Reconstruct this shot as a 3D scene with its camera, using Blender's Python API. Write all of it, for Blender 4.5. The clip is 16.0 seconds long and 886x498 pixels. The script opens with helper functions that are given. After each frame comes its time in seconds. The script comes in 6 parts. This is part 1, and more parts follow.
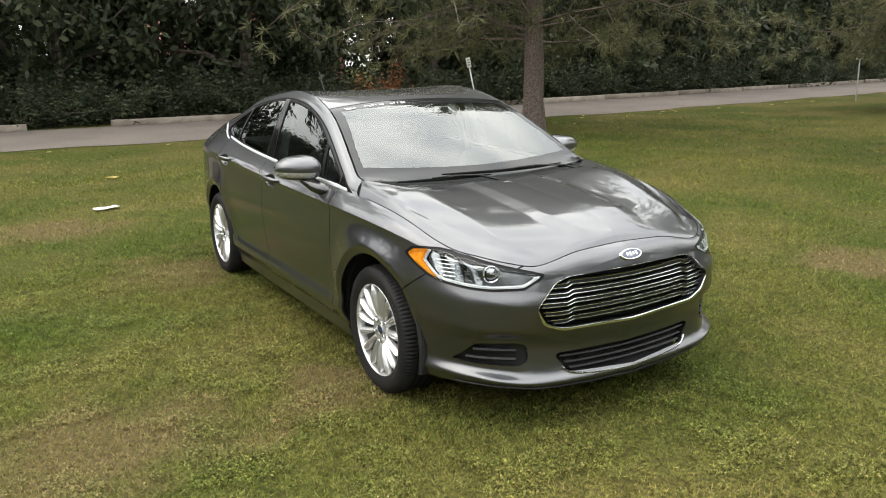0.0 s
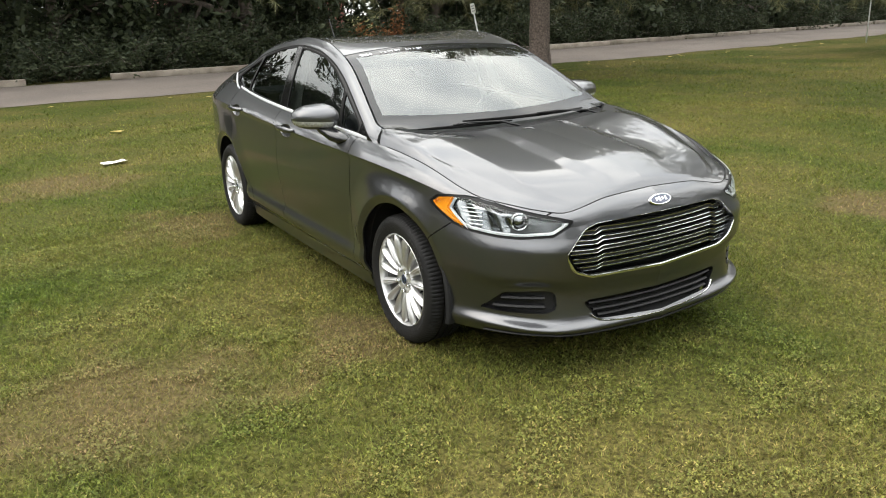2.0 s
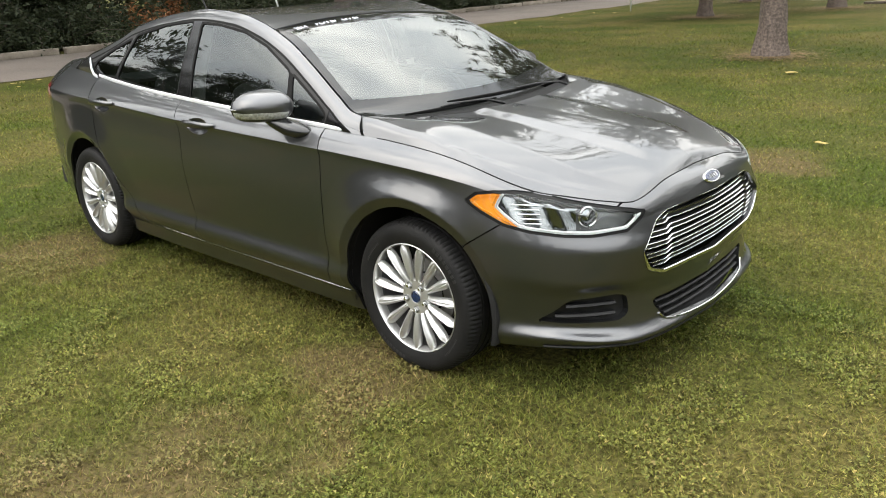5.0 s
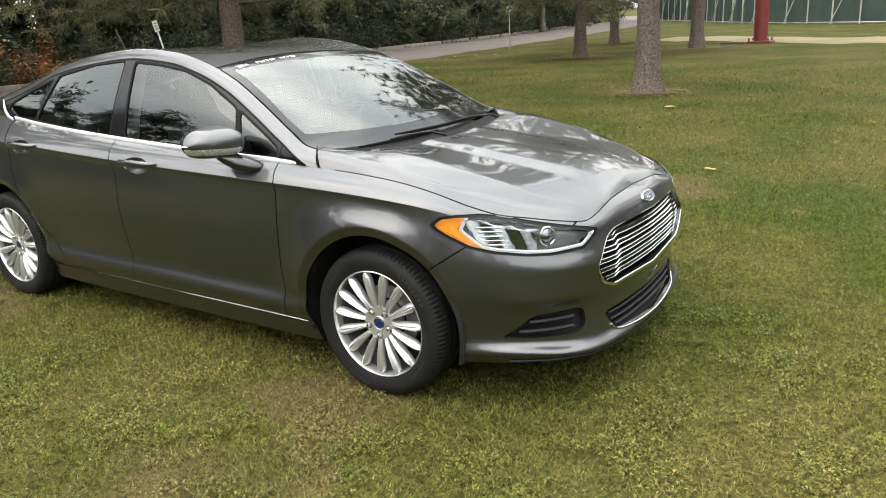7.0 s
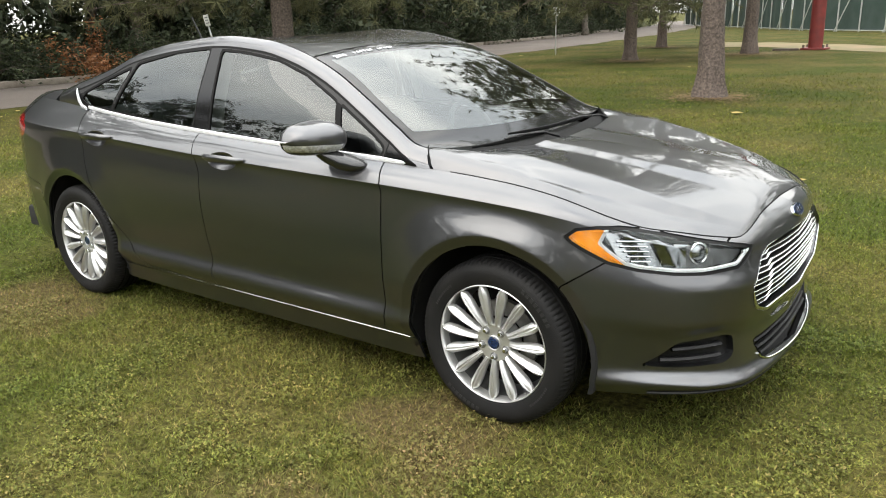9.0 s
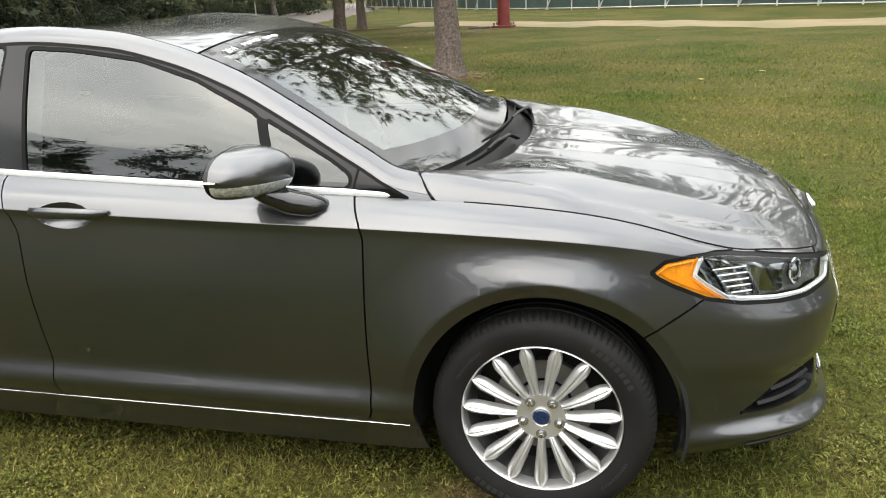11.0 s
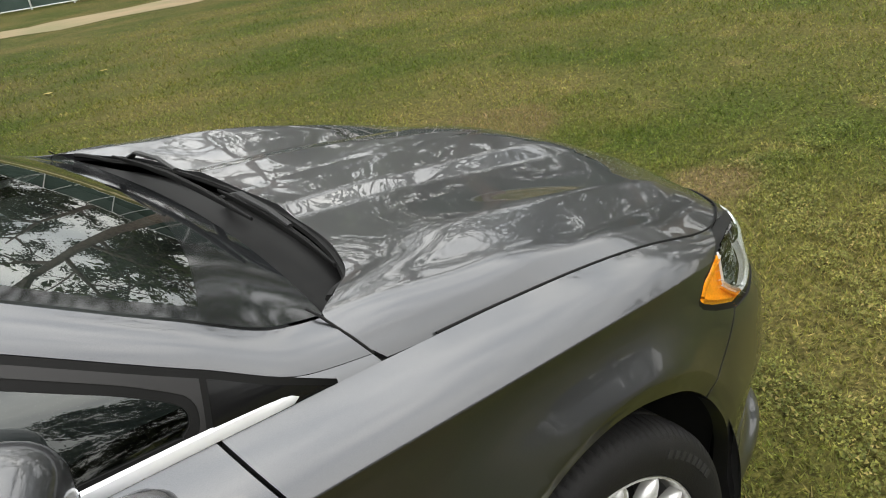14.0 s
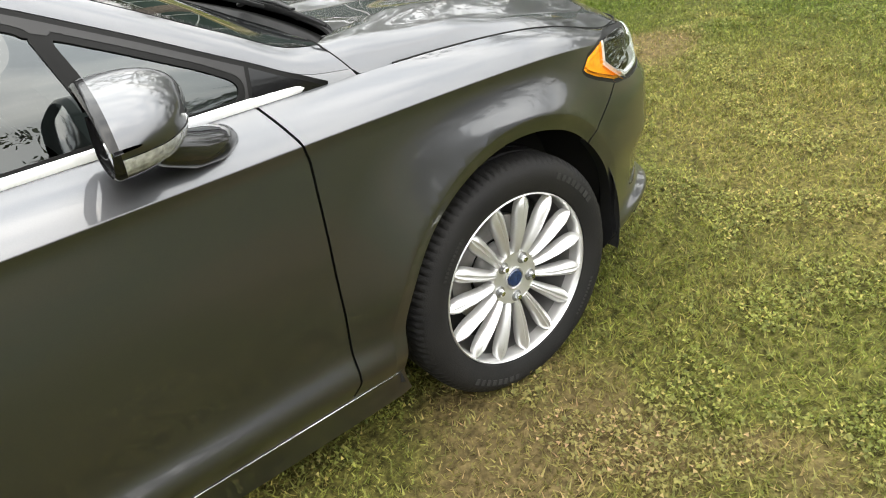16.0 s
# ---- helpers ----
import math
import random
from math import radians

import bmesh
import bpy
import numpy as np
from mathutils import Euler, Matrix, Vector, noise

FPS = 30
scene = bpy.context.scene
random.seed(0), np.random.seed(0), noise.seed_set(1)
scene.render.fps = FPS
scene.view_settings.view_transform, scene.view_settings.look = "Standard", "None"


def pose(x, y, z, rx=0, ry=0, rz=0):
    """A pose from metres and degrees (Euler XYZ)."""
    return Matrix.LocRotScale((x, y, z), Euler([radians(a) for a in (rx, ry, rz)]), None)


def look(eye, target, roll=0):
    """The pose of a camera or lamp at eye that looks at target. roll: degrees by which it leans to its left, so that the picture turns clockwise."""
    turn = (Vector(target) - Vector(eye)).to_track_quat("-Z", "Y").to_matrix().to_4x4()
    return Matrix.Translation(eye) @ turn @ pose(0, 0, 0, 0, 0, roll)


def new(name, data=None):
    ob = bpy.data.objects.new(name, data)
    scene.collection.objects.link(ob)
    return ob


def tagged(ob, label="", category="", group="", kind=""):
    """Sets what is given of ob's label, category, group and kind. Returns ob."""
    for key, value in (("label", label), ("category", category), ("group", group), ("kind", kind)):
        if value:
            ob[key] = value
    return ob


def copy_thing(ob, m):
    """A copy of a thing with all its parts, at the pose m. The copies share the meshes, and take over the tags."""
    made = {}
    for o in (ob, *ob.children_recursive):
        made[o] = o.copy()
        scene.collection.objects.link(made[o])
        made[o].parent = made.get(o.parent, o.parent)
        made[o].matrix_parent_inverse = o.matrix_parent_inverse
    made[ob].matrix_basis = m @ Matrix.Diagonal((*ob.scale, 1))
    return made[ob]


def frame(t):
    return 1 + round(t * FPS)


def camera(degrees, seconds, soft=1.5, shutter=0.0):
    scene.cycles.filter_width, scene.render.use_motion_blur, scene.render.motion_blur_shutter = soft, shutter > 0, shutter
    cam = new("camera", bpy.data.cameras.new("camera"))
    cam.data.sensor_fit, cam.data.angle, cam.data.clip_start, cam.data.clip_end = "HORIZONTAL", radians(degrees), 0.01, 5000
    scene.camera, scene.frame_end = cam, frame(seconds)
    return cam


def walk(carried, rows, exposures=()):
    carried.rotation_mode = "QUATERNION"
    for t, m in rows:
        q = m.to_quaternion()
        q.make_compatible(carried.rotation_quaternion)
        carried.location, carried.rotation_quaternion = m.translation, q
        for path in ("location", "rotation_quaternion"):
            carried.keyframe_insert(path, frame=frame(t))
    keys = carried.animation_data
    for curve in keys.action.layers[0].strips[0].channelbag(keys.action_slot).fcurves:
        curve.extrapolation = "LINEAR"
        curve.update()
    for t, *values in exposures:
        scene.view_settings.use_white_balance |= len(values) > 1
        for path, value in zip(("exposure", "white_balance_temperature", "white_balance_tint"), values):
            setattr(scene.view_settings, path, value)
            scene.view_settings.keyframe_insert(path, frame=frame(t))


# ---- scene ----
cam = camera(59.4, 16.0, soft=1.0)
PATH = [
    (0, (4.816, -2.505, 1.635), (3.143, -1.513, 1.17), -1.1),
    (0.5, (4.828, -2.559, 1.667), (3.132, -1.548, 1.348), -1.9),
    (1, (4.84, -2.585, 1.661), (3.128, -1.612, 1.311), -2.3),
    (1.5, (4.822, -2.587, 1.635), (3.126, -1.635, 1.169), -3.0),
    (2, (4.721, -2.573, 1.612), (3.071, -1.606, 1.026), -2.0),
    (2.5, (4.393, -2.48, 1.573), (2.786, -1.441, 0.988), -4.3),
    (3, (4.191, -2.5, 1.571), (2.679, -1.365, 0.917), -1.3),
    (3.5, (3.964, -2.69, 1.583), (2.6, -1.38, 0.933), -1.2),
    (4, (3.789, -2.788, 1.575), (2.444, -1.473, 0.896), -1.5),
    (6.5, (3.414, -3.247, 1.573), (2.298, -1.695, 0.983), -3.6),
    (7, (3.4, -3.267, 1.568), (2.323, -1.683, 0.993), -2.8),
    (7.5, (3.374, -3.259, 1.56), (2.26, -1.707, 0.966), -2.5),
    (8, (3.367, -3.278, 1.554), (2.223, -1.736, 0.995), -3.5),
    (8.5, (3.198, -3.236, 1.524), (2.037, -1.71, 0.954), -2.0),
    (11, (1.656, -2.89, 1.532), (1.194, -1.05, 0.899), -2.6),
    (11.5, (1.413, -2.616, 1.521), (1.304, -0.775, 0.747), -2.3),
    (12, (1.226, -2.238, 1.522), (1.202, -0.377, 0.79), -3.4),
    (12.5, (1.051, -1.961, 1.521), (1.314, -0.116, 0.794), -4.3),
    (13, (0.939, -1.739, 1.498), (1.519, 0.007, 0.714), -6.6),
    (13.5, (0.859, -1.587, 1.506), (1.68, 0.075, 0.754), -10.2),
    (14, (0.705, -1.612, 1.494), (1.729, -0.093, 0.693), -9.9),
    (14.5, (0.534, -1.763, 1.502), (1.488, -0.298, 0.53), -11.7),
    (15, (0.443, -1.889, 1.466), (1.359, -0.408, 0.482), -11.5),
    (15.5, (0.391, -2.082, 1.464), (1.283, -0.628, 0.42), -9.6),
    (16, (0.34, -2.187, 1.446), (1.297, -0.755, 0.43), -9.4),
]
walk(cam, [(t, look(eye, target, roll)) for t, eye, target, roll in PATH], ((0, -0.08), (4, 0), (8.7, 0), (11, 0), (11.7, -0.22), (12.5, -0.36), (13.5, -0.4), (14.5, -0.22), (15.2, 0.05), (16, 0.38)))

# ---- world and light ----
SUN_ELEV, SUN_AZ = 48.0, 205.0      # azimuth clockwise from +Y
world = bpy.data.worlds.new("overcast_sky")
scene.world = world
world.use_nodes = True
wt = world.node_tree
for n in list(wt.nodes):
    wt.nodes.remove(n)
w_out = wt.nodes.new("ShaderNodeOutputWorld")
w_bg = wt.nodes.new("ShaderNodeBackground")
w_sky = wt.nodes.new("ShaderNodeTexSky")
w_sky.sky_type, w_sky.sun_disc = "NISHITA", False
w_sky.sun_elevation, w_sky.sun_rotation = radians(SUN_ELEV), radians(SUN_AZ)
w_sky.air_density, w_sky.dust_density, w_sky.ozone_density = 1.0, 3.0, 1.0
w_scale = wt.nodes.new("ShaderNodeMix")
w_scale.data_type, w_scale.blend_type = "RGBA", "MULTIPLY"
w_scale.inputs[0].default_value = 1.0
w_scale.inputs[7].default_value = (0.09, 0.09, 0.09, 1)
w_co = wt.nodes.new("ShaderNodeTexCoord")
w_map = wt.nodes.new("ShaderNodeMapping")
w_map.inputs["Scale"].default_value = (1.0, 1.0, 2.2)
w_noise = wt.nodes.new("ShaderNodeTexNoise")
w_noise.inputs["Scale"].default_value, w_noise.inputs["Detail"].default_value = 2.6, 3
w_noise.inputs["Roughness"].default_value = 0.52
w_ramp = wt.nodes.new("ShaderNodeValToRGB")
w_ramp.color_ramp.elements[0].position, w_ramp.color_ramp.elements[1].position = 0.3, 0.62
w_ramp.color_ramp.elements[0].color, w_ramp.color_ramp.elements[1].color = (0.86, 0.86, 0.86, 1), (1, 1, 1, 1)
w_cloud = wt.nodes.new("ShaderNodeValToRGB")
w_cloud.color_ramp.elements[0].position, w_cloud.color_ramp.elements[1].position = 0.35, 0.75
w_cloud.color_ramp.elements[0].color, w_cloud.color_ramp.elements[1].color = (0.55, 0.57, 0.58, 1), (1.05, 1.03, 0.97, 1)
w_noise2 = wt.nodes.new("ShaderNodeTexNoise")
w_noise2.inputs["Scale"].default_value, w_noise2.inputs["Detail"].default_value = 3.4, 3
w_mix = wt.nodes.new("ShaderNodeMix")
w_mix.data_type = "RGBA"
L = wt.links.new
L(w_co.outputs["Generated"], w_map.inputs["Vector"])
L(w_map.outputs["Vector"], w_noise.inputs["Vector"])
L(w_map.outputs["Vector"], w_noise2.inputs["Vector"])
L(w_noise.outputs["Fac"], w_ramp.inputs["Fac"])
L(w_noise2.outputs["Fac"], w_cloud.inputs["Fac"])
L(w_sky.outputs["Color"], w_scale.inputs[6])
L(w_ramp.outputs["Color"], w_mix.inputs[0])
L(w_scale.outputs[2], w_mix.inputs[6])
L(w_cloud.outputs["Color"], w_mix.inputs[7])
# overcast: the zenith brighter than the horizon
w_sep = wt.nodes.new("ShaderNodeSeparateXYZ")
w_up = wt.nodes.new("ShaderNodeMapRange")
w_up.inputs["From Min"].default_value, w_up.inputs["From Max"].default_value = 0.0, 1.0
w_up.inputs["To Min"].default_value, w_up.inputs["To Max"].default_value = 0.85, 4.0
w_lift = wt.nodes.new("ShaderNodeMix")
w_lift.data_type, w_lift.blend_type = "RGBA", "MULTIPLY"
w_lift.inputs[0].default_value = 1.0
L(w_co.outputs["Generated"], w_sep.inputs["Vector"])
L(w_sep.outputs["Z"], w_up.inputs["Value"])
L(w_mix.outputs[2], w_lift.inputs[6])
L(w_up.outputs["Result"], w_lift.inputs[7])
L(w_lift.outputs[2], w_bg.inputs["Color"])
L(w_bg.outputs["Background"], w_out.inputs["Surface"])
w_bg.inputs["Strength"].default_value = 1.72

sun = new("sun", bpy.data.lights.new("sun", "SUN"))
sun.data.energy, sun.data.angle, sun.data.color = 1.05, radians(60), (1.0, 0.92, 0.80)
sun_dir = Vector((math.sin(radians(SUN_AZ)) * math.cos(radians(SUN_ELEV)),
                  math.cos(radians(SUN_AZ)) * math.cos(radians(SUN_ELEV)), math.sin(radians(SUN_ELEV))))
sun.matrix_world = look(sun_dir * 60, (0, 0, 0))

# ---- materials ----
def mat(name, color, rough=0.5, metal=0.0, coat=0.0, coat_rough=0.03, spec=0.5, noise_scale=0.0, noise_amt=0.0,
        bump=0.0, bump_scale=200.0, fine=0.0, fine_scale=300.0, color2=None, rough_var=0.0, object_random=0.0, coat_ior=1.5):
    """A Principled material with colour variation at two scales, wear in the roughness, and fine relief."""
    m = bpy.data.materials.new(name)
    m.use_nodes = True
    nt = m.node_tree
    b = nt.nodes["Principled BSDF"]
    b.inputs["Base Color"].default_value = (*color, 1)
    b.inputs["Roughness"].default_value, b.inputs["Metallic"].default_value = rough, metal
    b.inputs["Coat Weight"].default_value, b.inputs["Coat Roughness"].default_value = coat, coat_rough
    b.inputs["Specular IOR Level"].default_value, b.inputs["Coat IOR"].default_value = spec, coat_ior
    co = nt.nodes.new("ShaderNodeTexCoord")
    last = None
    if noise_amt > 0 or color2:
        n = nt.nodes.new("ShaderNodeTexNoise")
        n.inputs["Scale"].default_value, n.inputs["Detail"].default_value = noise_scale, 6
        nt.links.new(co.outputs["Object"], n.inputs["Vector"])
        r = nt.nodes.new("ShaderNodeValToRGB")
        c2 = color2 or tuple(c * (1 - noise_amt) for c in color)
        r.color_ramp.elements[0].position, r.color_ramp.elements[1].position = 0.35, 0.68
        r.color_ramp.elements[0].color, r.color_ramp.elements[1].color = (*c2, 1), (*color, 1)
        nt.links.new(n.outputs["Fac"], r.inputs["Fac"])
        last = r.outputs["Color"]
        if rough_var:
            mr = nt.nodes.new("ShaderNodeMapRange")
            mr.inputs["To Min"].default_value, mr.inputs["To Max"].default_value = rough - rough_var, rough + rough_var
            nt.links.new(n.outputs["Fac"], mr.inputs["Value"])
            nt.links.new(mr.outputs["Result"], b.inputs["Roughness"])
    if fine > 0:
        n2 = nt.nodes.new("ShaderNodeTexNoise")
        n2.inputs["Scale"].default_value, n2.inputs["Detail"].default_value = fine_scale, 3
        nt.links.new(co.outputs["Object"], n2.inputs["Vector"])
        mr2 = nt.nodes.new("ShaderNodeMapRange")
        mr2.inputs["To Min"].default_value, mr2.inputs["To Max"].default_value = 1 - fine, 1 + fine
        nt.links.new(n2.outputs["Fac"], mr2.inputs["Value"])
        mx = nt.nodes.new("ShaderNodeMix")
        mx.data_type, mx.blend_type = "RGBA", "MULTIPLY"
        mx.inputs[0].default_value = 1
        mx.inputs[6].default_value = (*color, 1)
        if last:
            nt.links.new(last, mx.inputs[6])
        nt.links.new(mr2.outputs["Result"], mx.inputs[7])
        last = mx.outputs[2]
    if object_random > 0:
        oi = nt.nodes.new("ShaderNodeObjectInfo")
        mr3 = nt.nodes.new("ShaderNodeMapRange")
        mr3.inputs["To Min"].default_value, mr3.inputs["To Max"].default_value = 1 - object_random, 1 + object_random
        nt.links.new(oi.outputs["Random"], mr3.inputs["Value"])
        mx3 = nt.nodes.new("ShaderNodeMix")
        mx3.data_type, mx3.blend_type = "RGBA", "MULTIPLY"
        mx3.inputs[0].default_value = 1
        mx3.inputs[6].default_value = (*color, 1)
        if last:
            nt.links.new(last, mx3.inputs[6])
        nt.links.new(mr3.outputs["Result"], mx3.inputs[7])
        last = mx3.outputs[2]
    if last:
        nt.links.new(last, b.inputs["Base Color"])
    if bump > 0:
        n3 = nt.nodes.new("ShaderNodeTexNoise")
        n3.inputs["Scale"].default_value, n3.inputs["Detail"].default_value = bump_scale, 5
        nt.links.new(co.outputs["Object"], n3.inputs["Vector"])
        bp = nt.nodes.new("ShaderNodeBump")
        bp.inputs["Strength"].default_value, bp.inputs["Distance"].default_value = bump, 0.02
        nt.links.new(n3.outputs["Fac"], bp.inputs["Height"])
        nt.links.new(bp.outputs["Normal"], b.inputs["Normal"])
    return m


def glass_mat(name, tint, ior=1.5, rough=0.0):
    """A pane: tinted see-through with mirror gloss by Fresnel."""
    m = bpy.data.materials.new(name)
    m.use_nodes = True
    nt = m.node_tree
    nt.nodes.remove(nt.nodes["Principled BSDF"])
    out = nt.nodes["Material Output"]
    tr = nt.nodes.new("ShaderNodeBsdfTransparent")
    tr.inputs["Color"].default_value = (*tint, 1)
    gl = nt.nodes.new("ShaderNodeBsdfGlossy")
    gl.inputs["Roughness"].default_value = rough
    gl.inputs["Color"].default_value = (0.97, 1.0, 0.99, 1)
    fr = nt.nodes.new("ShaderNodeFresnel")
    fr.inputs["IOR"].default_value = ior
    mx = nt.nodes.new("ShaderNodeMixShader")
    nt.links.new(fr.outputs["Fac"], mx.inputs[0])
    nt.links.new(tr.outputs["BSDF"], mx.inputs[1])
    nt.links.new(gl.outputs["BSDF"], mx.inputs[2])
    nt.links.new(mx.outputs["Shader"], out.inputs["Surface"])
    return m


def leaf_mat(name, c1, c2, trans=0.25):
    """Foliage: colour varied leaf by leaf, some light passing through."""
    m = bpy.data.materials.new(name)
    m.use_nodes = True
    nt = m.node_tree
    b = nt.nodes["Principled BSDF"]
    b.inputs["Roughness"].default_value = 0.55
    b.inputs["Specular IOR Level"].default_value = 0.3
    g = nt.nodes.new("ShaderNodeNewGeometry")
    r = nt.nodes.new("ShaderNodeValToRGB")
    r.color_ramp.elements[0].color, r.color_ramp.elements[1].color = (*c1, 1), (*c2, 1)
    nt.links.new(g.outputs["Random Per Island"], r.inputs["Fac"])
    nt.links.new(r.outputs["Color"], b.inputs["Base Color"])
    t = nt.nodes.new("ShaderNodeBsdfTranslucent")
    nt.links.new(r.outputs["Color"], t.inputs["Color"])
    mx = nt.nodes.new("ShaderNodeMixShader")
    mx.inputs[0].default_value = trans
    nt.links.new(b.outputs["BSDF"], mx.inputs[1])
    nt.links.new(t.outputs["BSDF"], mx.inputs[2])
    nt.links.new(mx.outputs["Shader"], nt.nodes["Material Output"].inputs["Surface"])
    return m


M_PAINT = mat("grey_metallic_paint", (0.086, 0.0875, 0.093), rough=0.40, metal=0.95, coat=1.0, coat_rough=0.006, coat_ior=1.62,
              fine=0.25, fine_scale=900, noise_scale=1.6, noise_amt=0.06)
M_FRAME = mat("satin_door_frame", (0.020, 0.0195, 0.020), rough=0.45, metal=0.0, spec=0.35, coat=0.0, noise_scale=5, noise_amt=0.2)
M_BRIGHT = mat("bright_trim", (0.86, 0.87, 0.90), rough=0.30, metal=0.30, noise_scale=25, noise_amt=0.06)
M_BLACK = mat("black_plastic", (0.011, 0.011, 0.0115), rough=0.5, spec=0.3, bump=0.12, bump_scale=500, noise_scale=9, noise_amt=0.3)
M_GLOSSBLACK = mat("gloss_black_trim", (0.012, 0.012, 0.013), rough=0.12, coat=0.6, noise_scale=5, noise_amt=0.2)
# near-black: the shade of hollows and underside is put into the colour
M_VOID = mat("cavity_shade_black", (0.008, 0.008, 0.008), rough=0.9, noise_scale=6, noise_amt=0.3)
M_CHROME = mat("chrome_trim", (0.72, 0.73, 0.74), rough=0.09, metal=1.0, noise_scale=30, noise_amt=0.04, rough_var=0.03)
M_ALLOY = mat("silver_alloy", (0.62, 0.62, 0.615), rough=0.33, metal=0.72, coat=0.35, noise_scale=14, noise_amt=0.08,
              fine=0.06, fine_scale=600)
# the wheel alloy darkened: shade of barrel and nut pits put into the colour
M_ALLOY_IN = mat("shade_darkened_alloy", (0.30, 0.30, 0.30), rough=0.4, metal=0.8, noise_scale=10, noise_amt=0.25)
M_RUBBER = mat("tyre_rubber", (0.011, 0.011, 0.0115), rough=0.6, spec=0.14, bump=0.15, bump_scale=260, noise_scale=7, noise_amt=0.3,
               color2=(0.017, 0.0165, 0.016))
M_SEAL = mat("rubber_seal", (0.008, 0.008, 0.008), rough=0.6, spec=0.15, noise_scale=20, noise_amt=0.3)
M_AMBER = mat("amber_lens", (1.0, 0.42, 0.02), rough=0.22, coat=0.7, fine=0.25, fine_scale=160, noise_scale=40, noise_amt=0.2)
M_RED = mat("red_lens", (0.42, 0.012, 0.015), rough=0.15, coat=1.0, noise_scale=20, noise_amt=0.2)
M_REFLECT = mat("lamp_reflector", (0.33, 0.34, 0.35), rough=0.08, metal=1.0, noise_scale=25, noise_amt=0.3, bump=0.15, bump_scale=18)
M_GREYLAMP = mat("grey_lamp_bezel", (0.13, 0.135, 0.14), rough=0.25, metal=0.5, noise_scale=20, noise_amt=0.3)
M_WHITEGUIDE = mat("white_light_guide", (0.88, 0.90, 0.92), rough=0.16, coat=0.8, noise_scale=40, noise_amt=0.05)
M_LAMPGLASS = glass_mat("clear_lamp_cover", (0.95, 0.97, 0.97), 1.45)
M_WINDSHIELD = glass_mat("windshield_glass", (0.42, 0.50, 0.475), 2.0)
M_SIDEGLASS = glass_mat("side_window_glass", (0.29, 0.34, 0.335), 1.92)
M_DARKGLASS = glass_mat("tinted_rear_glass", (0.30, 0.34, 0.34), 1.8)
M_FRIT = mat("black_glass_border", (0.014, 0.015, 0.016), rough=0.06, spec=0.28, coat=0.0, noise_scale=60, noise_amt=0.2)
M_BLUE = mat("blue_badge", (0.008, 0.022, 0.075), rough=0.18, coat=1.0, noise_scale=60, noise_amt=0.2)
M_FABRIC = mat("dark_seat_fabric", (0.06, 0.06, 0.062), rough=0.9, bump=0.05, bump_scale=60, noise_scale=30, noise_amt=0.3)
M_DASH = mat("dashboard_plastic", (0.075, 0.080, 0.080), rough=0.7, bump=0.03, bump_scale=40, noise_scale=6, noise_amt=0.25)
M_GREYPILLAR = mat("light_pillar_lining", (0.48, 0.48, 0.45), rough=0.85, bump=0.1, bump_scale=400, noise_scale=8, noise_amt=0.1)
M_STEEL = mat("brake_steel", (0.36, 0.35, 0.34), rough=0.42, metal=0.9, noise_scale=18, noise_amt=0.35)
M_SIGNAL = mat("clear_signal_lens", (0.74, 0.76, 0.78), rough=0.22, metal=0.45, coat=1.0, noise_scale=90, noise_amt=0.45, bump=0.3, bump_scale=120)
M_BEZEL = mat("black_lamp_surround", (0.006, 0.006, 0.006), rough=0.5, spec=0.2, noise_scale=30, noise_amt=0.3)
M_MOULDED = mat("moulded_tyre_mark", (0.030, 0.030, 0.030), rough=0.6, spec=0.25, noise_scale=40, noise_amt=0.3)
M_PILLAR = mat("black_pillar_film", (0.008, 0.008, 0.0085), rough=0.10, spec=0.35, noise_scale=6, noise_amt=0.2)

# ---- small tools ----
def curve(*pts):
    """A smooth shape-keeping curve through (x, y) keys, as a function on arrays."""
    x, y = (np.array(a, float) for a in zip(*sorted(pts)))
    h, d = np.diff(x), np.diff(y) / np.diff(x)
    m = np.zeros(len(x))
    if len(x) > 2:
        for i in range(1, len(x) - 1):
            if d[i - 1] * d[i] > 0:
                w1, w2 = 2 * h[i] + h[i - 1], h[i] + 2 * h[i - 1]
                m[i] = (w1 + w2) / (w1 / d[i - 1] + w2 / d[i])
    m[0], m[-1] = d[0], d[-1]

    def f(t):
        t = np.clip(np.asarray(t, float), x[0], x[-1])
        i = np.clip(np.searchsorted(x, t) - 1, 0, len(x) - 2)
        s = (t - x[i]) / h[i]
        return ((2 * s**3 - 3 * s**2 + 1) * y[i] + (s**3 - 2 * s**2 + s) * h[i] * m[i]
                + (3 * s**2 - 2 * s**3) * y[i + 1] + (s**3 - s**2) * h[i] * m[i + 1])
    return f


def smooth(t, a, b):
    s = np.clip((np.asarray(t, float) - a) / (b - a), 0, 1)
    return s * s * (3 - 2 * s)


def poly_sdf(px, pz, poly):
    """Signed distance of points to a closed polygon, inside negative."""
    px, pz = np.asarray(px, float), np.asarray(pz, float)
    d, inside = np.full(px.shape, 1e9), np.zeros(px.shape, bool)
    n = len(poly)
    for i in range(n):
        ax, az = poly[i]
        bx, bz = poly[(i + 1) % n]
        ex, ez = bx - ax, bz - az
        t = np.clip(((px - ax) * ex + (pz - az) * ez) / (ex * ex + ez * ez + 1e-12), 0, 1)
        d = np.minimum(d, np.hypot(px - ax - t * ex, pz - az - t * ez))
        cross = ((az > pz) != (bz > pz)) & (px < (bx - ax) * (pz - az) / ((bz - az) if abs(bz - az) > 1e-12 else 1e-12) + ax)
        inside ^= cross
    return np.where(inside, -d, d)


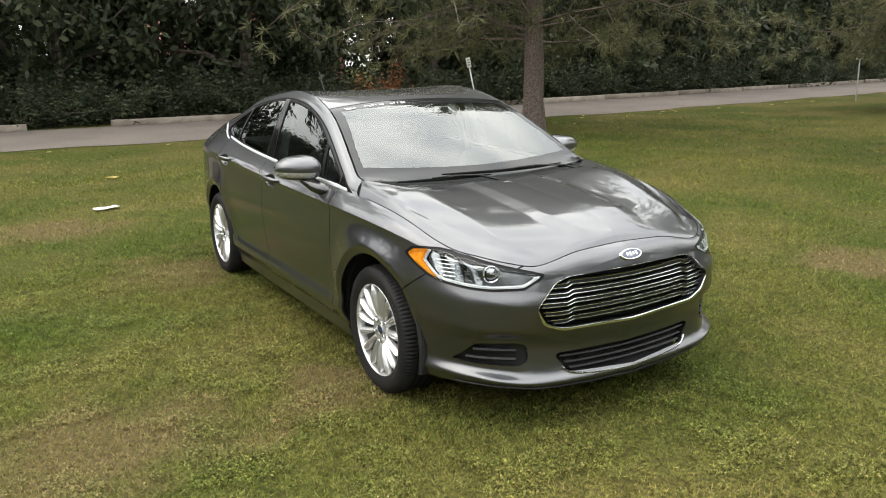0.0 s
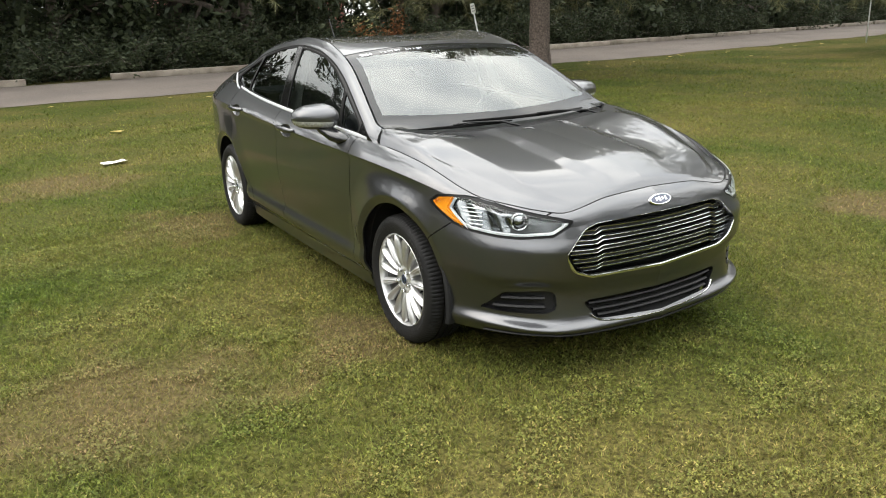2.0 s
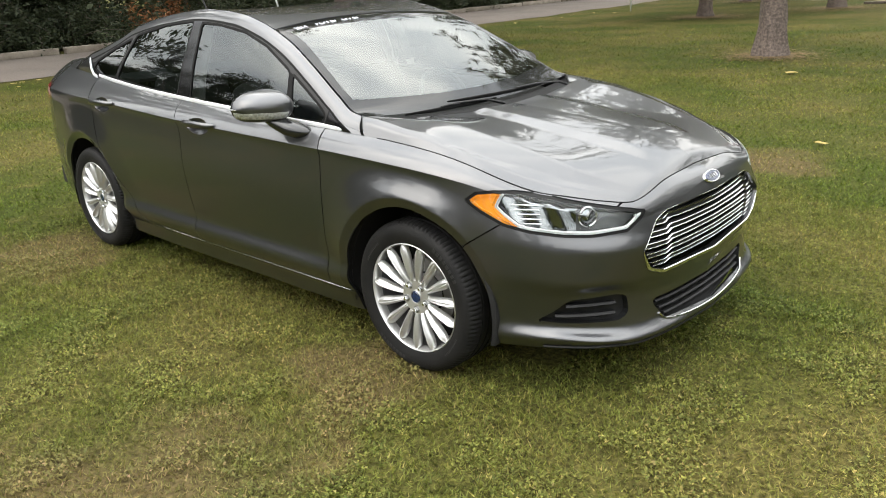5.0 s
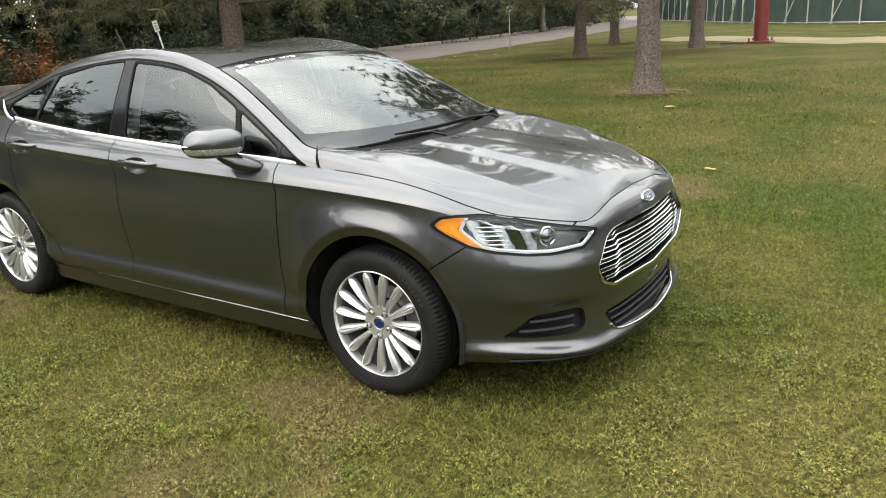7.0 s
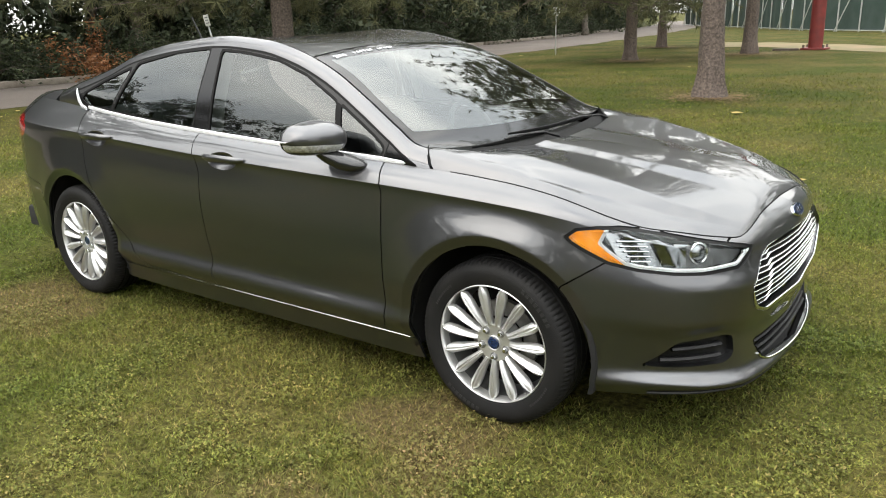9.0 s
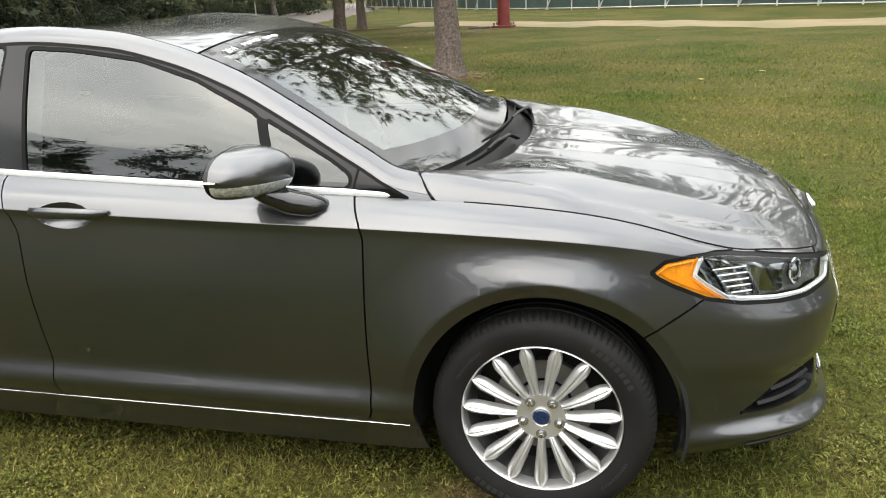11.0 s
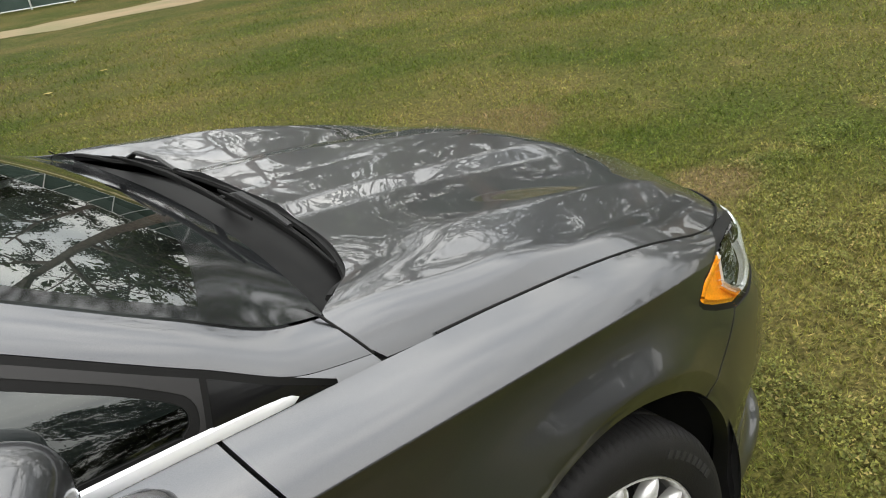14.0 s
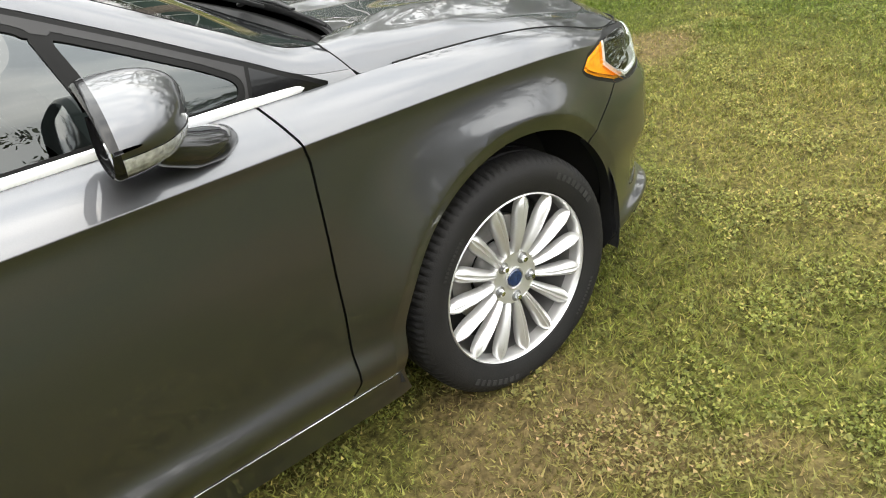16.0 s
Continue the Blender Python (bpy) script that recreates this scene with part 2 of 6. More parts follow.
def rounded(poly, r=0.02, n=4):
    """The polygon with its corners rounded by radius about r."""
    out = []
    for i in range(len(poly)):
        p, a, b = Vector(poly[i]), Vector(poly[i - 1]), Vector(poly[(i + 1) % len(poly)])
        p0 = p + (a - p).normalized() * min(r, (a - p).length * 0.45)
        p1 = p + (b - p).normalized() * min(r, (b - p).length * 0.45)
        for k in range(n + 1):
            t = k / n
            q = p0 * (1 - t)**2 + p * 2 * t * (1 - t) + p1 * t * t
            out.append((q.x, q.y))
    return out


def grid_bm(P, flip=False):
    """A bmesh of quads from a grid of points."""
    bm = bmesh.new()
    ni, nj = P.shape[:2]
    vs = [[bm.verts.new(P[i, j]) for j in range(nj)] for i in range(ni)]
    for i in range(ni - 1):
        for j in range(nj - 1):
            q = [vs[i][j], vs[i + 1][j], vs[i + 1][j + 1], vs[i][j + 1]]
            bm.faces.new(q[::-1] if flip else q)
    return bm


def cut(bm, f):
    """Cuts the faces of bm along the zero line of f(coordinates)."""
    bm.verts.ensure_lookup_table()
    vals = f(np.array([v.co for v in bm.verts]))
    vals = np.where(np.abs(vals) < 2e-4, 0.0, vals)
    val = {v: vals[i] for i, v in enumerate(bm.verts)}
    touched = set()
    for e in list(bm.edges):
        a, b = e.verts
        fa, fb = val[a], val[b]
        if fa * fb < 0:
            touched.update(e.link_faces)
            _, nv = bmesh.utils.edge_split(e, a, fa / (fa - fb))
            val[nv] = 0.0
    zero = {v for v in val if val[v] == 0.0}
    for v in zero:
        touched.update(v.link_faces)
    for fc in touched:
        if not fc.is_valid:
            continue
        vs = list(fc.verts)
        idx = [i for i, v in enumerate(vs) if v in zero]
        signs = {np.sign(val[v]) for v in vs}
        if len(idx) >= 2 and 1.0 in signs and -1.0 in signs:
            best = max(((i, j) for i in idx for j in idx if j > i), key=lambda p: min(p[1] - p[0], len(vs) - p[1] + p[0]))
            if min(best[1] - best[0], len(vs) - best[1] + best[0]) > 1:
                bmesh.utils.face_split(fc, vs[best[0]], vs[best[1]])


def pieces(bm, side_of, names):
    """Faces of bm gathered by side_of(centres) -> name; returns {name: (verts, faces, normals)}, keeping the smooth normals."""
    bm.normal_update()
    bm.faces.ensure_lookup_table()
    cen = np.array([f.calc_center_median() for f in bm.faces])
    lab = side_of(cen)
    out = {}
    for name in names:
        idx, verts, faces, normals = {}, [], [], []
        for f, l in zip(bm.faces, lab):
            if l != name:
                continue
            q = []
            for v in f.verts:
                if v not in idx:
                    idx[v] = len(verts)
                    verts.append(tuple(v.co))
                    normals.append(tuple(v.normal))
                q.append(idx[v])
            faces.append(q)
        if faces:
            out[name] = (verts, faces, normals)
    return out


def flanged(piece, depth=0.012):
    """Adds a return flange of that depth along all open edges of a piece."""
    verts, faces, normals = [list(a) for a in piece]
    count, order = {}, {}
    for f in faces:
        for a, b in zip(f, f[1:] + f[:1]):
            k = (min(a, b), max(a, b))
            count[k] = count.get(k, 0) + 1
            order[k] = (a, b)
    for k, c in count.items():
        if c == 1:
            a, b = order[k]
            A, B, na, nb = (np.array(q) for q in (verts[a], verts[b], normals[a], normals[b]))
            n = np.cross(B - A, na)
            ln = np.linalg.norm(n)
            if ln < 1e-9:
                continue
            n = n / ln
            s = len(verts)
            verts += [tuple(A), tuple(B), tuple(B - nb * depth), tuple(A - na * depth)]
            normals += [tuple(n)] * 4
            faces.append([s + 1, s, s + 3, s + 2])
    return verts, faces, normals


def shifted(piece, d):
    verts, faces, normals = piece
    return [tuple(np.array(v) + np.array(n) * d) for v, n in zip(verts, normals)], faces, normals


def mirrored(piece):
    verts, faces, normals = piece
    return [(x, -y, z) for x, y, z in verts], [f[::-1] for f in faces], [(x, -y, z) for x, y, z in normals]


def joined(*ps):
    verts, faces, normals = [], [], []
    for v, f, n in ps:
        s = len(verts)
        verts += list(v)
        normals += list(n)
        faces += [[i + s for i in q] for q in f]
    return verts, faces, normals


def main_island(piece):
    """The largest connected patch of a piece."""
    verts, faces, normals = piece
    root = list(range(len(verts)))
    def find(i):
        while root[i] != i:
            root[i] = root[root[i]]
            i = root[i]
        return i
    for f in faces:
        for q in f[1:]:
            root[find(q)] = find(f[0])
    tally = [find(f[0]) for f in faces]
    best = max(set(tally), key=tally.count)
    return verts, [f for f in faces if find(f[0]) == best], normals


def islands(piece):
    """The connected patches of a piece, those of a few faces left out."""
    verts, faces, normals = piece
    rest, out = list(faces), []
    while rest:
        got = main_island((verts, rest, normals))[1]
        keep = {tuple(f) for f in got}
        rest = [f for f in rest if tuple(f) not in keep]
        if len(got) > 12:
            out.append((verts, got, normals))
    return out


def bm_of(piece):
    """A bmesh of a piece, its unused points left out."""
    verts, faces, normals = piece
    used = sorted({i for f in faces for i in f})
    bm = bmesh.new()
    at = {i: bm.verts.new(verts[i]) for i in used}
    for f in faces:
        bm.faces.new([at[i] for i in f])
    return bm


def welded(piece):
    """Right half and left half of a piece as one."""
    return joined(piece, mirrored(piece))


def put_piece(name, piece, material, parent=None, label=""):
    verts, faces, normals = piece
    me = bpy.data.meshes.new(name)
    me.from_pydata(verts, [], faces)
    me.polygons.foreach_set("use_smooth", [True] * len(me.polygons))
    me.normals_split_custom_set_from_vertices(normals)
    me.materials.append(material)
    ob = new(name, me)
    if parent:
        ob.parent = parent
    return tagged(ob, label)


def part(name, bm, material, parent=None, label="", smooth_angle=40):
    """Links a bmesh as one mesh object under a thing or a part."""
    bmesh.ops.recalc_face_normals(bm, faces=bm.faces)
    me = bpy.data.meshes.new(name)
    bm.to_mesh(me)
    bm.free()
    me.materials.append(material)
    if smooth_angle:
        me.polygons.foreach_set("use_smooth", [True] * len(me.polygons))
        me.set_sharp_from_angle(angle=radians(smooth_angle))
    ob = new(name, me)
    if parent:
        ob.parent = parent
    return tagged(ob, label)


def add_box(bm, cx, cy, cz, sx, sy, sz, m=None, bevel=0.0):
    r = bmesh.ops.create_cube(bm, size=1)
    vs = r["verts"]
    bmesh.ops.scale(bm, vec=(sx, sy, sz), verts=vs)
    if bevel:
        es = list({e for v in vs for e in v.link_edges})
        rr = bmesh.ops.bevel(bm, geom=es, offset=bevel, segments=2, affect="EDGES", profile=0.5)
        vs = list({v for f in rr["faces"] for v in f.verts} | {v for v in vs if v.is_valid})
    if m:
        bmesh.ops.transform(bm, matrix=m, verts=vs)
    bmesh.ops.translate(bm, vec=(cx, cy, cz), verts=vs)
    return vs


def add_tube(bm, pts, radii, sides=8, squash=(1, 1), cap=True):
    """A tube along points; radii: one, or one a point. squash: widths across and up."""
    pts = [Vector(p) for p in pts]
    if not hasattr(radii, "__len__"):
        radii = [radii] * len(pts)
    rings = []
    up0 = Vector((0, 0, 1))
    for i, p in enumerate(pts):
        t = (pts[min(i + 1, len(pts) - 1)] - pts[max(i - 1, 0)]).normalized()
        up = up0 if abs(t.dot(up0)) < 0.95 else Vector((1, 0, 0))
        a = t.cross(up).normalized()
        b = a.cross(t).normalized()
        rings.append([bm.verts.new(p + (a * math.cos(q) * squash[0] + b * math.sin(q) * squash[1]) * radii[i])
                      for q in (2 * math.pi * k / sides for k in range(sides))])
    for r0, r1 in zip(rings, rings[1:]):
        for k in range(sides):
            bm.faces.new((r0[k], r0[(k + 1) % sides], r1[(k + 1) % sides], r1[k]))
    if cap:
        bm.faces.new(rings[0][::-1])
        bm.faces.new(rings[-1])
    return [v for r in rings for v in r]


def spin(bm, profile, sides=64, close=False):
    """A turned body about the Y axis from (radius, y) pairs."""
    rings = [[bm.verts.new((r * math.cos(a), y, r * math.sin(a))) for a in (2 * math.pi * k / sides for k in range(sides))]
             for r, y in profile]
    pairs = list(zip(rings, rings[1:])) + ([(rings[-1], rings[0])] if close else [])
    for r0, r1 in pairs:
        for k in range(sides):
            bm.faces.new((r0[k], r0[(k + 1) % sides], r1[(k + 1) % sides], r1[k]))
    return rings


def thing(name, label, category, at=(0, 0, 0), group="", kind=""):
    ob = new(name)
    ob.location = at
    return tagged(ob, label, category, group, kind)

# ---- the car: nose towards +X, its right side towards -Y ----
AXLE_F, AXLE_R, HUB_Z = 1.425, -1.425, 0.325
ARCH_A, ARCH_B = 0.388, 0.400      # half width and height of the wheel openings
CAR = thing("sedan_car", "dark grey metallic four-door sedan parked on mown grass", "car")

PX = curve((0, 2.305), (1, 2.297), (2, 2.262), (3, 2.185), (4, 2.05), (5, 1.88), (6, 1.70), (7, 1.425), (8, 0.9), (9, 0.3),
           (10, -0.4), (11, -1.0), (12, -1.425), (13, -1.85), (14, -2.2), (15, -2.42), (16, -2.51), (17, -2.54))
PY = curve((0, 0.0), (1, 0.26), (2, 0.505), (3, 0.655), (4, 0.772), (5, 0.852), (6, 0.898), (7, 0.920), (8, 0.922), (9, 0.924),
           (10, 0.925), (11, 0.924), (12, 0.918), (13, 0.885), (14, 0.80), (15, 0.60), (16, 0.3), (17, 0.0))
# the lines that run round the body from the nose (0) to the tail (17): offset from the plan, height
LINES = [
    [(0, -.030, .195), (2, -.030, .212), (3, -.030, .225), (4.5, -.035, .222), (6, -.045, .205), (7, -.06, .18), (8, -.07, .165),
     (11, -.07, .165), (12, -.06, .2), (14, -.05, .24), (17, -.05, .27)],
    [(0, 0.0, .235), (2, .006, .248), (3, .006, .262), (4, .000, .274), (5, -.010, .272), (6, -.018, .26), (8, -.054, .24),
     (11, -.054, .24), (14, -.02, .3), (17, -.01, .33)],
    [(0, -.035, .285), (2, -.026, .290), (3, -.038, .304), (4, -.032, .318), (5, -.024, .328), (6, -.012, .33), (8, -.012, .335),
     (11, -.012, .335), (14, -.01, .38), (17, 0, .42)],
    [(0, -.042, .362), (2, -.038, .40), (3, -.036, .432), (4, -.016, .432), (5, -.010, .44), (6, -.006, .44), (8, -.030, .405),
     (11, -.030, .41), (14, 0, .48), (17, 0, .50)],
    [(0, -.022, .45), (2, -.010, .49), (3, 0, .50), (4, .006, .505), (5, .003, .53), (6, -.004, .53), (7, -.022, .53), (8, -.014, .53), (11, -.014, .54),
     (12, -.004, .55), (14, .005, .6), (17, 0, .62)],
    [(0, -.012, .60), (2, 0, .60), (3, .002, .605), (4, .002, .61), (5, 0, .63), (6, -.008, .64), (7, -.026, .66), (8, -.006, .68), (11, -.002, .70),
     (14, 0, .74), (17, -.005, .75)],
    [(0, -.027, .715), (2, -.020, .665), (3, -.024, .668), (4, -.023, .684), (5, -.018, .72), (6, -.030, .80), (7, -.022, .846),
     (8, -.016, .866), (9.5, -.020, .888), (11, -.018, .932), (14, -.012, .945), (17, -.02, .88)],
    [(0, -.050, .773), (2, -.036, .708), (3, -.036, .725), (4, -.04, .765), (5, -.044, .80), (6, -.030, .846), (7, -.017, .876),
     (8, -.014, .894), (9.5, -.014, .915), (11, -.014, .958), (12, -.016, .974), (14, -.02, .99), (17, -.04, .95)],
    [(0, -.115, .812), (1, -.10, .802), (2, -.072, .763), (3, -.082, .779), (4, -.085, .802), (4.6, -.085, .812), (5.5, -.09, .866),
     (6.5, -.10, .920), (7.6, -.107, .957), (8, -.095, .965), (9, -.098, .985), (10, -.103, 1.015), (11, -.115, 1.05),
     (12, -.15, 1.085), (13, -.17, 1.11), (14, -.16, 1.11), (15, -.12, 1.10), (17, -.10, 1.09)],
]


def flowing(f, reach=0.42):
    """The curve f with its curvature evened out along the flank."""
    def g(u):
        u = np.asarray(u, float)
        r = reach * smooth(u, 3.2, 5.2) * smooth(u, 15.5, 13.5)
        return sum(w * f(u + r * k) for k, w in ((-2, .1), (-1, .24), (0, .32), (1, .24), (2, .1)))
    return g


PX, PY = flowing(PX), flowing(PY)
LINE_F = [(flowing(curve(*[(u, o) for u, o, z in ln])), flowing(curve(*[(u, z) for u, o, z in ln]))) for ln in LINES]


def arch_rho(x, z, k=1.0):
    """1 on the edge of the nearer wheel arch, less inside it."""
    ax = np.where(np.asarray(x) > 0, AXLE_F, AXLE_R)
    return np.hypot((x - ax) / (ARCH_A * k), (z - 0.318) / (ARCH_B * k))


def body(us, vs, extra=0.0):
    """Points of the right flank from nose to tail; us along, vs over the lines 0..8."""
    us = np.asarray(us, float)
    e = 1e-3
    x, y = PX(us), PY(us)
    tx, ty = PX(np.clip(us + e, 0, 17)) - PX(np.clip(us - e, 0, 17)), PY(np.clip(us + e, 0, 17)) - PY(np.clip(us - e, 0, 17))
    ln = np.hypot(tx, ty)
    nx, ny = ty / ln, -tx / ln
    offs = np.array([f(us) for f, g in LINE_F])
    zs = np.array([g(us) for f, g in LINE_F])
    P = np.zeros((len(us), len(vs), 3))
    k = np.arange(len(LINES))
    for i in range(len(us)):
        low = np.minimum(vs, 7.0)
        o, z = curve(*zip(k[:8], offs[:8, i]))(low), curve(*zip(k[:8], zs[:8, i]))(low)
        s = np.clip(np.asarray(vs, float) - 7, 0, 1)
        top = np.asarray(vs) > 7
        o = np.where(top, offs[7, i] + (offs[8, i] - offs[7, i]) * s + 0.007 * np.sin(math.pi * s), o)
        z = np.where(top, zs[7, i] + (zs[8, i] - zs[7, i]) * s + 0.005 * np.sin(math.pi * s), z)
        o = o + extra
        P[i, :, 0], P[i, :, 1], P[i, :, 2] = x[i] + nx[i] * o, -(y[i] + ny[i] * o), z
    P[us < 1e-6, :, 1] = 0
    P[us > 17 - 1e-6, :, 1] = 0
    return P


def diag(c):
    """Distance along the corner of the nose, for shapes that wrap round it."""
    return 0.8 * c[:, 0] - 0.6 * np.abs(c[:, 1])


HEADLIGHT = [(.853, .783), (.885, .808), (.95, .817), (1.03, .818), (1.142, .802), (1.30, .772), (1.45, .743), (1.497, .730), (1.49, .714),
             (1.435, .677), (1.30, .668), (1.20, .672), (1.08, .685), (.985, .705), (.90, .745), (.860, .770)]
GRILLE = rounded([(-.36, .712), (0, .719), (.36, .712), (.425, .692), (.518, .602), (.520, .580), (.485, .515), (.40, .482), (0, .468),
                  (-.40, .482), (-.485, .515), (-.520, .580), (-.518, .602), (-.425, .692)], 0.02)
LOWGRILLE = rounded([(-.40, .366), (0, .358), (.40, .366), (.416, .352), (.355, .275), (0, .252), (-.355, .275), (-.416, .352)], 0.015)
FOG = rounded([(1.105, .336), (1.16, .372), (1.225, .424), (1.40, .430), (1.44, .420), (1.45, .345), (1.41, .322), (1.20, .328)], 0.02)
DOOR_F = [(.885, 1.05), (.866, .975), (.905, .90), (.914, .86), (.905, .6), (.902, .32), (.88, .270), (-.21, .270), (-.225, .85),
          (-.247, .90), (-.30, 1.0), (-.30, 1.08)]
DOOR_R = [(-.305, 1.1), (-.305, 1.0), (-.252, .9), (-.230, .85), (-.215, .270), (-.80, .285), (-.865, .345), (-.99, .47), (-1.125, .625),
          (-1.19, .72), (-1.225, .82), (-1.24, .93), (-1.34, 1.06), (-1.34, 1.13)]
ROCKER = [(1.3, .259), (-1.3, .262), (-1.3, 0), (1.3, 0)]
BUMPER = [(1.5, 0), (1.68, .5), (1.705, .602), (1.857, .705), (2.0, .70), (2.16, .70), (2.175, .76), (2.14, .9), (2.6, .9), (2.6, 0)]
BUMPER_R = [(-1.8, 0), (-1.79, .5), (-1.83, .62), (-2.25, .66), (-3, .66), (-3, 0)]
TAIL = [(-1.99, .955), (-2.05, 1.005), (-2.3, 1.04), (-2.6, 1.05), (-2.6, .87), (-2.2, .865), (-2.04, .905)]

def crease_z(x):
    """Height of the shoulder crease at x."""
    q = body(np.linspace(3, 14, 200), np.array([7.0]))[:, 0]
    return np.interp(-x, -q[:, 0], q[:, 2])


def arch_form(c):
    """How far the flank swells out above the wheel openings and turns in at their lips."""
    x, z = c[:, 0], c[:, 2]
    rho, zc = arch_rho(x, z), crease_z(x)
    ends = (1 - smooth(x - AXLE_F, 0.10, 0.36)) * (1 - smooth(AXLE_R - x, 0.30, 0.5))
    swell = 0.040 * np.clip((1.56 - rho) / 0.46, 0, 1) ** 1.6 * (1 - smooth(z, zc - 0.12, zc + 0.004)) * smooth(z, 0.22, 0.56) * ends * np.where(x > 0, 1.0, 0.40)
    lip = 0.018 * np.clip((1.10 - rho) / 0.10, 0, 1) * (0.35 + 0.65 * smooth(z, 0.42, 0.62)) * (1 - 0.6 * smooth(x - AXLE_F, 0.2, 0.36))
    return np.where(np.abs(c[:, 1]) > 0.72, swell - lip, 0.0)


us = np.unique(np.concatenate([np.linspace(0, 3, 46), np.linspace(3, 8, 110), np.linspace(8, 12.5, 110), np.linspace(12.5, 17, 46)]))
vs = np.unique(np.concatenate([np.linspace(0, 6, 52), np.linspace(6, 7, 9), [6.96, 7.03], np.linspace(7, 8, 9)]))
flank = grid_bm(body(us, vs))
flank.normal_update()
if sum(f.normal.dot(Vector((f.calc_center_median().x, f.calc_center_median().y, 0))) for f in flank.faces) < 0:
    bmesh.ops.reverse_faces(flank, faces=flank.faces)
S = lambda poly: (lambda c: poly_sdf(c[:, 0], c[:, 2], poly))
D = lambda poly: (lambda c: np.where(c[:, 0] > 1.5, poly_sdf(diag(c), c[:, 2], poly), 1.0))
F = lambda poly: (lambda c: np.where(c[:, 0] > 2.0, poly_sdf(c[:, 1], c[:, 2], poly), 1.0))
GAP = 0.0055
AMBER = [(.84, .79), (.885, .83), (.990, .83), (.970, .800), (.952, .766), (.985, .737), (1.065, .680), (.98, .66), (.90, .70)]
for k_ in (1.0, 1.05, 1.096, 1.104, 1.15, 1.2, 1.27, 1.35, 1.45, 1.56):
    cut(flank, lambda c, k_=k_: np.where(np.abs(c[:, 1]) > 0.7, arch_rho(c[:, 0], c[:, 2]) - k_, 1.0))
for f in (S(DOOR_F), S(DOOR_R), S(ROCKER), S(BUMPER), S(BUMPER_R)):
    cut(flank, f)
    cut(flank, lambda c, f=f: f(c) - GAP)
cut(flank, lambda c: D(HEADLIGHT)(c) + 0.005)
cut(flank, lambda c: D(HEADLIGHT)(c) - 0.006)
cut(flank, lambda c: D(HEADLIGHT)(c) + 0.017)
cut(flank, lambda c: np.where(D(HEADLIGHT)(c) < 0.002, D(AMBER)(c), 1.0))
cut(flank, lambda c: np.where(D(HEADLIGHT)(c) < 0.002, D(AMBER)(c) - 0.011, 1.0))
HANDLES = ((-.05, .907), (-1.105, .945))


def scoop(c):
    """Below 0 inside the scooped hollows behind the door handles."""
    return np.min([np.hypot((c[:, 0] - hx_) / 0.105, (c[:, 2] - hz_) / 0.040) for hx_, hz_ in HANDLES], axis=0) - 1


cut(flank, scoop)
for f in (F(GRILLE), F(LOWGRILLE), D(FOG)):
    cut(flank, f)
cut(flank, lambda c: np.where(c[:, 0] < -1.9, S(TAIL)(c), 1.0))
flank.verts.ensure_lookup_table()
for v, d_ in zip(flank.verts, arch_form(np.array([v.co for v in flank.verts]))):
    v.co.y -= d_


def flank_part(c):
    out = []
    rho, hl, am = arch_rho(c[:, 0], c[:, 2]), D(HEADLIGHT)(c), D(AMBER)(c)
    gr, lg, fg = F(GRILLE)(c), F(LOWGRILLE)(c), D(FOG)(c)
    df, dr, rk, bu, br = (S(p)(c) for p in (DOOR_F, DOOR_R, ROCKER, BUMPER, BUMPER_R))
    sc_ = scoop(c)
    tl = np.where(c[:, 0] < -1.9, S(TAIL)(c), 1.0)
    for i in range(len(c)):
        side = abs(c[i, 1]) > 0.7
        if side and rho[i] < 1:
            out.append("none")
        elif sc_[i] < 0:
            out.append("scoop_front" if c[i, 0] > -.5 else "scoop_rear")
        elif hl[i] < -0.005:
            out.append("lamp_amber" if am[i] < 0 else "lamp_trim" if am[i] < 0.011 else ("lamp_edge" if hl[i] > -0.017 and c[i, 2] < 0.783 - 0.095 * (0.8 * c[i, 0] - 0.6 * abs(c[i, 1]) - 0.853) else "lamp"))
        elif hl[i] < 0.006:
            out.append("lamp_seal")
        elif gr[i] < 0:
            out.append("grille")
        elif lg[i] < 0:
            out.append("lower_grille")
        elif fg[i] < 0:
            out.append("fog")
        elif tl[i] < 0:
            out.append("tail")
        elif bu[i] < 0:
            out.append("bumper")
        elif br[i] < 0:
            out.append("bumper_rear")
        elif min(bu[i], br[i]) < GAP:
            out.append("none")
        elif df[i] < 0:
            out.append("door_front")
        elif dr[i] < 0:
            out.append("door_rear")
        elif min(df[i], dr[i]) < GAP:
            out.append("none")
        elif rk[i] < 0:
            out.append("rocker")
        elif rk[i] < GAP:
            out.append("none")
        elif c[i, 0] > 0.4:
            out.append("fender")
        else:
            out.append("quarter")
    return out


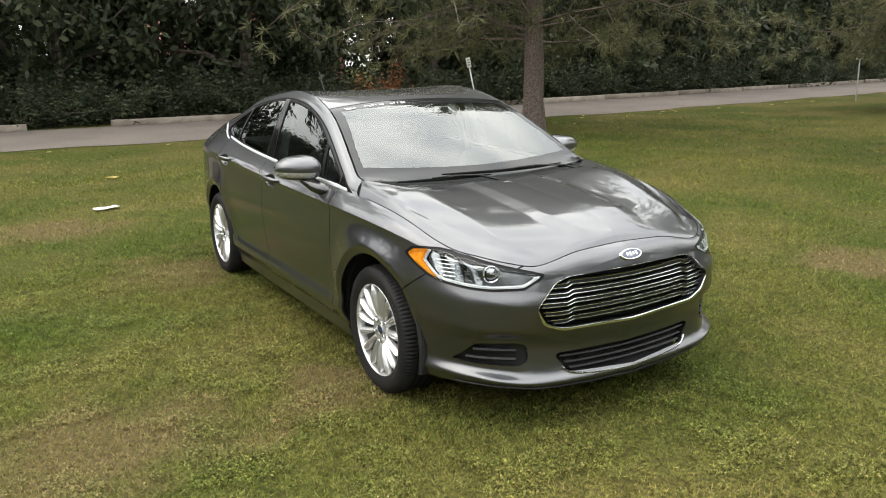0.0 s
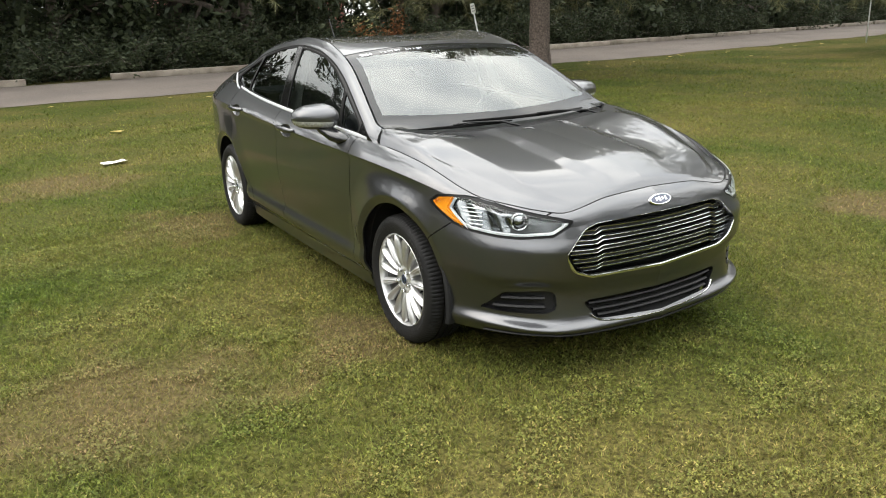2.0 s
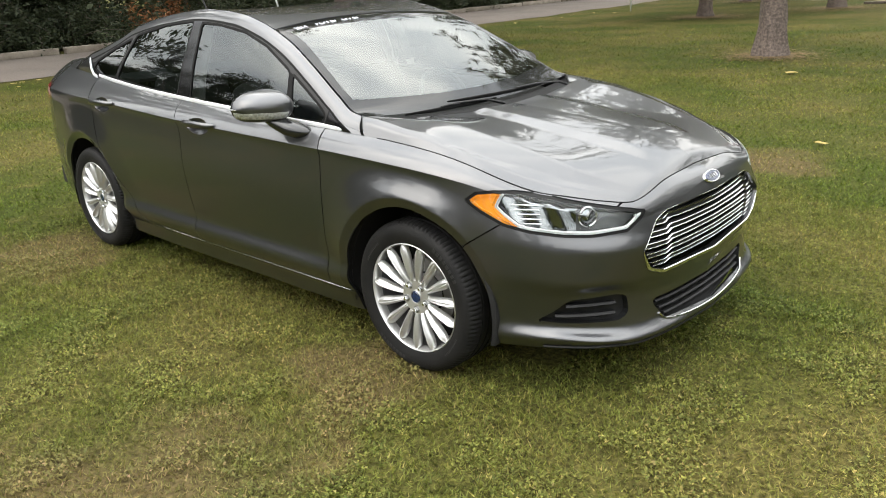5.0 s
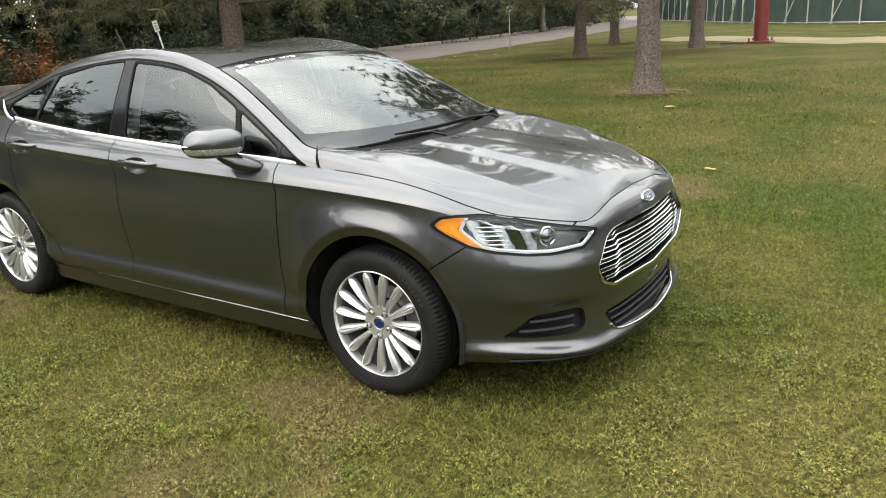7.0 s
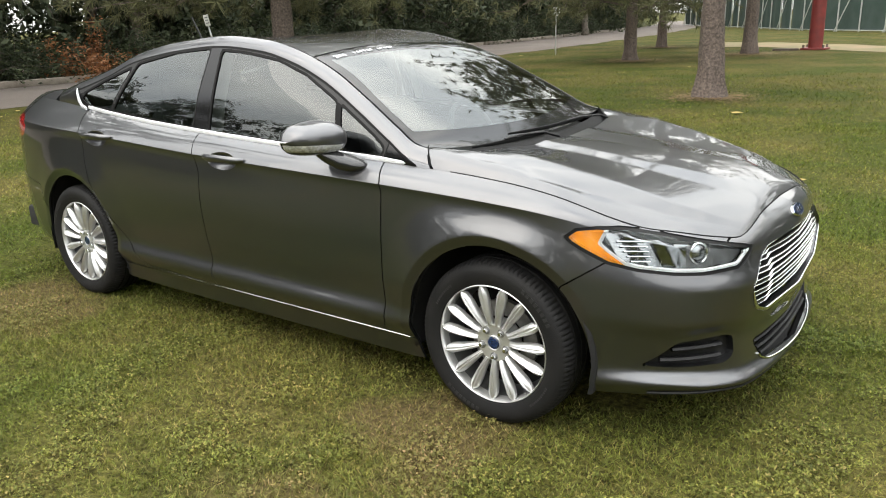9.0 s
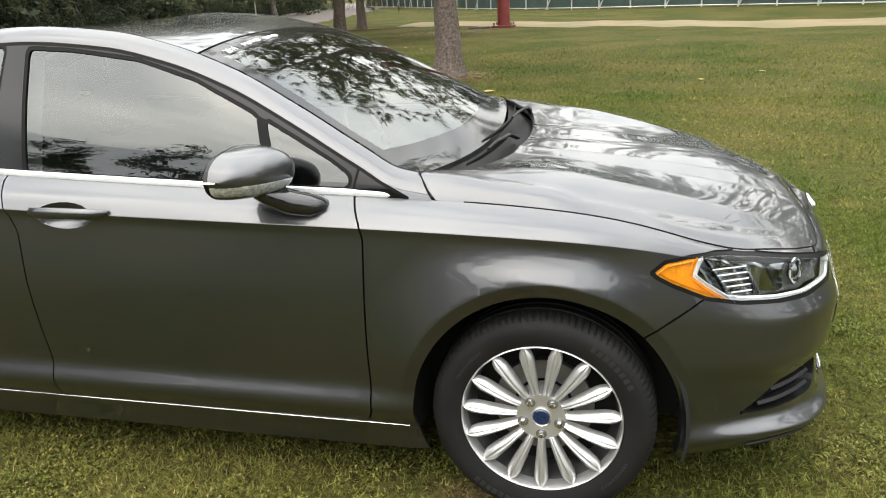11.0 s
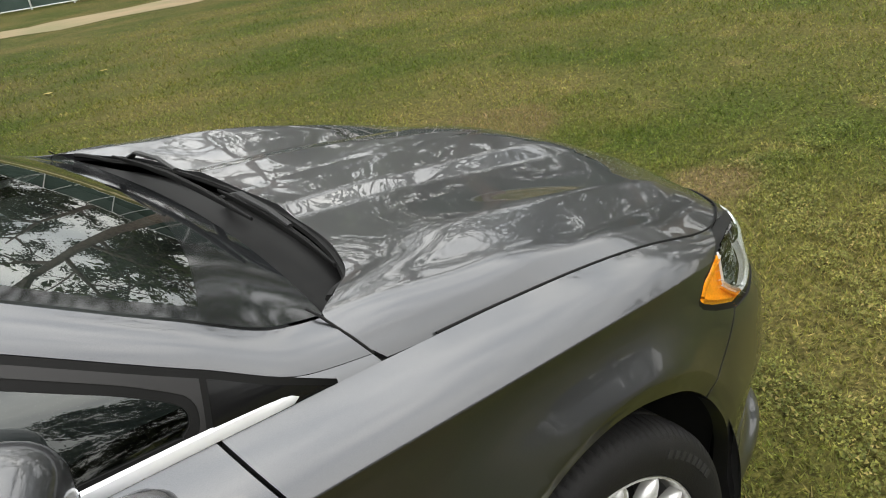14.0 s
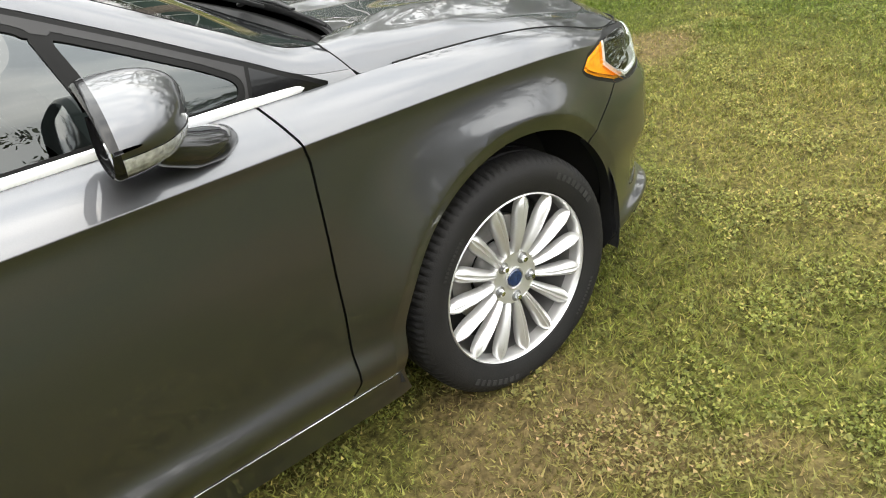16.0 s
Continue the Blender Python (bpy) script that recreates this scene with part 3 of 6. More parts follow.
FP = pieces(flank, flank_part, ["lamp", "lamp_edge", "lamp_amber", "lamp_trim", "lamp_seal", "grille", "lower_grille", "fog", "tail", "bumper",
                                "bumper_rear", "door_front", "door_rear", "rocker", "fender", "quarter", "scoop_front", "scoop_rear"])
flank.free()
part_of = {}
part_of["bumper"] = put_piece("front_bumper", welded(flanged(FP["bumper"], 0.03)), M_PAINT, CAR)
put_piece("rear_bumper", welded(flanged(FP["bumper_rear"])), M_PAINT, CAR)
for flip in (lambda p: p, mirrored):
    right = flip is not mirrored
    for nm, src in (("fender", "fender"), ("quarter_panel", "quarter"), ("rocker_panel", "rocker")):
        put_piece(nm, flip(flanged(FP[src])), M_PAINT, CAR)
    for nm in ("door_front", "door_rear"):
        vv, ff, nn = FP[nm.replace("door", "scoop")]
        deep_ = 0.030 * np.clip(-scoop(np.array(vv)), 0, 1) ** 0.5
        bowl = ([(v[0], v[1] + d, v[2]) for v, d in zip(vv, deep_)], ff, nn)
        part_of[nm, right] = put_piece("door", flip(flanged(FP[nm])), M_PAINT, CAR)
        part("handle_recess", bm_of(flip(bowl)), M_PAINT, part_of[nm, right], "scooped recess", 60)
    lamp_all = joined(FP["lamp"], FP["lamp_edge"], FP["lamp_amber"], FP["lamp_trim"])
    head = put_piece("headlight", flip(lamp_all), M_LAMPGLASS, CAR, "clear headlight with amber corner and bright lower edge")
    head.visible_shadow = False
    put_piece("bezel", flip(flanged(shifted(FP["lamp_seal"], -0.004), 0.02)), M_BEZEL, head, "black surround")
    put_piece("light_guide", flip(shifted(flanged(main_island(FP["lamp_edge"]), 0.02), -0.006)), M_WHITEGUIDE, head, "bright white edge strip")
    put_piece("lamp_trim", flip(shifted(flanged(main_island(FP["lamp_trim"]), 0.02), -0.007)), M_WHITEGUIDE, head, "bright strip beside the amber wedge")
    put_piece("amber_reflector", flip(shifted(flanged(FP["lamp_amber"], 0.02), -0.008)), M_AMBER, head, "orange side reflector")
    lv, lf, ln_ = FP["lamp"]
    step_ = [0.8 * v[0] - 0.6 * abs(v[1]) for v in lv]
    lv = [tuple(np.array(v) - np.array(n) * (0.022 + 0.020 * abs(((a * 11 + v[2] * 6) % 1.0) - 0.5))) for v, n, a in zip(lv, ln_, step_)]
    along = [0.8 * np.mean([lv[i][0] for i in f]) - 0.6 * abs(np.mean([lv[i][1] for i in f])) for f in lf]
    part("reflector", bm_of(flip((lv, [f for f, a in zip(lf, along) if a < 1.25], ln_))), M_REFLECT, head, "silvered lamp bowl", 20)
    put_piece("lamp_bezel", flip((lv, [f for f, a in zip(lf, along) if a >= 1.25], ln_)), M_GREYLAMP, head, "smoke grey inner bezel")
    tail = put_piece("tail_light", flip(flanged(FP["tail"])), M_RED, CAR, "red tail light")
    put_piece("fog_pocket", flip(shifted(FP["fog"], -0.03)), M_BLACK, CAR, "black plastic bumper insert")

# near-black shell added behind the panels, so their gaps read as shade
inner_us, inner_vs = np.linspace(0.0, 17, 150), np.linspace(0.2, 8, 26)
inn = body(inner_us, inner_vs, -0.03)
inn[:, :, 0] -= 0.09 * (1 - smooth(inner_us, 4.0, 6.0))[:, None]
inner = grid_bm(inn)
cut(inner, lambda c: np.where(np.abs(c[:, 1]) > 0.6, arch_rho(c[:, 0], c[:, 2], 1.02) - 1, 1.0))
ip = pieces(inner, lambda c: ["none" if (abs(p[1]) > 0.6 and arch_rho(p[0], p[2], 1.02) < 1) else "in" for p in c], ["in"])["in"]
inner.free()
put_piece("inner_shell", welded(ip), M_VOID, CAR, "near-black sheet added as shade behind the panel gaps")

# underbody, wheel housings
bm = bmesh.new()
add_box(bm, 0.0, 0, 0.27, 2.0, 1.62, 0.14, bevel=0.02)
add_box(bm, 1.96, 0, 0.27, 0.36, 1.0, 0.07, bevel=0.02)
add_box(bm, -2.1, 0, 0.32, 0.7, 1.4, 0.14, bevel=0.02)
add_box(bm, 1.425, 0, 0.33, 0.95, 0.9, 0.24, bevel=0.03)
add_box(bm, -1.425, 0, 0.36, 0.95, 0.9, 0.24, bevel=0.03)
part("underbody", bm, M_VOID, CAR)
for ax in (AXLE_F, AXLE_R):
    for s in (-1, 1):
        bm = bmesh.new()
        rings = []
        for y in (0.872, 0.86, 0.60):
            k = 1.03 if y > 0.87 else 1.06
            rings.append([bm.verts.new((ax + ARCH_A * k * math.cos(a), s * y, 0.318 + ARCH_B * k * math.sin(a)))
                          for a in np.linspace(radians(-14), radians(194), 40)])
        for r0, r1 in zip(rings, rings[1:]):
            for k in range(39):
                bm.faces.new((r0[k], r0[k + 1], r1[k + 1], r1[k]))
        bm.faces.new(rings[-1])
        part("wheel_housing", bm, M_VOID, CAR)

# ---- greenhouse ----
top_us = np.linspace(7.4, 14, 300)
TOP = body(top_us, np.array([8.0]))[:, 0]
belt_y = lambda x: np.interp(-np.asarray(x, float), -TOP[:, 0], -TOP[:, 1])
belt_z = lambda x: np.interp(-np.asarray(x, float), -TOP[:, 0], TOP[:, 2])
G2Z = curve((-1.76, 1.125), (-1.476, 1.185), (-1.2, 1.262), (-.988, 1.334), (-.62, 1.390), (-.308, 1.411), (.009, 1.389), (.238, 1.341), (.46, 1.265),
            (.678, 1.158), (.885, 1.046), (1.0, .988), (1.11, .968))
CENTRE = curve((1.15, .990), (.95, 1.105), (.7, 1.232), (.5, 1.325), (.30, 1.395), (.1, 1.424), (-.35, 1.440), (-.8, 1.424), (-1.2, 1.358), (-1.5, 1.258),
               (-1.8, 1.13))
BOW = curve((1.11, .085), (.75, .05), (.35, -.03), (-.2, -.05), (-.9, -.10), (-1.4, -.10), (-1.76, -.06))


def green(xi, vs):
    """Points of the right half of the glasshouse: v 0 belt, 0.35 window top, 0.5 roof edge, 1 middle."""
    xi = np.asarray(xi, float)
    vs = np.asarray(vs, float)
    P = np.zeros((len(xi), len(vs), 3))
    for i, x in enumerate(xi):
        yb, zb, z2 = belt_y(x), belt_z(x), G2Z(x)
        z2 = max(float(z2), float(zb) + 0.004)
        y2 = min(0.83 - 0.38 * (z2 - 0.97), yb - 0.001)
        y3, z3 = y2 - 0.052, z2 + 0.045
        bow = float(BOW(x))
        for j, v in enumerate(vs):
            if v <= 0.35:
                s = v / 0.35
                y, z, xx = yb + (y2 - yb) * s + 0.014 * math.sin(math.pi * s) * min(1, (z2 - zb) / 0.3), zb + (z2 - zb) * s, x
            elif v <= 0.5:
                s = (v - 0.35) / 0.15
                b = 0.007 * math.sin(math.pi * s)
                y, z, xx = y2 + (y3 - y2) * s + b * 0.8, z2 + (z3 - z2) * s + b * 0.6, x
            else:
                s = (v - 0.5) / 0.5
                y = y3 * (1 - s)
                xx = x + bow * (1 - (1 - s) ** 2)
                zc = float(CENTRE(x + bow))
                z = z3 + (zc - z3) * (1 - (1 - s) ** 2.2)
            P[i, j] = (xx, -y, z)
    return P


def outward(bm, ref):
    bm.normal_update()
    if sum(f.normal.dot(f.calc_center_median() - Vector(ref)) for f in bm.faces) < 0:
        bmesh.ops.reverse_faces(bm, faces=bm.faces)
    return bm


def whole(bm):
    """All the faces of bm as one piece."""
    p = pieces(bm, lambda c: ["a"] * len(c), ["a"])["a"]
    bm.free()
    return p


WIN = {
    "main": [(-.235, 1.025), (-.262, 1.388), (-.1, 1.378), (.14, 1.345), (.345, 1.283), (.53, 1.196), (.558, 1.181), (.606, 1.0)],
    "vent": [(.640, .998), (.590, 1.168), (.69, 1.116), (.80, 1.056), (.858, 1.018), (.850, .988)],
    "rear": [(-.372, 1.035), (-.356, 1.397), (-.62, 1.378), (-.94, 1.322), (-1.085, 1.085)],
    "quarter": [(-1.115, 1.09), (-.992, 1.302), (-1.19, 1.243), (-1.40, 1.166), (-1.435, 1.13), (-1.36, 1.10)],
}
WIN = {k: rounded(p, 0.012, 3) for k, p in WIN.items()}
sideg = outward(grid_bm(green(np.linspace(1.122, -1.755, 165), np.linspace(0, 0.35, 30))), (0, 0, 0.7))
for k in WIN:
    cut(sideg, S(WIN[k]))
PILLAR_LINE = lambda x: np.where(x > 0.9, np.minimum(G2Z(x), 1.046 - 0.54 * (x - 0.885)), G2Z(x))
cut(sideg, lambda c: c[:, 2] - (PILLAR_LINE(c[:, 0]) - 0.010))
cut(sideg, lambda c: np.where(c[:, 0] > 0.9, c[:, 2] - PILLAR_LINE(c[:, 0]) - 3e-4, -1.0))
cut(sideg, lambda c: np.min([S(WIN[k])(c) for k in WIN], axis=0) - 0.011)
DOOR_LINE = lambda c: c[:, 0] - (0.868 + 0.26 * (c[:, 2] - 0.975))
cut(sideg, lambda c: DOOR_LINE(c) - 0.004)
cut(sideg, lambda c: DOOR_LINE(c) + 0.004)
cut(sideg, lambda c: c[:, 0] - 1.035)
QUARTER_END = lambda c: c[:, 0] - np.interp(c[:, 2], [1.07, 1.083, 1.095, 1.125, 1.16, 1.187, 1.22], [-1.33, -1.355, -1.405, -1.450, -1.480, -1.495, -1.50])
cut(sideg, QUARTER_END)
PILLAR_SEAM = lambda c: c[:, 0] - (1.053 + 0.67 * (1.030 - c[:, 2]))
cut(sideg, PILLAR_SEAM)


def side_part(c):
    ds = {k: S(WIN[k])(c) for k in WIN}
    near = np.min(list(ds.values()), axis=0)
    top = PILLAR_LINE(c[:, 0])
    dl, past, rear_ = DOOR_LINE(c), PILLAR_SEAM(c), QUARTER_END(c)
    out = []
    for i in range(len(c)):
        hit = [k for k in ds if ds[k][i] < 0]
        if past[i] > 0:
            out.append("none")
        elif rear_[i] < 0:
            out.append("skin")
        elif hit:
            out.append(hit[0])
        elif 0.54 < c[i, 0] < 0.67 and c[i, 2] < top[i] - 0.03:
            out.append("seal")
        elif c[i, 0] > 1.035 or (c[i, 0] > 0.9 and c[i, 2] > top[i] + 3e-4):
            out.append("corner")
        elif abs(dl[i]) < 0.004:
            out.append("seal")
        elif dl[i] > 0 and c[i, 2] < top[i] - 0.010:
            out.append("sail")
        elif near[i] < 0.011 or c[i, 2] > top[i] - 0.010 or c[i, 2] < belt_z(c[i, 0]) + (0.018 if c[i, 0] < 0.9 else 0.004):
            out.append("seal")
        elif -0.38 < c[i, 0] < -0.2:
            out.append("pillar")
        elif c[i, 0] < -1.08 and c[i, 2] < G2Z(c[i, 0]) - 0.03:
            out.append("seal")
        else:
            out.append("frame")
    return out


SP = pieces(sideg, side_part, list(WIN) + ["seal", "pillar", "frame", "corner", "sail", "skin"])
sideg.free()
for flip in (lambda p: p, mirrored):
    right = flip is not mirrored
    for k, owner in (("main", "door_front"), ("vent", "door_front"), ("rear", "door_rear"), ("quarter", None)):
        g = put_piece("window", flip(shifted(SP[k], -0.006)), M_SIDEGLASS if k != "quarter" else M_DARKGLASS,
                      part_of.get((owner, right), CAR), "lightly tinted window glass")
        g.visible_shadow = False
    put_piece("window_seal", flip(flanged(shifted(SP["seal"], -0.001), 0.01)), M_SEAL, CAR, "black rubber seal")
    put_piece("door_pillar", flip(flanged(SP["pillar"], 0.008)), M_PILLAR, CAR, "gloss black centre pillar")
    for patch in islands(SP["frame"]):
        fv, ff_, fn = flanged(patch, 0.008)
        used_ = sorted({i for f in ff_ for i in f})
        at_ = {i: k for k, i in enumerate(used_)}
        put_piece("door_frame", flip(([fv[i] for i in used_], [[at_[i] for i in f] for f in ff_], [fn[i] for i in used_])), M_FRAME, CAR, "dark upper door frame")
    if "corner" in SP:
        cv, cf, cn = SP["corner"]
        put_piece("pillar_foot", flip((cv, cf, [(0.18, -0.56, 0.81)] * len(cv))), M_PAINT, CAR)
    put_piece("quarter_corner", flip(flanged(SP["skin"], 0.008)), M_PAINT, CAR)
    put_piece("sail_panel", flip(flanged(SP["sail"], 0.008)), M_PILLAR, CAR, "gloss black corner panel")
    rail_bm = outward(grid_bm(green(np.linspace(1.122, -1.75, 150), np.linspace(0.352, 0.5, 9))), (0, 0, 0.7))
    cut(rail_bm, PILLAR_SEAM)
    rail = pieces(rail_bm, lambda c: ["a" if q < 0 else "none" for q in PILLAR_SEAM(c)], ["a"])["a"]
    rail_bm.free()
    put_piece("roof_rail", flip(flanged(rail, 0.015)), M_PAINT, CAR)
    # bright strip along the foot of the windows
    bm = bmesh.new()
    sgn = -1 if right else 1
    pts = [(x, sgn * (float(belt_y(x)) - 0.004), float(belt_z(x)) + 0.008) for x in np.linspace(1.012, -1.36, 60)]
    add_tube(bm, pts, [0.003] + [0.0105] * 59, 8, squash=(0.55, 1.0))
    part("belt_moulding", bm, M_BRIGHT, CAR, "polished chrome strip")
    bm = bmesh.new()
    pts = [(x, sgn * (0.83 - 0.38 * (z - 0.97) + 0.006), z) for x, z in ((-1.35, 1.083), (-1.40, 1.095), (-1.445, 1.125), (-1.475, 1.16), (-1.49, 1.187))]
    add_tube(bm, pts, [.010, .012, .015, .014, .006], 8, squash=(0.5, 1.0))
    part("quarter_moulding", bm, M_BRIGHT, CAR, "polished chrome window end")
    bm = bmesh.new()
    pts = []
    for x in np.linspace(1.015, -0.93, 40):
        pts.append((x, sgn * 0.8835, 0.2665 + 0.012 * smooth(x, -0.4, -0.95)))
    add_tube(bm, pts, 0.0018, 6)
    part("sill_moulding", bm, M_CHROME, CAR, "thin bright strip above the sill")

roof_xi = np.linspace(.325, -.98, 60)
roof = whole(outward(grid_bm(green(roof_xi, np.linspace(0.505, 1.0, 24))), (0, 0, 0.7)))
put_piece("roof", welded(flanged(roof, 0.006)), M_PAINT, CAR)
ws = outward(grid_bm(green(np.linspace(1.065, .335, 50), np.linspace(0.507, 1.0, 30))), (0, 0, 0.7))
frit_f = lambda c: np.abs(c[:, 1]) - (0.590 + 0.115 * smooth(c[:, 0], .35, 1.0))
cut(ws, frit_f)
cut(ws, lambda c: c[:, 0] - (1.050 - 0.12 * (c[:, 1] / 0.7) ** 2))
cut(ws, lambda c: c[:, 0] - (0.402 - 0.02 * (c[:, 1] / 0.7) ** 2))
wp = pieces(ws, lambda c: ["frit" if (a > 0 or x > 1.050 - 0.12 * (y / 0.7) ** 2 or x < 0.402 - 0.02 * (y / 0.7) ** 2) else "glass"
                           for a, (x, y, z) in zip(frit_f(c), c)], ["frit", "glass"])
ws.free()
wsg = put_piece("windshield", welded(wp["glass"]), M_WINDSHIELD, CAR, "clear windshield mirroring sky and trees")
wsg.visible_shadow = False
put_piece("glass_border", welded(wp["frit"]), M_FRIT, wsg, "black printed border")
rw = whole(outward(grid_bm(green(np.linspace(-.99, -1.74, 40), np.linspace(0.51, 1.0, 20))), (0, 0, 0.7)))
rwg = put_piece("rear_window", welded(rw), M_DARKGLASS, CAR, "dark rear window")


def coons(c0, c1, d0, d1):
    """A patch between two cross edges c0, c1 (n points) and two long edges d0, d1 (m points)."""
    n, m = len(c0), len(d0)
    s, t = np.linspace(0, 1, n)[None, :, None], np.linspace(0, 1, m)[:, None, None]
    A = (1 - t) * c0[None] + t * c1[None]
    B = (1 - s) * d0[:, None] + s * d1[:, None]
    C = (1 - s) * (1 - t) * c0[0] + s * (1 - t) * c0[-1] + (1 - s) * t * c1[0] + s * t * c1[-1]
    return A + B - C


def resample(pts, n):
    p = np.array(pts, float)
    t = np.concatenate([[0], np.cumsum(np.linalg.norm(np.diff(p, axis=0), axis=1))])
    q = np.linspace(0, t[-1], n)
    return np.stack([curve(*zip(t, p[:, k]))(q) for k in range(3)], axis=1)


# bonnet
NI, NJ = 70, 44
side_e = body(np.linspace(7.6, 2.0, NI), np.array([8.0]))[:, 0]
front_e = body(np.linspace(2.0, 0.0, NJ), np.array([8.0]))[:, 0]
side_e[:, 1] += 0.004
front_e[:, 0] -= 0.006
rear_e = resample([tuple(side_e[0]), (1.088, -.800, .982), (1.060, -.770, 1.022), (1.112, -.705, 1.016), (1.185, -.61, .988), (1.245, -.40, .982),
                   (1.27, -.2, .980), (1.278, 0, .980)], NJ)
cx = np.linspace(1.278, front_e[-1, 0], NI)
HOODZ = curve((1.278, .980), (1.5, .970), (1.75, .948), (1.95, .921), (2.08, .883), (2.15, .849), (front_e[-1, 0] + 1e-3, front_e[-1, 2]))
centre_e = np.stack([cx, np.zeros(NI), HOODZ(cx)], axis=1)
FINE = 150
rear_f, front_f = (np.stack([np.interp(np.linspace(0, 1, FINE), np.linspace(0, 1, NJ), e[:, k]) for k in range(3)], axis=1) for e in (rear_e, front_e))
sheet = coons(rear_f, front_f, side_e, centre_e)
# one even crown: the height as a low polynomial, drawn back to the true edges close to them
sx, sy, sz = sheet[:, :, 0], np.abs(sheet[:, :, 1]), sheet[:, :, 2]
terms = lambda x, y: np.stack([(x - 1.65) ** a * (y / 0.8) ** b for a in range(5) for b in (0, 2, 3, 4)], axis=-1)
inner_ = smooth(sx, 1.16, 1.3) > 0.5
fit_c, *_ = np.linalg.lstsq(terms(sx[inner_], sy[inner_]), sz[inner_], rcond=None)
even = terms(sx, sy) @ fit_c
edge_w = np.minimum(smooth(np.abs(side_e[:, 1])[:, None] - sy, 0.0, 0.10), smooth(np.linspace(0, 1, NI), 1.0, 0.86)[:, None]) * smooth(np.linspace(0, 1, NI), 0.0, 0.10)[:, None]
sz = sz * (1 - edge_w) + even * edge_w
rows_ = []
for i in range(NI):
    ye = sy[i, 0]
    xm = sx[i, FINE // 2]
    ra, rb = min(0.212, 0.30 * ye), min(0.292, 0.42 * ye)
    rc = min(0.615 - 0.06 * smooth(xm, 1.4, 2.0), 0.80 * ye)
    rd = rc + (ye - rc) * (0.90 - 0.55 * smooth(xm, 1.36, 2.0))
    hy = np.concatenate([np.linspace(0, ra, 12)[:-1], np.linspace(ra, rb, 8)[:-1], np.linspace(rb, rc, 18)[:-1], np.linspace(rc, rd, 10)[:-1], np.linspace(rd, ye, 10)])
    x = np.interp(hy, sy[i, ::-1], sx[i, ::-1])
    z = np.interp(hy, sy[i, ::-1], sz[i, ::-1])
    f = smooth(x, 1.10, 1.24) * smooth(x, 2.20, 1.92)
    z = z + f * (0.012 * np.clip((rb - hy) / (rb - ra), 0, 1) - 0.006
                 + 0.023 * np.minimum(hy / rc, (ye - hy) / (ye - rc))
                 - 0.014 * smooth(x, 1.36, 1.55) * np.clip(np.minimum((hy - rc) / (rd - rc), (ye - hy) / (ye - rd)), 0, 1))
    rows_.append(np.stack([x, -hy, z], axis=1)[::-1])
hoodP = np.array(rows_)
hood = whole(outward(grid_bm(hoodP), (1.5, 0, 0.5)))
put_piece("hood", welded(flanged(hood, 0.02)), M_PAINT, CAR, "grey metallic bonnet with raised ridges")

# dark shut lines round the bonnet
edge_r = [tuple(p + np.array([0, -0.0015, 0.0012])) for p in side_e[2:]] + [tuple(p + np.array([0.003, 0, 0.001])) for p in front_e[1:]]
for flip_y in (1, -1):
    bm = bmesh.new()
    add_tube(bm, [(x, flip_y * y, z) for x, y, z in edge_r], 0.0021, 6)
    part("shut_line", bm, M_SEAL, CAR, "dark gap round the bonnet")

# cowl panel under the wipers
wsb = green(np.array([1.072]), np.linspace(0.507, 1.0, NJ))[0]
r3 = rear_e[8:]
wsb2 = np.stack([np.interp(np.linspace(0, 1, len(r3)), np.linspace(0, 1, NJ), wsb[:, k]) for k in range(3)], axis=1)
rows = []
for s, dz in ((0.0, -0.012), (0.25, -0.022), (0.55, -0.018), (0.8, -0.028), (1.0, -0.030)):
    q = wsb2 * (1 - s) + r3 * s
    q[:, 2] += dz
    rows.append(q)
cowl = whole(outward(grid_bm(np.array(rows)), (1.1, 0, 0.5)))
put_piece("cowl_panel", welded(cowl), M_SEAL, CAR, "black plastic cowl")
bm = bmesh.new()
seal_pts = [tuple(p + np.array([-0.004, 0, -0.004])) for p in r3]
add_tube(bm, seal_pts + [(x, -y, z) for x, y, z in seal_pts[::-1][1:]], 0.007, 6)
part("hood_seal", bm, M_SEAL, CAR)

# boot lid
d_side = body(np.linspace(13.0, 15.0, 24), np.array([8.0]))[:, 0]
d_rear = body(np.linspace(15.0, 17.0, 20), np.array([8.0]))[:, 0]
gl = green(np.array([-1.755]), np.linspace(0.5, 1.0, 20))[0]
d_front = resample([tuple(d_side[0]), tuple(gl[0]), tuple(gl[6]), tuple(gl[12]), tuple(gl[-1])], 20)
dx = np.linspace(d_front[-1, 0], d_rear[-1, 0], 24)
d_mid = np.stack([dx, 0 * dx, curve((d_rear[-1, 0] - 1e-3, d_rear[-1, 2]), (-2.2, 1.13), (d_front[-1, 0] + 1e-3, d_front[-1, 2]))(dx)], axis=1)
deck = whole(outward(grid_bm(coons(d_front, d_rear, d_side, d_mid)), (-2, 0, 0.5)))
put_piece("boot_lid", welded(flanged(deck, 0.015)), M_PAINT, CAR)

# ---- grille, lamps and trim of the nose ----
NOSE_U, NOSE_V = np.linspace(0, 4.2, 90), np.linspace(0, 8, 60)
NOSE_Q = body(NOSE_U, NOSE_V)


def nose_x(y, z):
    """How far forward the nose reaches at y, z."""
    xs = []
    for i in range(len(NOSE_U)):
        xs.append((np.interp(z, NOSE_Q[i, :, 2], -NOSE_Q[i, :, 1]), np.interp(z, NOSE_Q[i, :, 2], NOSE_Q[i, :, 0])))
    ys, xx = zip(*xs)
    return float(np.interp(abs(y), ys, xx))


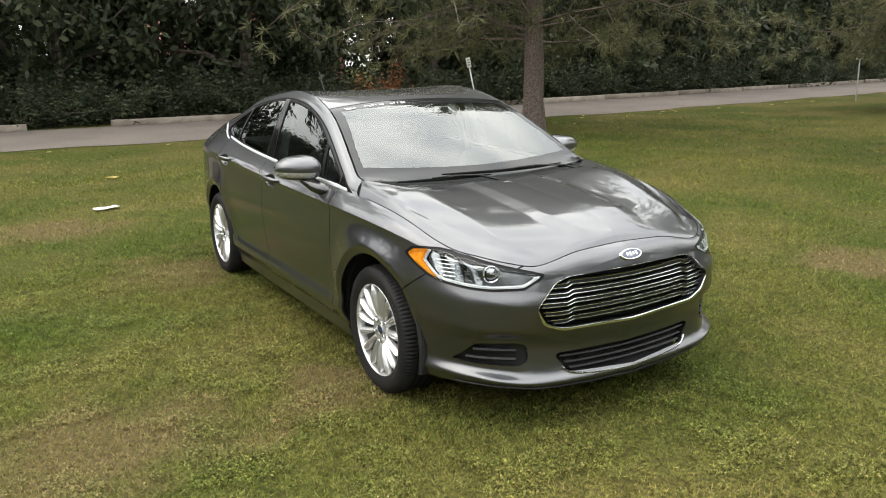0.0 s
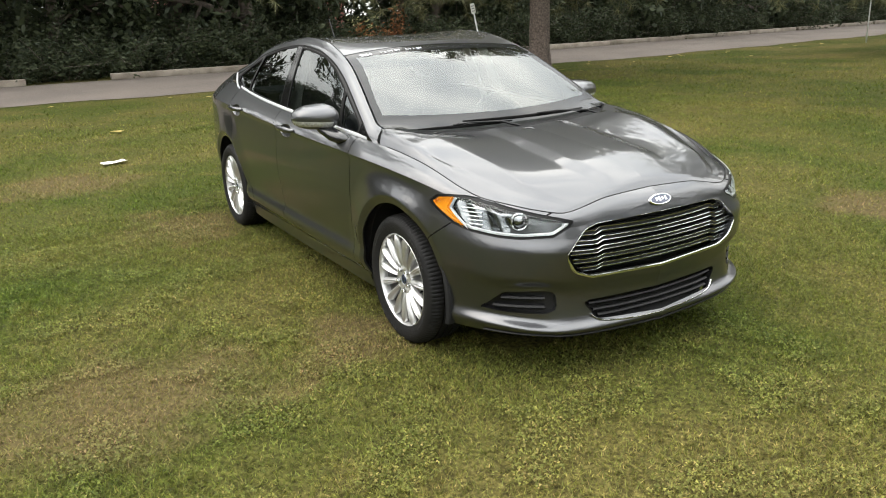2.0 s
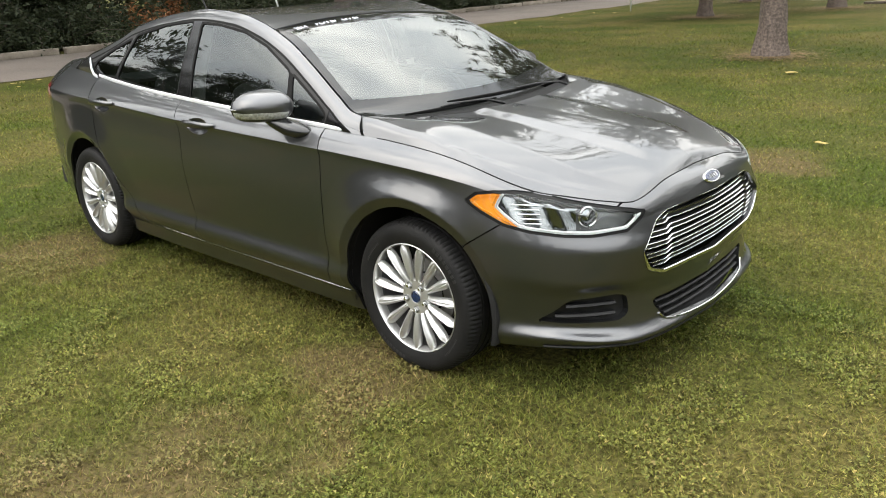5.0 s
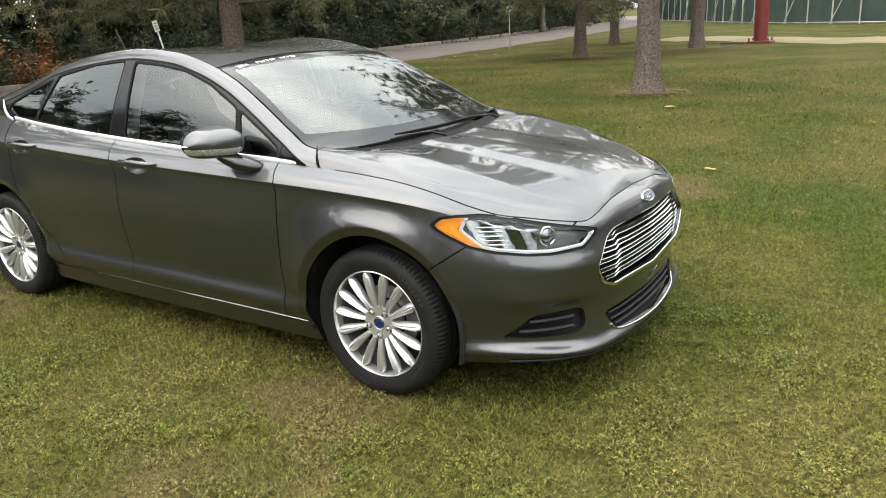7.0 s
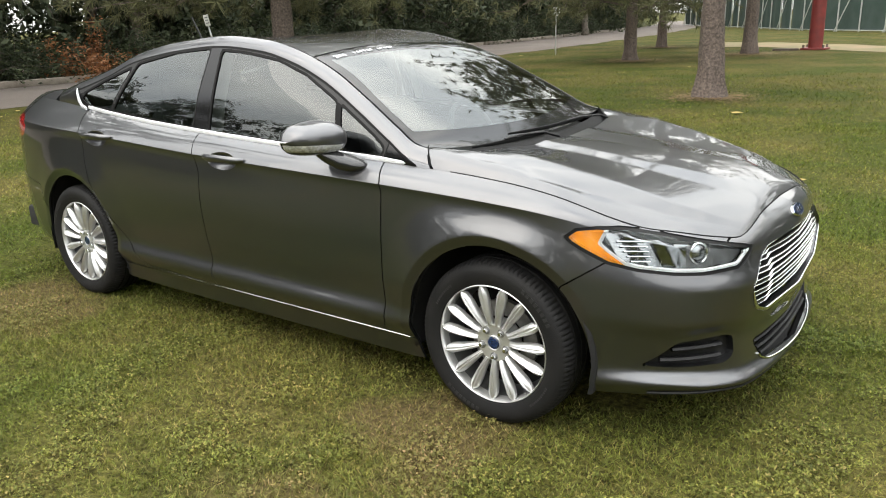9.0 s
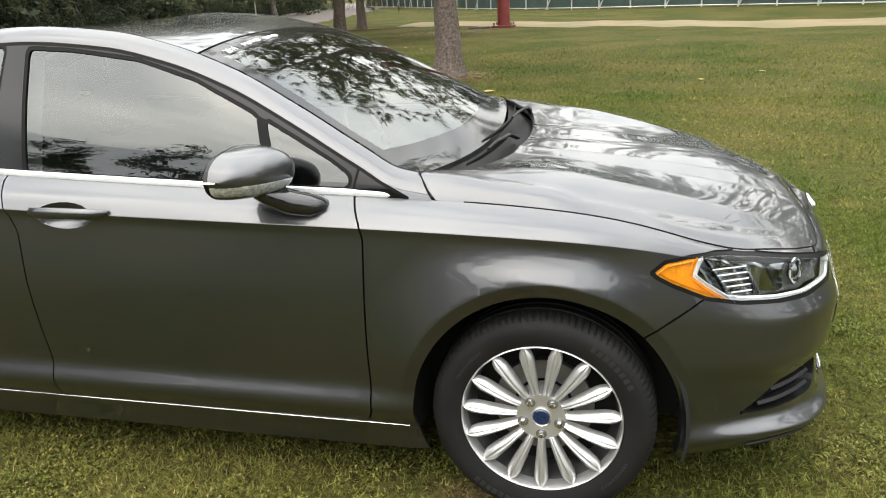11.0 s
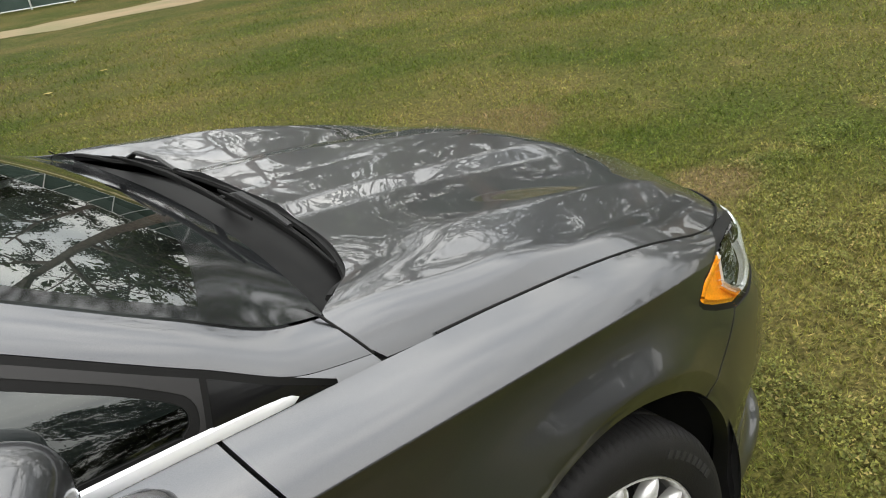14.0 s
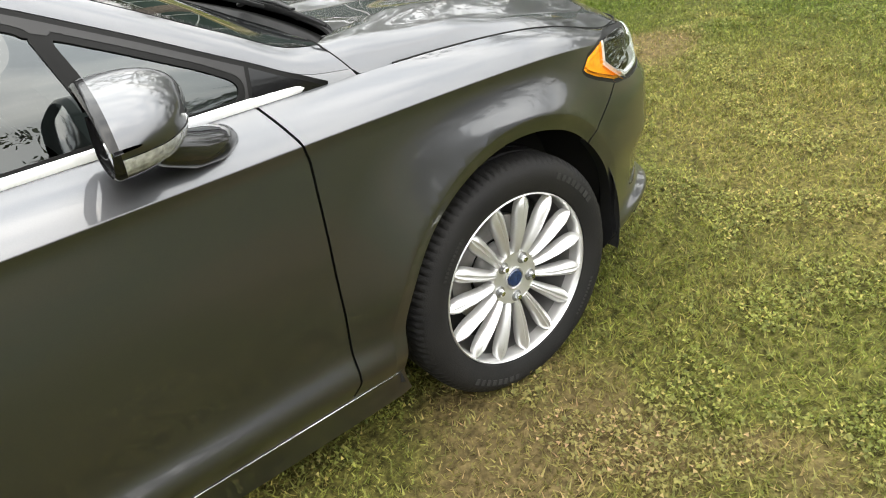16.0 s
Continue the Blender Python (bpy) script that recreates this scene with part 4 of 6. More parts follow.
# near-black sheet set back behind the bars, as the shade of the opening
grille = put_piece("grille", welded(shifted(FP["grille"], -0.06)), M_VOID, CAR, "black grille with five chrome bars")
def rail(zc, half, prof, material, label):
    bm = bmesh.new()
    rings = []
    for y in np.linspace(-half, half, 81):
        zz = zc - 0.013 * smooth(abs(y), 0.335, 0.372) + 0.012 * (abs(y) / 0.5) ** 2
        x = nose_x(y, zz) - 0.012
        rings.append([bm.verts.new((x + px, y, zz + pz)) for px, pz in prof])
    for r0, r1 in zip(rings, rings[1:]):
        for q in range(len(prof)):
            bm.faces.new((r0[q], r0[(q + 1) % len(prof)], r1[(q + 1) % len(prof)], r1[q]))
    bm.faces.new(rings[0])
    bm.faces.new(rings[-1][::-1])
    part("grille_bar" if material is M_CHROME else "grille_web", bm, material, grille, label, 30)


RAIL = [(-.007, .0034), (-.003, .0028), (0, .0008), (-.001, -.0018), (-.004, -.0030), (-.007, -.0032)]
WEB = [(-.030, .0112), (-.0072, .0112), (-.0072, -.0112), (-.030, -.0112)]
for k in range(5):
    zc = 0.679 - 0.0395 * k
    for dz in (0.0085, -0.0085):
        half = np.interp(zc + dz - 0.010, [.47, .50, .53, .585, .602, .69], [.36, .45, .488, .512, .508, .425]) - 0.014
        rail(zc + dz, half, RAIL, M_CHROME, "slim chrome cross bar")
    rail(zc, half - 0.01, WEB, M_BLACK, "black web between two bars")

# chrome surround, stout below, thin above
bm = bmesh.new()
loop = []
for (y, z) in GRILLE:
    low = smooth(z, 0.60, 0.53)
    loop.append((Vector((nose_x(y, z) + 0.002, y, z)), 0.0012 + 0.0066 * low))
n = len(loop)
rings = []
for i in range(n):
    p, r = loop[i]
    t = (loop[(i + 1) % n][0] - loop[i - 1][0]).normalized()
    a = t.cross(Vector((1, 0, 0))).normalized()
    b = t.cross(a).normalized()
    rings.append([bm.verts.new(p + a * math.cos(q) * r + b * math.sin(q) * r * 0.7) for q in (2 * math.pi * k / 8 for k in range(8))])
for i in range(n):
    r0, r1 = rings[i], rings[(i + 1) % n]
    for k in range(8):
        bm.faces.new((r0[k], r0[(k + 1) % 8], r1[(k + 1) % 8], r1[k]))
part("grille_surround", bm, M_CHROME, grille, "bright chrome surround")

# the intake backed the same way, its inner shade a near-black sheet
lower = put_piece("lower_grille", welded(shifted(FP["lower_grille"], -0.05)), M_VOID, CAR, "black slatted lower air intake")
for k, zc in enumerate((0.333, 0.303, 0.278)):
    half = (0.385, 0.365, 0.345)[k]
    bm = bmesh.new()
    pts = []
    for y in np.linspace(-half, half, 41):
        pts.append((nose_x(y, zc) - 0.018, y, zc + 0.012 * (abs(y) / 0.4) ** 2))
    add_tube(bm, pts, 0.0075, 6, squash=(1.6, 0.8))
    part("slat", bm, M_BLACK, lower)
bm = bmesh.new()
pts = [(0.384, .300), (0.372, .285), (0.35, .272)] + [(y, .246 + .022 * (y / .34) ** 2) for y in np.linspace(.32, 0, 12)]
pts = pts + [(-y, z) for y, z in pts[::-1][1:]]
add_tube(bm, [(nose_x(y, z) + 0.003, y, z) for y, z in pts], 0.0045, 8)
part("intake_moulding", bm, M_CHROME, lower, "bright moulding under the intake")
bm = bmesh.new()
us_l = np.linspace(0, 4.3, 60)
lp = [tuple(p) for p in body(us_l, np.array([0.3]))[:, 0]]
lp = lp[::-1] + [(x, -y, z) for x, y, z in lp[1:]]
add_tube(bm, [(x + 0.004, y, z - 0.002) for x, y, z in lp], 0.005, 6)
part("lip_spoiler", bm, M_BLACK, CAR, "black lower lip")
for s in (-1, 1):
    # slats in the bumper inserts
    for k, z in enumerate((0.392, 0.352)):
        bm = bmesh.new()
        uu = np.linspace(4.35 - 0.35 * k * 0, 2.62, 24)
        q = body(uu, np.linspace(0, 8, 80), -0.016)
        pts = []
        for i in range(len(uu)):
            pts.append((np.interp(z, q[i, :, 2], q[i, :, 0]), s * np.interp(z, q[i, :, 2], -q[i, :, 1]), z))
        keep = [p for p in pts if 1.20 - 0.04 * k < 0.8 * p[0] - 0.6 * abs(p[1]) < 1.435]
        add_tube(bm, keep, 0.011, 6, squash=(1.3, 0.8))
        part("insert_slat", bm, M_BLACK, CAR)
    # lamp internals
    for (px, py, pz, r, label) in ((0, .655, .731, .030, "projector lens"),):
        bm = bmesh.new()
        px = nose_x(py, pz) - 0.018
        d = Vector((0.85, s * 0.5, 0.1)).normalized()
        m = d.to_track_quat("Z", "Y").to_matrix().to_4x4()
        bmesh.ops.create_uvsphere(bm, u_segments=24, v_segments=14, radius=r)
        bmesh.ops.scale(bm, vec=(1, 1, 0.6), verts=bm.verts)
        bmesh.ops.transform(bm, matrix=Matrix.Translation((px - 0.02, s * py, pz)) @ m, verts=bm.verts)
        part("projector", bm, M_REFLECT, CAR, "silver " + label)
        bm = bmesh.new()
        ringp = []
        for a in np.linspace(0, 2 * math.pi, 25)[:-1]:
            ringp.append(m @ Vector((r * 1.15 * math.cos(a), r * 1.15 * math.sin(a), 0.008)) + Vector((px - 0.02, s * py, pz)))
        add_tube(bm, ringp + ringp[:2], 0.0045, 6, cap=False)
        part("lens_ring", bm, M_CHROME, CAR, "bright ring round a lamp lens")
    for k in range(5):
        bm = bmesh.new()
        uu = np.linspace(4.95 - 0.07 * k, 4.40 - 0.02 * k, 10)
        zz = 0.772 - 0.016 * k
        q = body(uu, np.linspace(5, 8, 60), -0.017)
        add_tube(bm, [(np.interp(zz, q[i, :, 2], q[i, :, 0]), s * np.interp(zz, q[i, :, 2], -q[i, :, 1]), zz) for i in range(len(uu))], 0.0028, 6)
        part("lamp_fin", bm, M_CHROME, CAR, "bright fin in the lamp")

# badge on the nose
bm = bmesh.new()
for ring, (a, b, t) in enumerate(((0.067, 0.0275, 0.006),)):
    bmesh.ops.create_cone(bm, cap_ends=True, segments=40, radius1=1, radius2=0.94, depth=t)
    bmesh.ops.scale(bm, vec=(a, b, 1), verts=bm.verts)
bx = nose_x(0, 0.768)
tilt = Matrix.Translation((bx + 0.001, 0, 0.768)) @ Matrix.Rotation(radians(52), 4, "Y") @ Matrix.Rotation(radians(90), 4, "Z")
bmesh.ops.transform(bm, matrix=tilt, verts=bm.verts)
badge = part("badge", bm, M_CHROME, CAR, "oval blue badge with chrome rim")
bm = bmesh.new()
bmesh.ops.create_cone(bm, cap_ends=True, segments=40, radius1=1, radius2=0.95, depth=0.007)
bmesh.ops.scale(bm, vec=(0.059, 0.022, 1), verts=bm.verts)
bmesh.ops.transform(bm, matrix=tilt @ Matrix.Translation((0, 0, 0.002)), verts=bm.verts)
part("badge_field", bm, M_BLUE, badge, "dark blue oval field")
bm = bmesh.new()
for k, (cx_, w) in enumerate(((-0.028, 0.012), (-0.010, 0.010), (0.008, 0.010), (0.026, 0.012))):
    add_box(bm, cx_, 0.0, 0.0062, w, 0.014 + 0.006 * (k % 2), 0.001)
bmesh.ops.transform(bm, matrix=tilt, verts=bm.verts)
part("badge_strokes", bm, M_CHROME, badge, "bright strokes")

# ---- mirrors ----
def mirror(s):
    """A door mirror: a D-shaped shell with a painted cap, dark band, clear repeater and a stalk."""
    ny, na = 26, 40
    P = np.zeros((ny, na + 1, 3))
    for i, f in enumerate(np.linspace(0, 1, ny)):
        env = (1 - abs(2 * f - 1) ** 3.2) ** 0.5 if 0 < f < 1 else 0.02
        env = max(env, 0.05)
        y = 0.842 + 0.242 * f
        zc = 1.057 + 0.002 * f
        h = (0.080 - 0.022 * f) * env
        depth = (0.168 - 0.060 * f) * (0.35 + 0.65 * env)
        xb = 0.586 - 0.031 * f
        for j, a in enumerate(np.linspace(-math.pi / 2 - 0.55, math.pi / 2 + 0.55, na + 1)):
            ca, sa = math.cos(a), math.sin(a)
            P[i, j] = (xb + depth * (max(ca, 0) ** 0.8 if ca > 0 else 0.16 * ca), y, zc + h * math.copysign(abs(sa) ** 0.8, sa))
    P[:, :, 1] *= s
    shell = outward(grid_bm(P), (0.6, s * 0.96, 1.04))
    lo = lambda c: c[:, 2] - (1.036 + 0.010 * smooth(np.abs(c[:, 1]), .84, 1.08))
    l2 = lambda c: c[:, 2] - (1.004 + 0.014 * smooth(np.abs(c[:, 1]), .84, 1.08))
    cut(shell, lo)
    cut(shell, l2)
    back_edge = lambda c: c[:, 0] - (0.595 - 0.031 * (np.abs(c[:, 1]) - .842) / .242)
    cut(shell, back_edge)

    def which(c):
        out = []
        for p, a, b, e in zip(c, lo(c), l2(c), back_edge(c)):
            if e < 0:
                out.append("rim")
            elif a > 0:
                out.append("cap")
            elif b > 0:
                out.append("lamp" if abs(p[1]) > 0.90 else "band")
            else:
                out.append("band")
        return out
    pc = pieces(shell, which, ["cap", "band", "lamp", "rim"])
    shell.free()
    body_ob = put_piece("door_mirror", pc["cap"], M_PAINT, CAR, "grey door mirror with clear turn signal strip")
    put_piece("lower_shell", pc["band"], M_PAINT, body_ob)
    if "lamp" in pc:
        put_piece("turn_signal", shifted(flanged(pc["lamp"], 0.01), 0.0015), M_SIGNAL, body_ob, "clear turn signal")
    if "rim" in pc:
        put_piece("mirror_rim", pc["rim"], M_PILLAR, body_ob, "black rim")
    bm = bmesh.new()
    add_box(bm, 0.573, s * 0.955, 1.057, 0.006, 0.17, 0.090, m=Matrix.Rotation(s * radians(7.3), 4, "Z"), bevel=0.002)
    part("mirror_glass", bm, M_CHROME, body_ob, "mirror glass")
    bm = bmesh.new()
    add_tube(bm, [(0.80, s * 0.838, 0.944), (0.785, s * 0.850, 0.945), (0.75, s * 0.870, 0.950), (0.705, s * 0.895, 0.964), (0.655, s * 0.925, 0.992), (0.62, s * 0.945, 1.015)],
             [0.014, 0.032, 0.043, 0.044, 0.038, 0.030], 18, squash=(1.1, 0.80))
    part("stalk", bm, M_GLOSSBLACK, body_ob, "dark mirror stalk")


mirror(-1)
mirror(1)

# ---- door handles ----
for s in (-1, 1):
    for x0, z0 in ((-.02, .918), (-1.075, .957)):
        own = part_of["door_front" if x0 > -.5 else "door_rear", s < 0]
        bm = bmesh.new()
        pts = [(x0 + dx, s * (0.904 + dy), z0 + 0.004 + 0.004 * math.sin((dx + .14) * 11)) for dx, dy in
               ((-.135, .004), (-.125, .022), (-.09, .034), (-.02, .038), (.06, .036), (.11, .026), (.13, .004))]
        add_tube(bm, pts, [.012, .0165, .017, .017, .016, .014, .010], 10, squash=(0.75, 1.0))
        part("door_handle", bm, M_PAINT, own, "body-coloured pull handle")

# ---- wheels ----
def tyre_bm():
    bm = bmesh.new()
    R = 0.331
    prof = [(.2365, -.092), (.2415, -.103), (.262, -.112), (.285, -.114), (.300, -.110), (.313, -.103), (.322, -.094), (.328, -.082), (R, -.060),
            (R, -.045), (.323, -.043), (.323, -.035), (R, -.033), (R, -.005), (.323, -.003), (.323, .005), (R, .007), (R, .033), (.323, .035),
            (.323, .043), (R, .045), (R, .06), (.328, .082), (.318, .098), (.30, .110), (.27, .113), (.24, .104), (.232, .094)]
    rings = spin(bm, prof, 300)
    for ri, (r, y) in enumerate(prof):
        if r > 0.315 and abs(y) > 0.05:
            for k, v in enumerate(rings[ri]):
                if k % 3 == 0:
                    f = 1 - 0.0055 / r * (1.0 if r > .32 else 0.7)
                    v.co.x *= f
                    v.co.z *= f
    for v in bm.verts:
        r = math.hypot(v.co.x, v.co.z)
        if 0.296 < r < 0.3005 and v.co.y < 0:
            v.co.y -= 0.0015
    return bm


def spoke_bm():
    """One petal-shaped spoke, root at the hub, along +Z, its face towards -Y."""
    bm = bmesh.new()
    rows = []
    for r, w, y, h in ((.072, .0110, -.030, .004), (.088, .0122, -.032, .009), (.115, .0148, -.035, .012), (.145, .0176, -.038, .014),
                       (.175, .0203, -.039, .014), (.200, .0212, -.042, .012), (.218, .0165, -.043, .008), (.2320, .0050, -.043, .004)):
        prof = [(-w * 0.95, 0.016), (-w, 0.004), (-w * 0.72, -h * 0.55), (-w * 0.28, -h), (0, -h * 0.62), (w * 0.28, -h), (w * 0.72, -h * 0.55), (w, 0.004),
                (w * 0.95, 0.016)]
        rows.append([bm.verts.new((x, y + dy, r)) for x, dy in prof])
    for r0, r1 in zip(rows, rows[1:]):
        for k in range(8):
            bm.faces.new((r0[k], r0[k + 1], r1[k + 1], r1[k]))
    bm.faces.new(rows[0])
    bm.faces.new(rows[-1])
    return bm


def wheel(name_at, s):
    """Alloy wheel of fifteen petal spokes, hub face towards -Y before turning."""
    bm = bmesh.new()
    spin(bm, [(.2385, -.092), (.2380, -.100), (.2350, -.102), (.2315, -.096), (.228, -.080), (.225, -.060)], 96)
    rim = part("wheel", bm, M_ALLOY, CAR, "silver alloy wheel with fifteen petal spokes")
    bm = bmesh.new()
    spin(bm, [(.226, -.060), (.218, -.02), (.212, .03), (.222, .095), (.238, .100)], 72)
    part("barrel", bm, M_ALLOY_IN, rim, "wheel barrel, its shade put in as darker alloy")
    bm = tyre_bm()
    part("tyre", bm, M_RUBBER, rim, "black road tyre", 35)
    tyre = rim.children[-1]
    for a0, count, step, rr in ((0.55, 8, 0.075, .286), (3.35, 8, 0.075, .286), (2.0, 11, 0.04, .272), (5.2, 11, 0.04, .272)):
        for q in range(count):
            bm = bmesh.new()
            add_box(bm, 0, -.1143, rr, 0.013 if step > .05 else 0.006, 0.0016, 0.016 if step > .05 else 0.008)
            bmesh.ops.rotate(bm, cent=(0, 0, 0), matrix=Matrix.Rotation(a0 + step * q, 3, "Y"), verts=bm.verts)
            part("sidewall_mark", bm, M_MOULDED, tyre, "", 0)
    bm = bmesh.new()
    spin(bm, [(0.0005, -.076), (.030, -.076), (.036, -.077), (.062, -.078), (.074, -.079), (.079, -.070), (.079, .0), (0.0005, .0)], 48)
    part("hub", bm, M_ALLOY, rim)
    sp = part("spoke", spoke_bm(), M_ALLOY, rim, "", 50)
    for k in range(15):
        o = sp if k == 0 else new("spoke", sp.data)
        o.parent = rim
        o.matrix_basis = Matrix.Translation((0, -.048, 0)) @ Matrix.Rotation(2 * math.pi * (k + 0.5) / 15, 4, "Y")
    bm = bmesh.new()
    spin(bm, [(0.0005, -.083), (.022, -.0825), (.0245, -.080), (.025, -.070)], 32)
    cap = part("centre_cap", bm, M_BLUE, rim, "dark blue centre cap")
    bm = bmesh.new()
    add_tube(bm, [(.0285 * math.cos(a), -.079, .0285 * math.sin(a)) for a in np.linspace(0, 2 * math.pi, 33)], 0.003, 6, cap=False)
    part("cap_ring", bm, M_ALLOY, rim)
    for k in range(5):
        a = math.pi / 2 + 2 * math.pi * (k + 0.5) / 5
        bm = bmesh.new()
        spin(bm, [(0.0005, -.016), (.007, -.015), (.0098, -.010), (.0105, .008)], 6)
        nut = part("lug_nut", bm, M_CHROME, rim)
        nut.location = (.0565 * math.cos(a), -.078, .0565 * math.sin(a))
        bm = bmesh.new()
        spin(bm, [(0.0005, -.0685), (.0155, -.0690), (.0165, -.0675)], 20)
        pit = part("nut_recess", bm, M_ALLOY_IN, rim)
        pit.location = (.0565 * math.cos(a), -.0105, .0565 * math.sin(a))
    bm = bmesh.new()
    spin(bm, [(.09, -.005), (.150, -.005), (.150, .018), (.09, .018)], 64, close=True)
    part("brake_disc", bm, M_STEEL, rim, "steel brake disc")
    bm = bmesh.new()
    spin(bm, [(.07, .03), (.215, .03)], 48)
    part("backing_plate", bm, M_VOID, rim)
    rim.matrix_basis = name_at @ Matrix.Rotation(0 if s < 0 else math.pi, 4, "Z")
    return rim


for ax in (AXLE_F, AXLE_R):
    for s in (-1, 1):
        wheel(Matrix.Translation((ax, s * 0.795, HUB_Z)), s)

# ---- wipers, aerial, windshield writing ----
def wiper(pts_arm, pts_blade):
    bm = bmesh.new()
    add_tube(bm, pts_arm, [.011, .008, .006, .005], 8, squash=(1.2, 0.7))
    arm = part("wiper_arm", bm, M_BLACK, CAR, "black wiper arm")
    bm = bmesh.new()
    add_tube(bm, pts_blade, [.003, .006, .007, .007, .006, .003], 8, squash=(0.8, 1.3))
    part("wiper_blade", bm, M_SEAL, arm, "rubber blade")


def on_glass(xi, y, up):
    """A point above the windshield."""
    yy = abs(y)
    q = green(np.array([xi]), np.linspace(0.507, 1, 40))[0]
    return (float(np.interp(-yy, q[:, 1], q[:, 0])), y, float(np.interp(-yy, q[:, 1], q[:, 2])) + up)


wiper([(1.232, -.02, .985), (1.222, -.14, 1.018), (1.205, -.32, 1.026), (1.195, -.42, 1.022)],
      [(1.165, -.62, 1.014), (1.184, -.50, 1.012), (1.198, -.38, 1.011), (1.207, -.26, 1.010), (1.212, -.14, 1.010), (1.212, -.05, 1.012)])
wiper([(1.205, .60, .985), (1.205, .48, 1.022), (1.200, .28, 1.036), (1.192, .14, 1.034)],
      [(1.160, -.34, 1.030), (1.172, -.18, 1.025), (1.180, -.02, 1.022), (1.182, .16, 1.022), (1.172, .34, 1.022), (1.150, .50, 1.026)])
bm = bmesh.new()
add_tube(bm, [(-1.235, 0, 1.352), (-1.26, 0, 1.385), (-1.30, 0, 1.46), (-1.36, 0, 1.56)], [.016, .008, .0055, .0045], 8)
part("aerial", bm, M_BLACK, CAR, "short black roof aerial")
random.seed(4)
year = bpy.data.curves.new("year", "FONT")
year.body, year.size, year.extrude = "2014", 0.040, 0.0004
year_ob = bpy.data.objects.new("year", year)
scene.collection.objects.link(year_ob)
bpy.context.view_layer.update()
year_mesh = bpy.data.meshes.new_from_object(year_ob)
bpy.data.objects.remove(year_ob)
y_a, y_b, y_up = Vector(on_glass(.398, -.560, .005)), Vector(on_glass(.398, -.46, .005)), Vector(on_glass(.372, -.560, .005))
e_x = (y_b - y_a).normalized()
e_z = e_x.cross((y_up - y_a).normalized()).normalized()
e_y = e_z.cross(e_x)
year_mesh.transform(Matrix.Translation(y_a) @ Matrix((e_x, e_y, e_z)).transposed().to_4x4())
year_mesh.materials.append(M_WHITEGUIDE)
year_part = new("marker_writing", year_mesh)
year_part.parent = wsg
tagged(year_part, "white marker numerals on the glass")
for k in range(17):
    y = -.545 + .026 * k
    if k in (0, 1, 2, 3, 4, 11):
        continue
    p, q = Vector(on_glass(.376, y, .004)), Vector(on_glass(.396, y, .004))
    a, b = p.lerp(q, 0.1 + 0.2 * random.random()), p.lerp(q, 0.9)
    zig = [a, b] + ([b + Vector((0, .013, .001))] if k % 3 == 0 else []) + ([p.lerp(q, .2) + Vector((0, .012, 0))] if k % 2 else [])
    bm = bmesh.new()
    add_tube(bm, zig, 0.0026, 4)
    part("marker_stroke", bm, M_WHITEGUIDE, wsg, "white marker stroke")

# seams between the front pillars and the bonnet
for s in (-1, 1):
    bm = bmesh.new()
    add_tube(bm, [(1.047, s * .754, 1.035), (1.055, s * .770, 1.028), (1.066, s * .7845, 1.0125), (1.079, s * .7975, .9955), (1.090, s * .808, .979), (1.097, s * .813, .968)], 0.002, 6)
    part("panel_seam", bm, M_SEAL, CAR, "dark seam")

# ---- cabin ----
bm = bmesh.new()
rows = []
for x, z in ((1.12, .93), (1.0, .955), (.85, .96), (.72, .95), (.66, .90), (.66, .70)):
    rows.append([(x - .05 * (abs(y) / .7) ** 2, y, z + 0.03 * (abs(y - .36) < .2) * (x < .8) * (x > .68)) for y in np.linspace(-.70, .70, 30)])
P = np.array(rows)
dash = grid_bm(P)
part("dashboard", dash, M_DASH, CAR, "dark moulded dashboard")
bm = bmesh.new()
add_box(bm, -.2, 0, .36, 2.3, 1.5, .05)
part("cabin_floor", bm, M_FABRIC, CAR)
wheel_c = Vector((.52, .36, .90))
bm = bmesh.new()
ring = []
for a in np.linspace(0, 2 * math.pi, 33):
    ring.append(wheel_c + Matrix.Rotation(radians(-25), 3, "Y") @ Vector((0, .185 * math.cos(a), .185 * math.sin(a))))
add_tube(bm, ring, .014, 8, cap=False)
add_box(bm, .53, .36, .89, .05, .16, .10, bevel=.02)
add_tube(bm, [wheel_c + Vector((0, -.17, 0)), wheel_c + Vector((0.01, .17, 0))], .012, 6)
part("steering_wheel", bm, M_DASH, CAR, "dark steering wheel")
for (x, ys) in ((.05, (-.37, .37)), (-.82, (-.36, .36))):
    for y in ys:
        bm = bmesh.new()
        add_box(bm, x + .18, y, .52, .50, .50, .16, bevel=.05)
        add_box(bm, x - .12, y, .80, .15, .48, .56, m=Matrix.Rotation(radians(-14), 4, "Y"), bevel=.06)
        add_box(bm, x - .22, y, 1.16, .10, .27, .17, m=Matrix.Rotation(radians(-10), 4, "Y"), bevel=.045)
        part("seat", bm, M_FABRIC, CAR, "dark fabric seat")
for s in (-1, 1):
    bm = bmesh.new()
    add_tube(bm, [(-.28, s * .76, .95), (-.29, s * .70, 1.15), (-.30, s * .62, 1.36)], [.05, .045, .045], 8, squash=(1.0, 0.5))
    part("pillar_lining", bm, M_GREYPILLAR, CAR, "light grey pillar lining")
bm = bmesh.new()
P = green(np.linspace(.30, -.95, 20), np.linspace(.5, 1.0, 12))
P[:, :, 2] -= .03
hl_bm = grid_bm(P)
P2 = P.copy()
P2[:, :, 1] *= -1
bm.free()
part("headlining", hl_bm, M_GREYPILLAR, CAR)
part("headlining", grid_bm(P2), M_GREYPILLAR, CAR)
bm = bmesh.new()
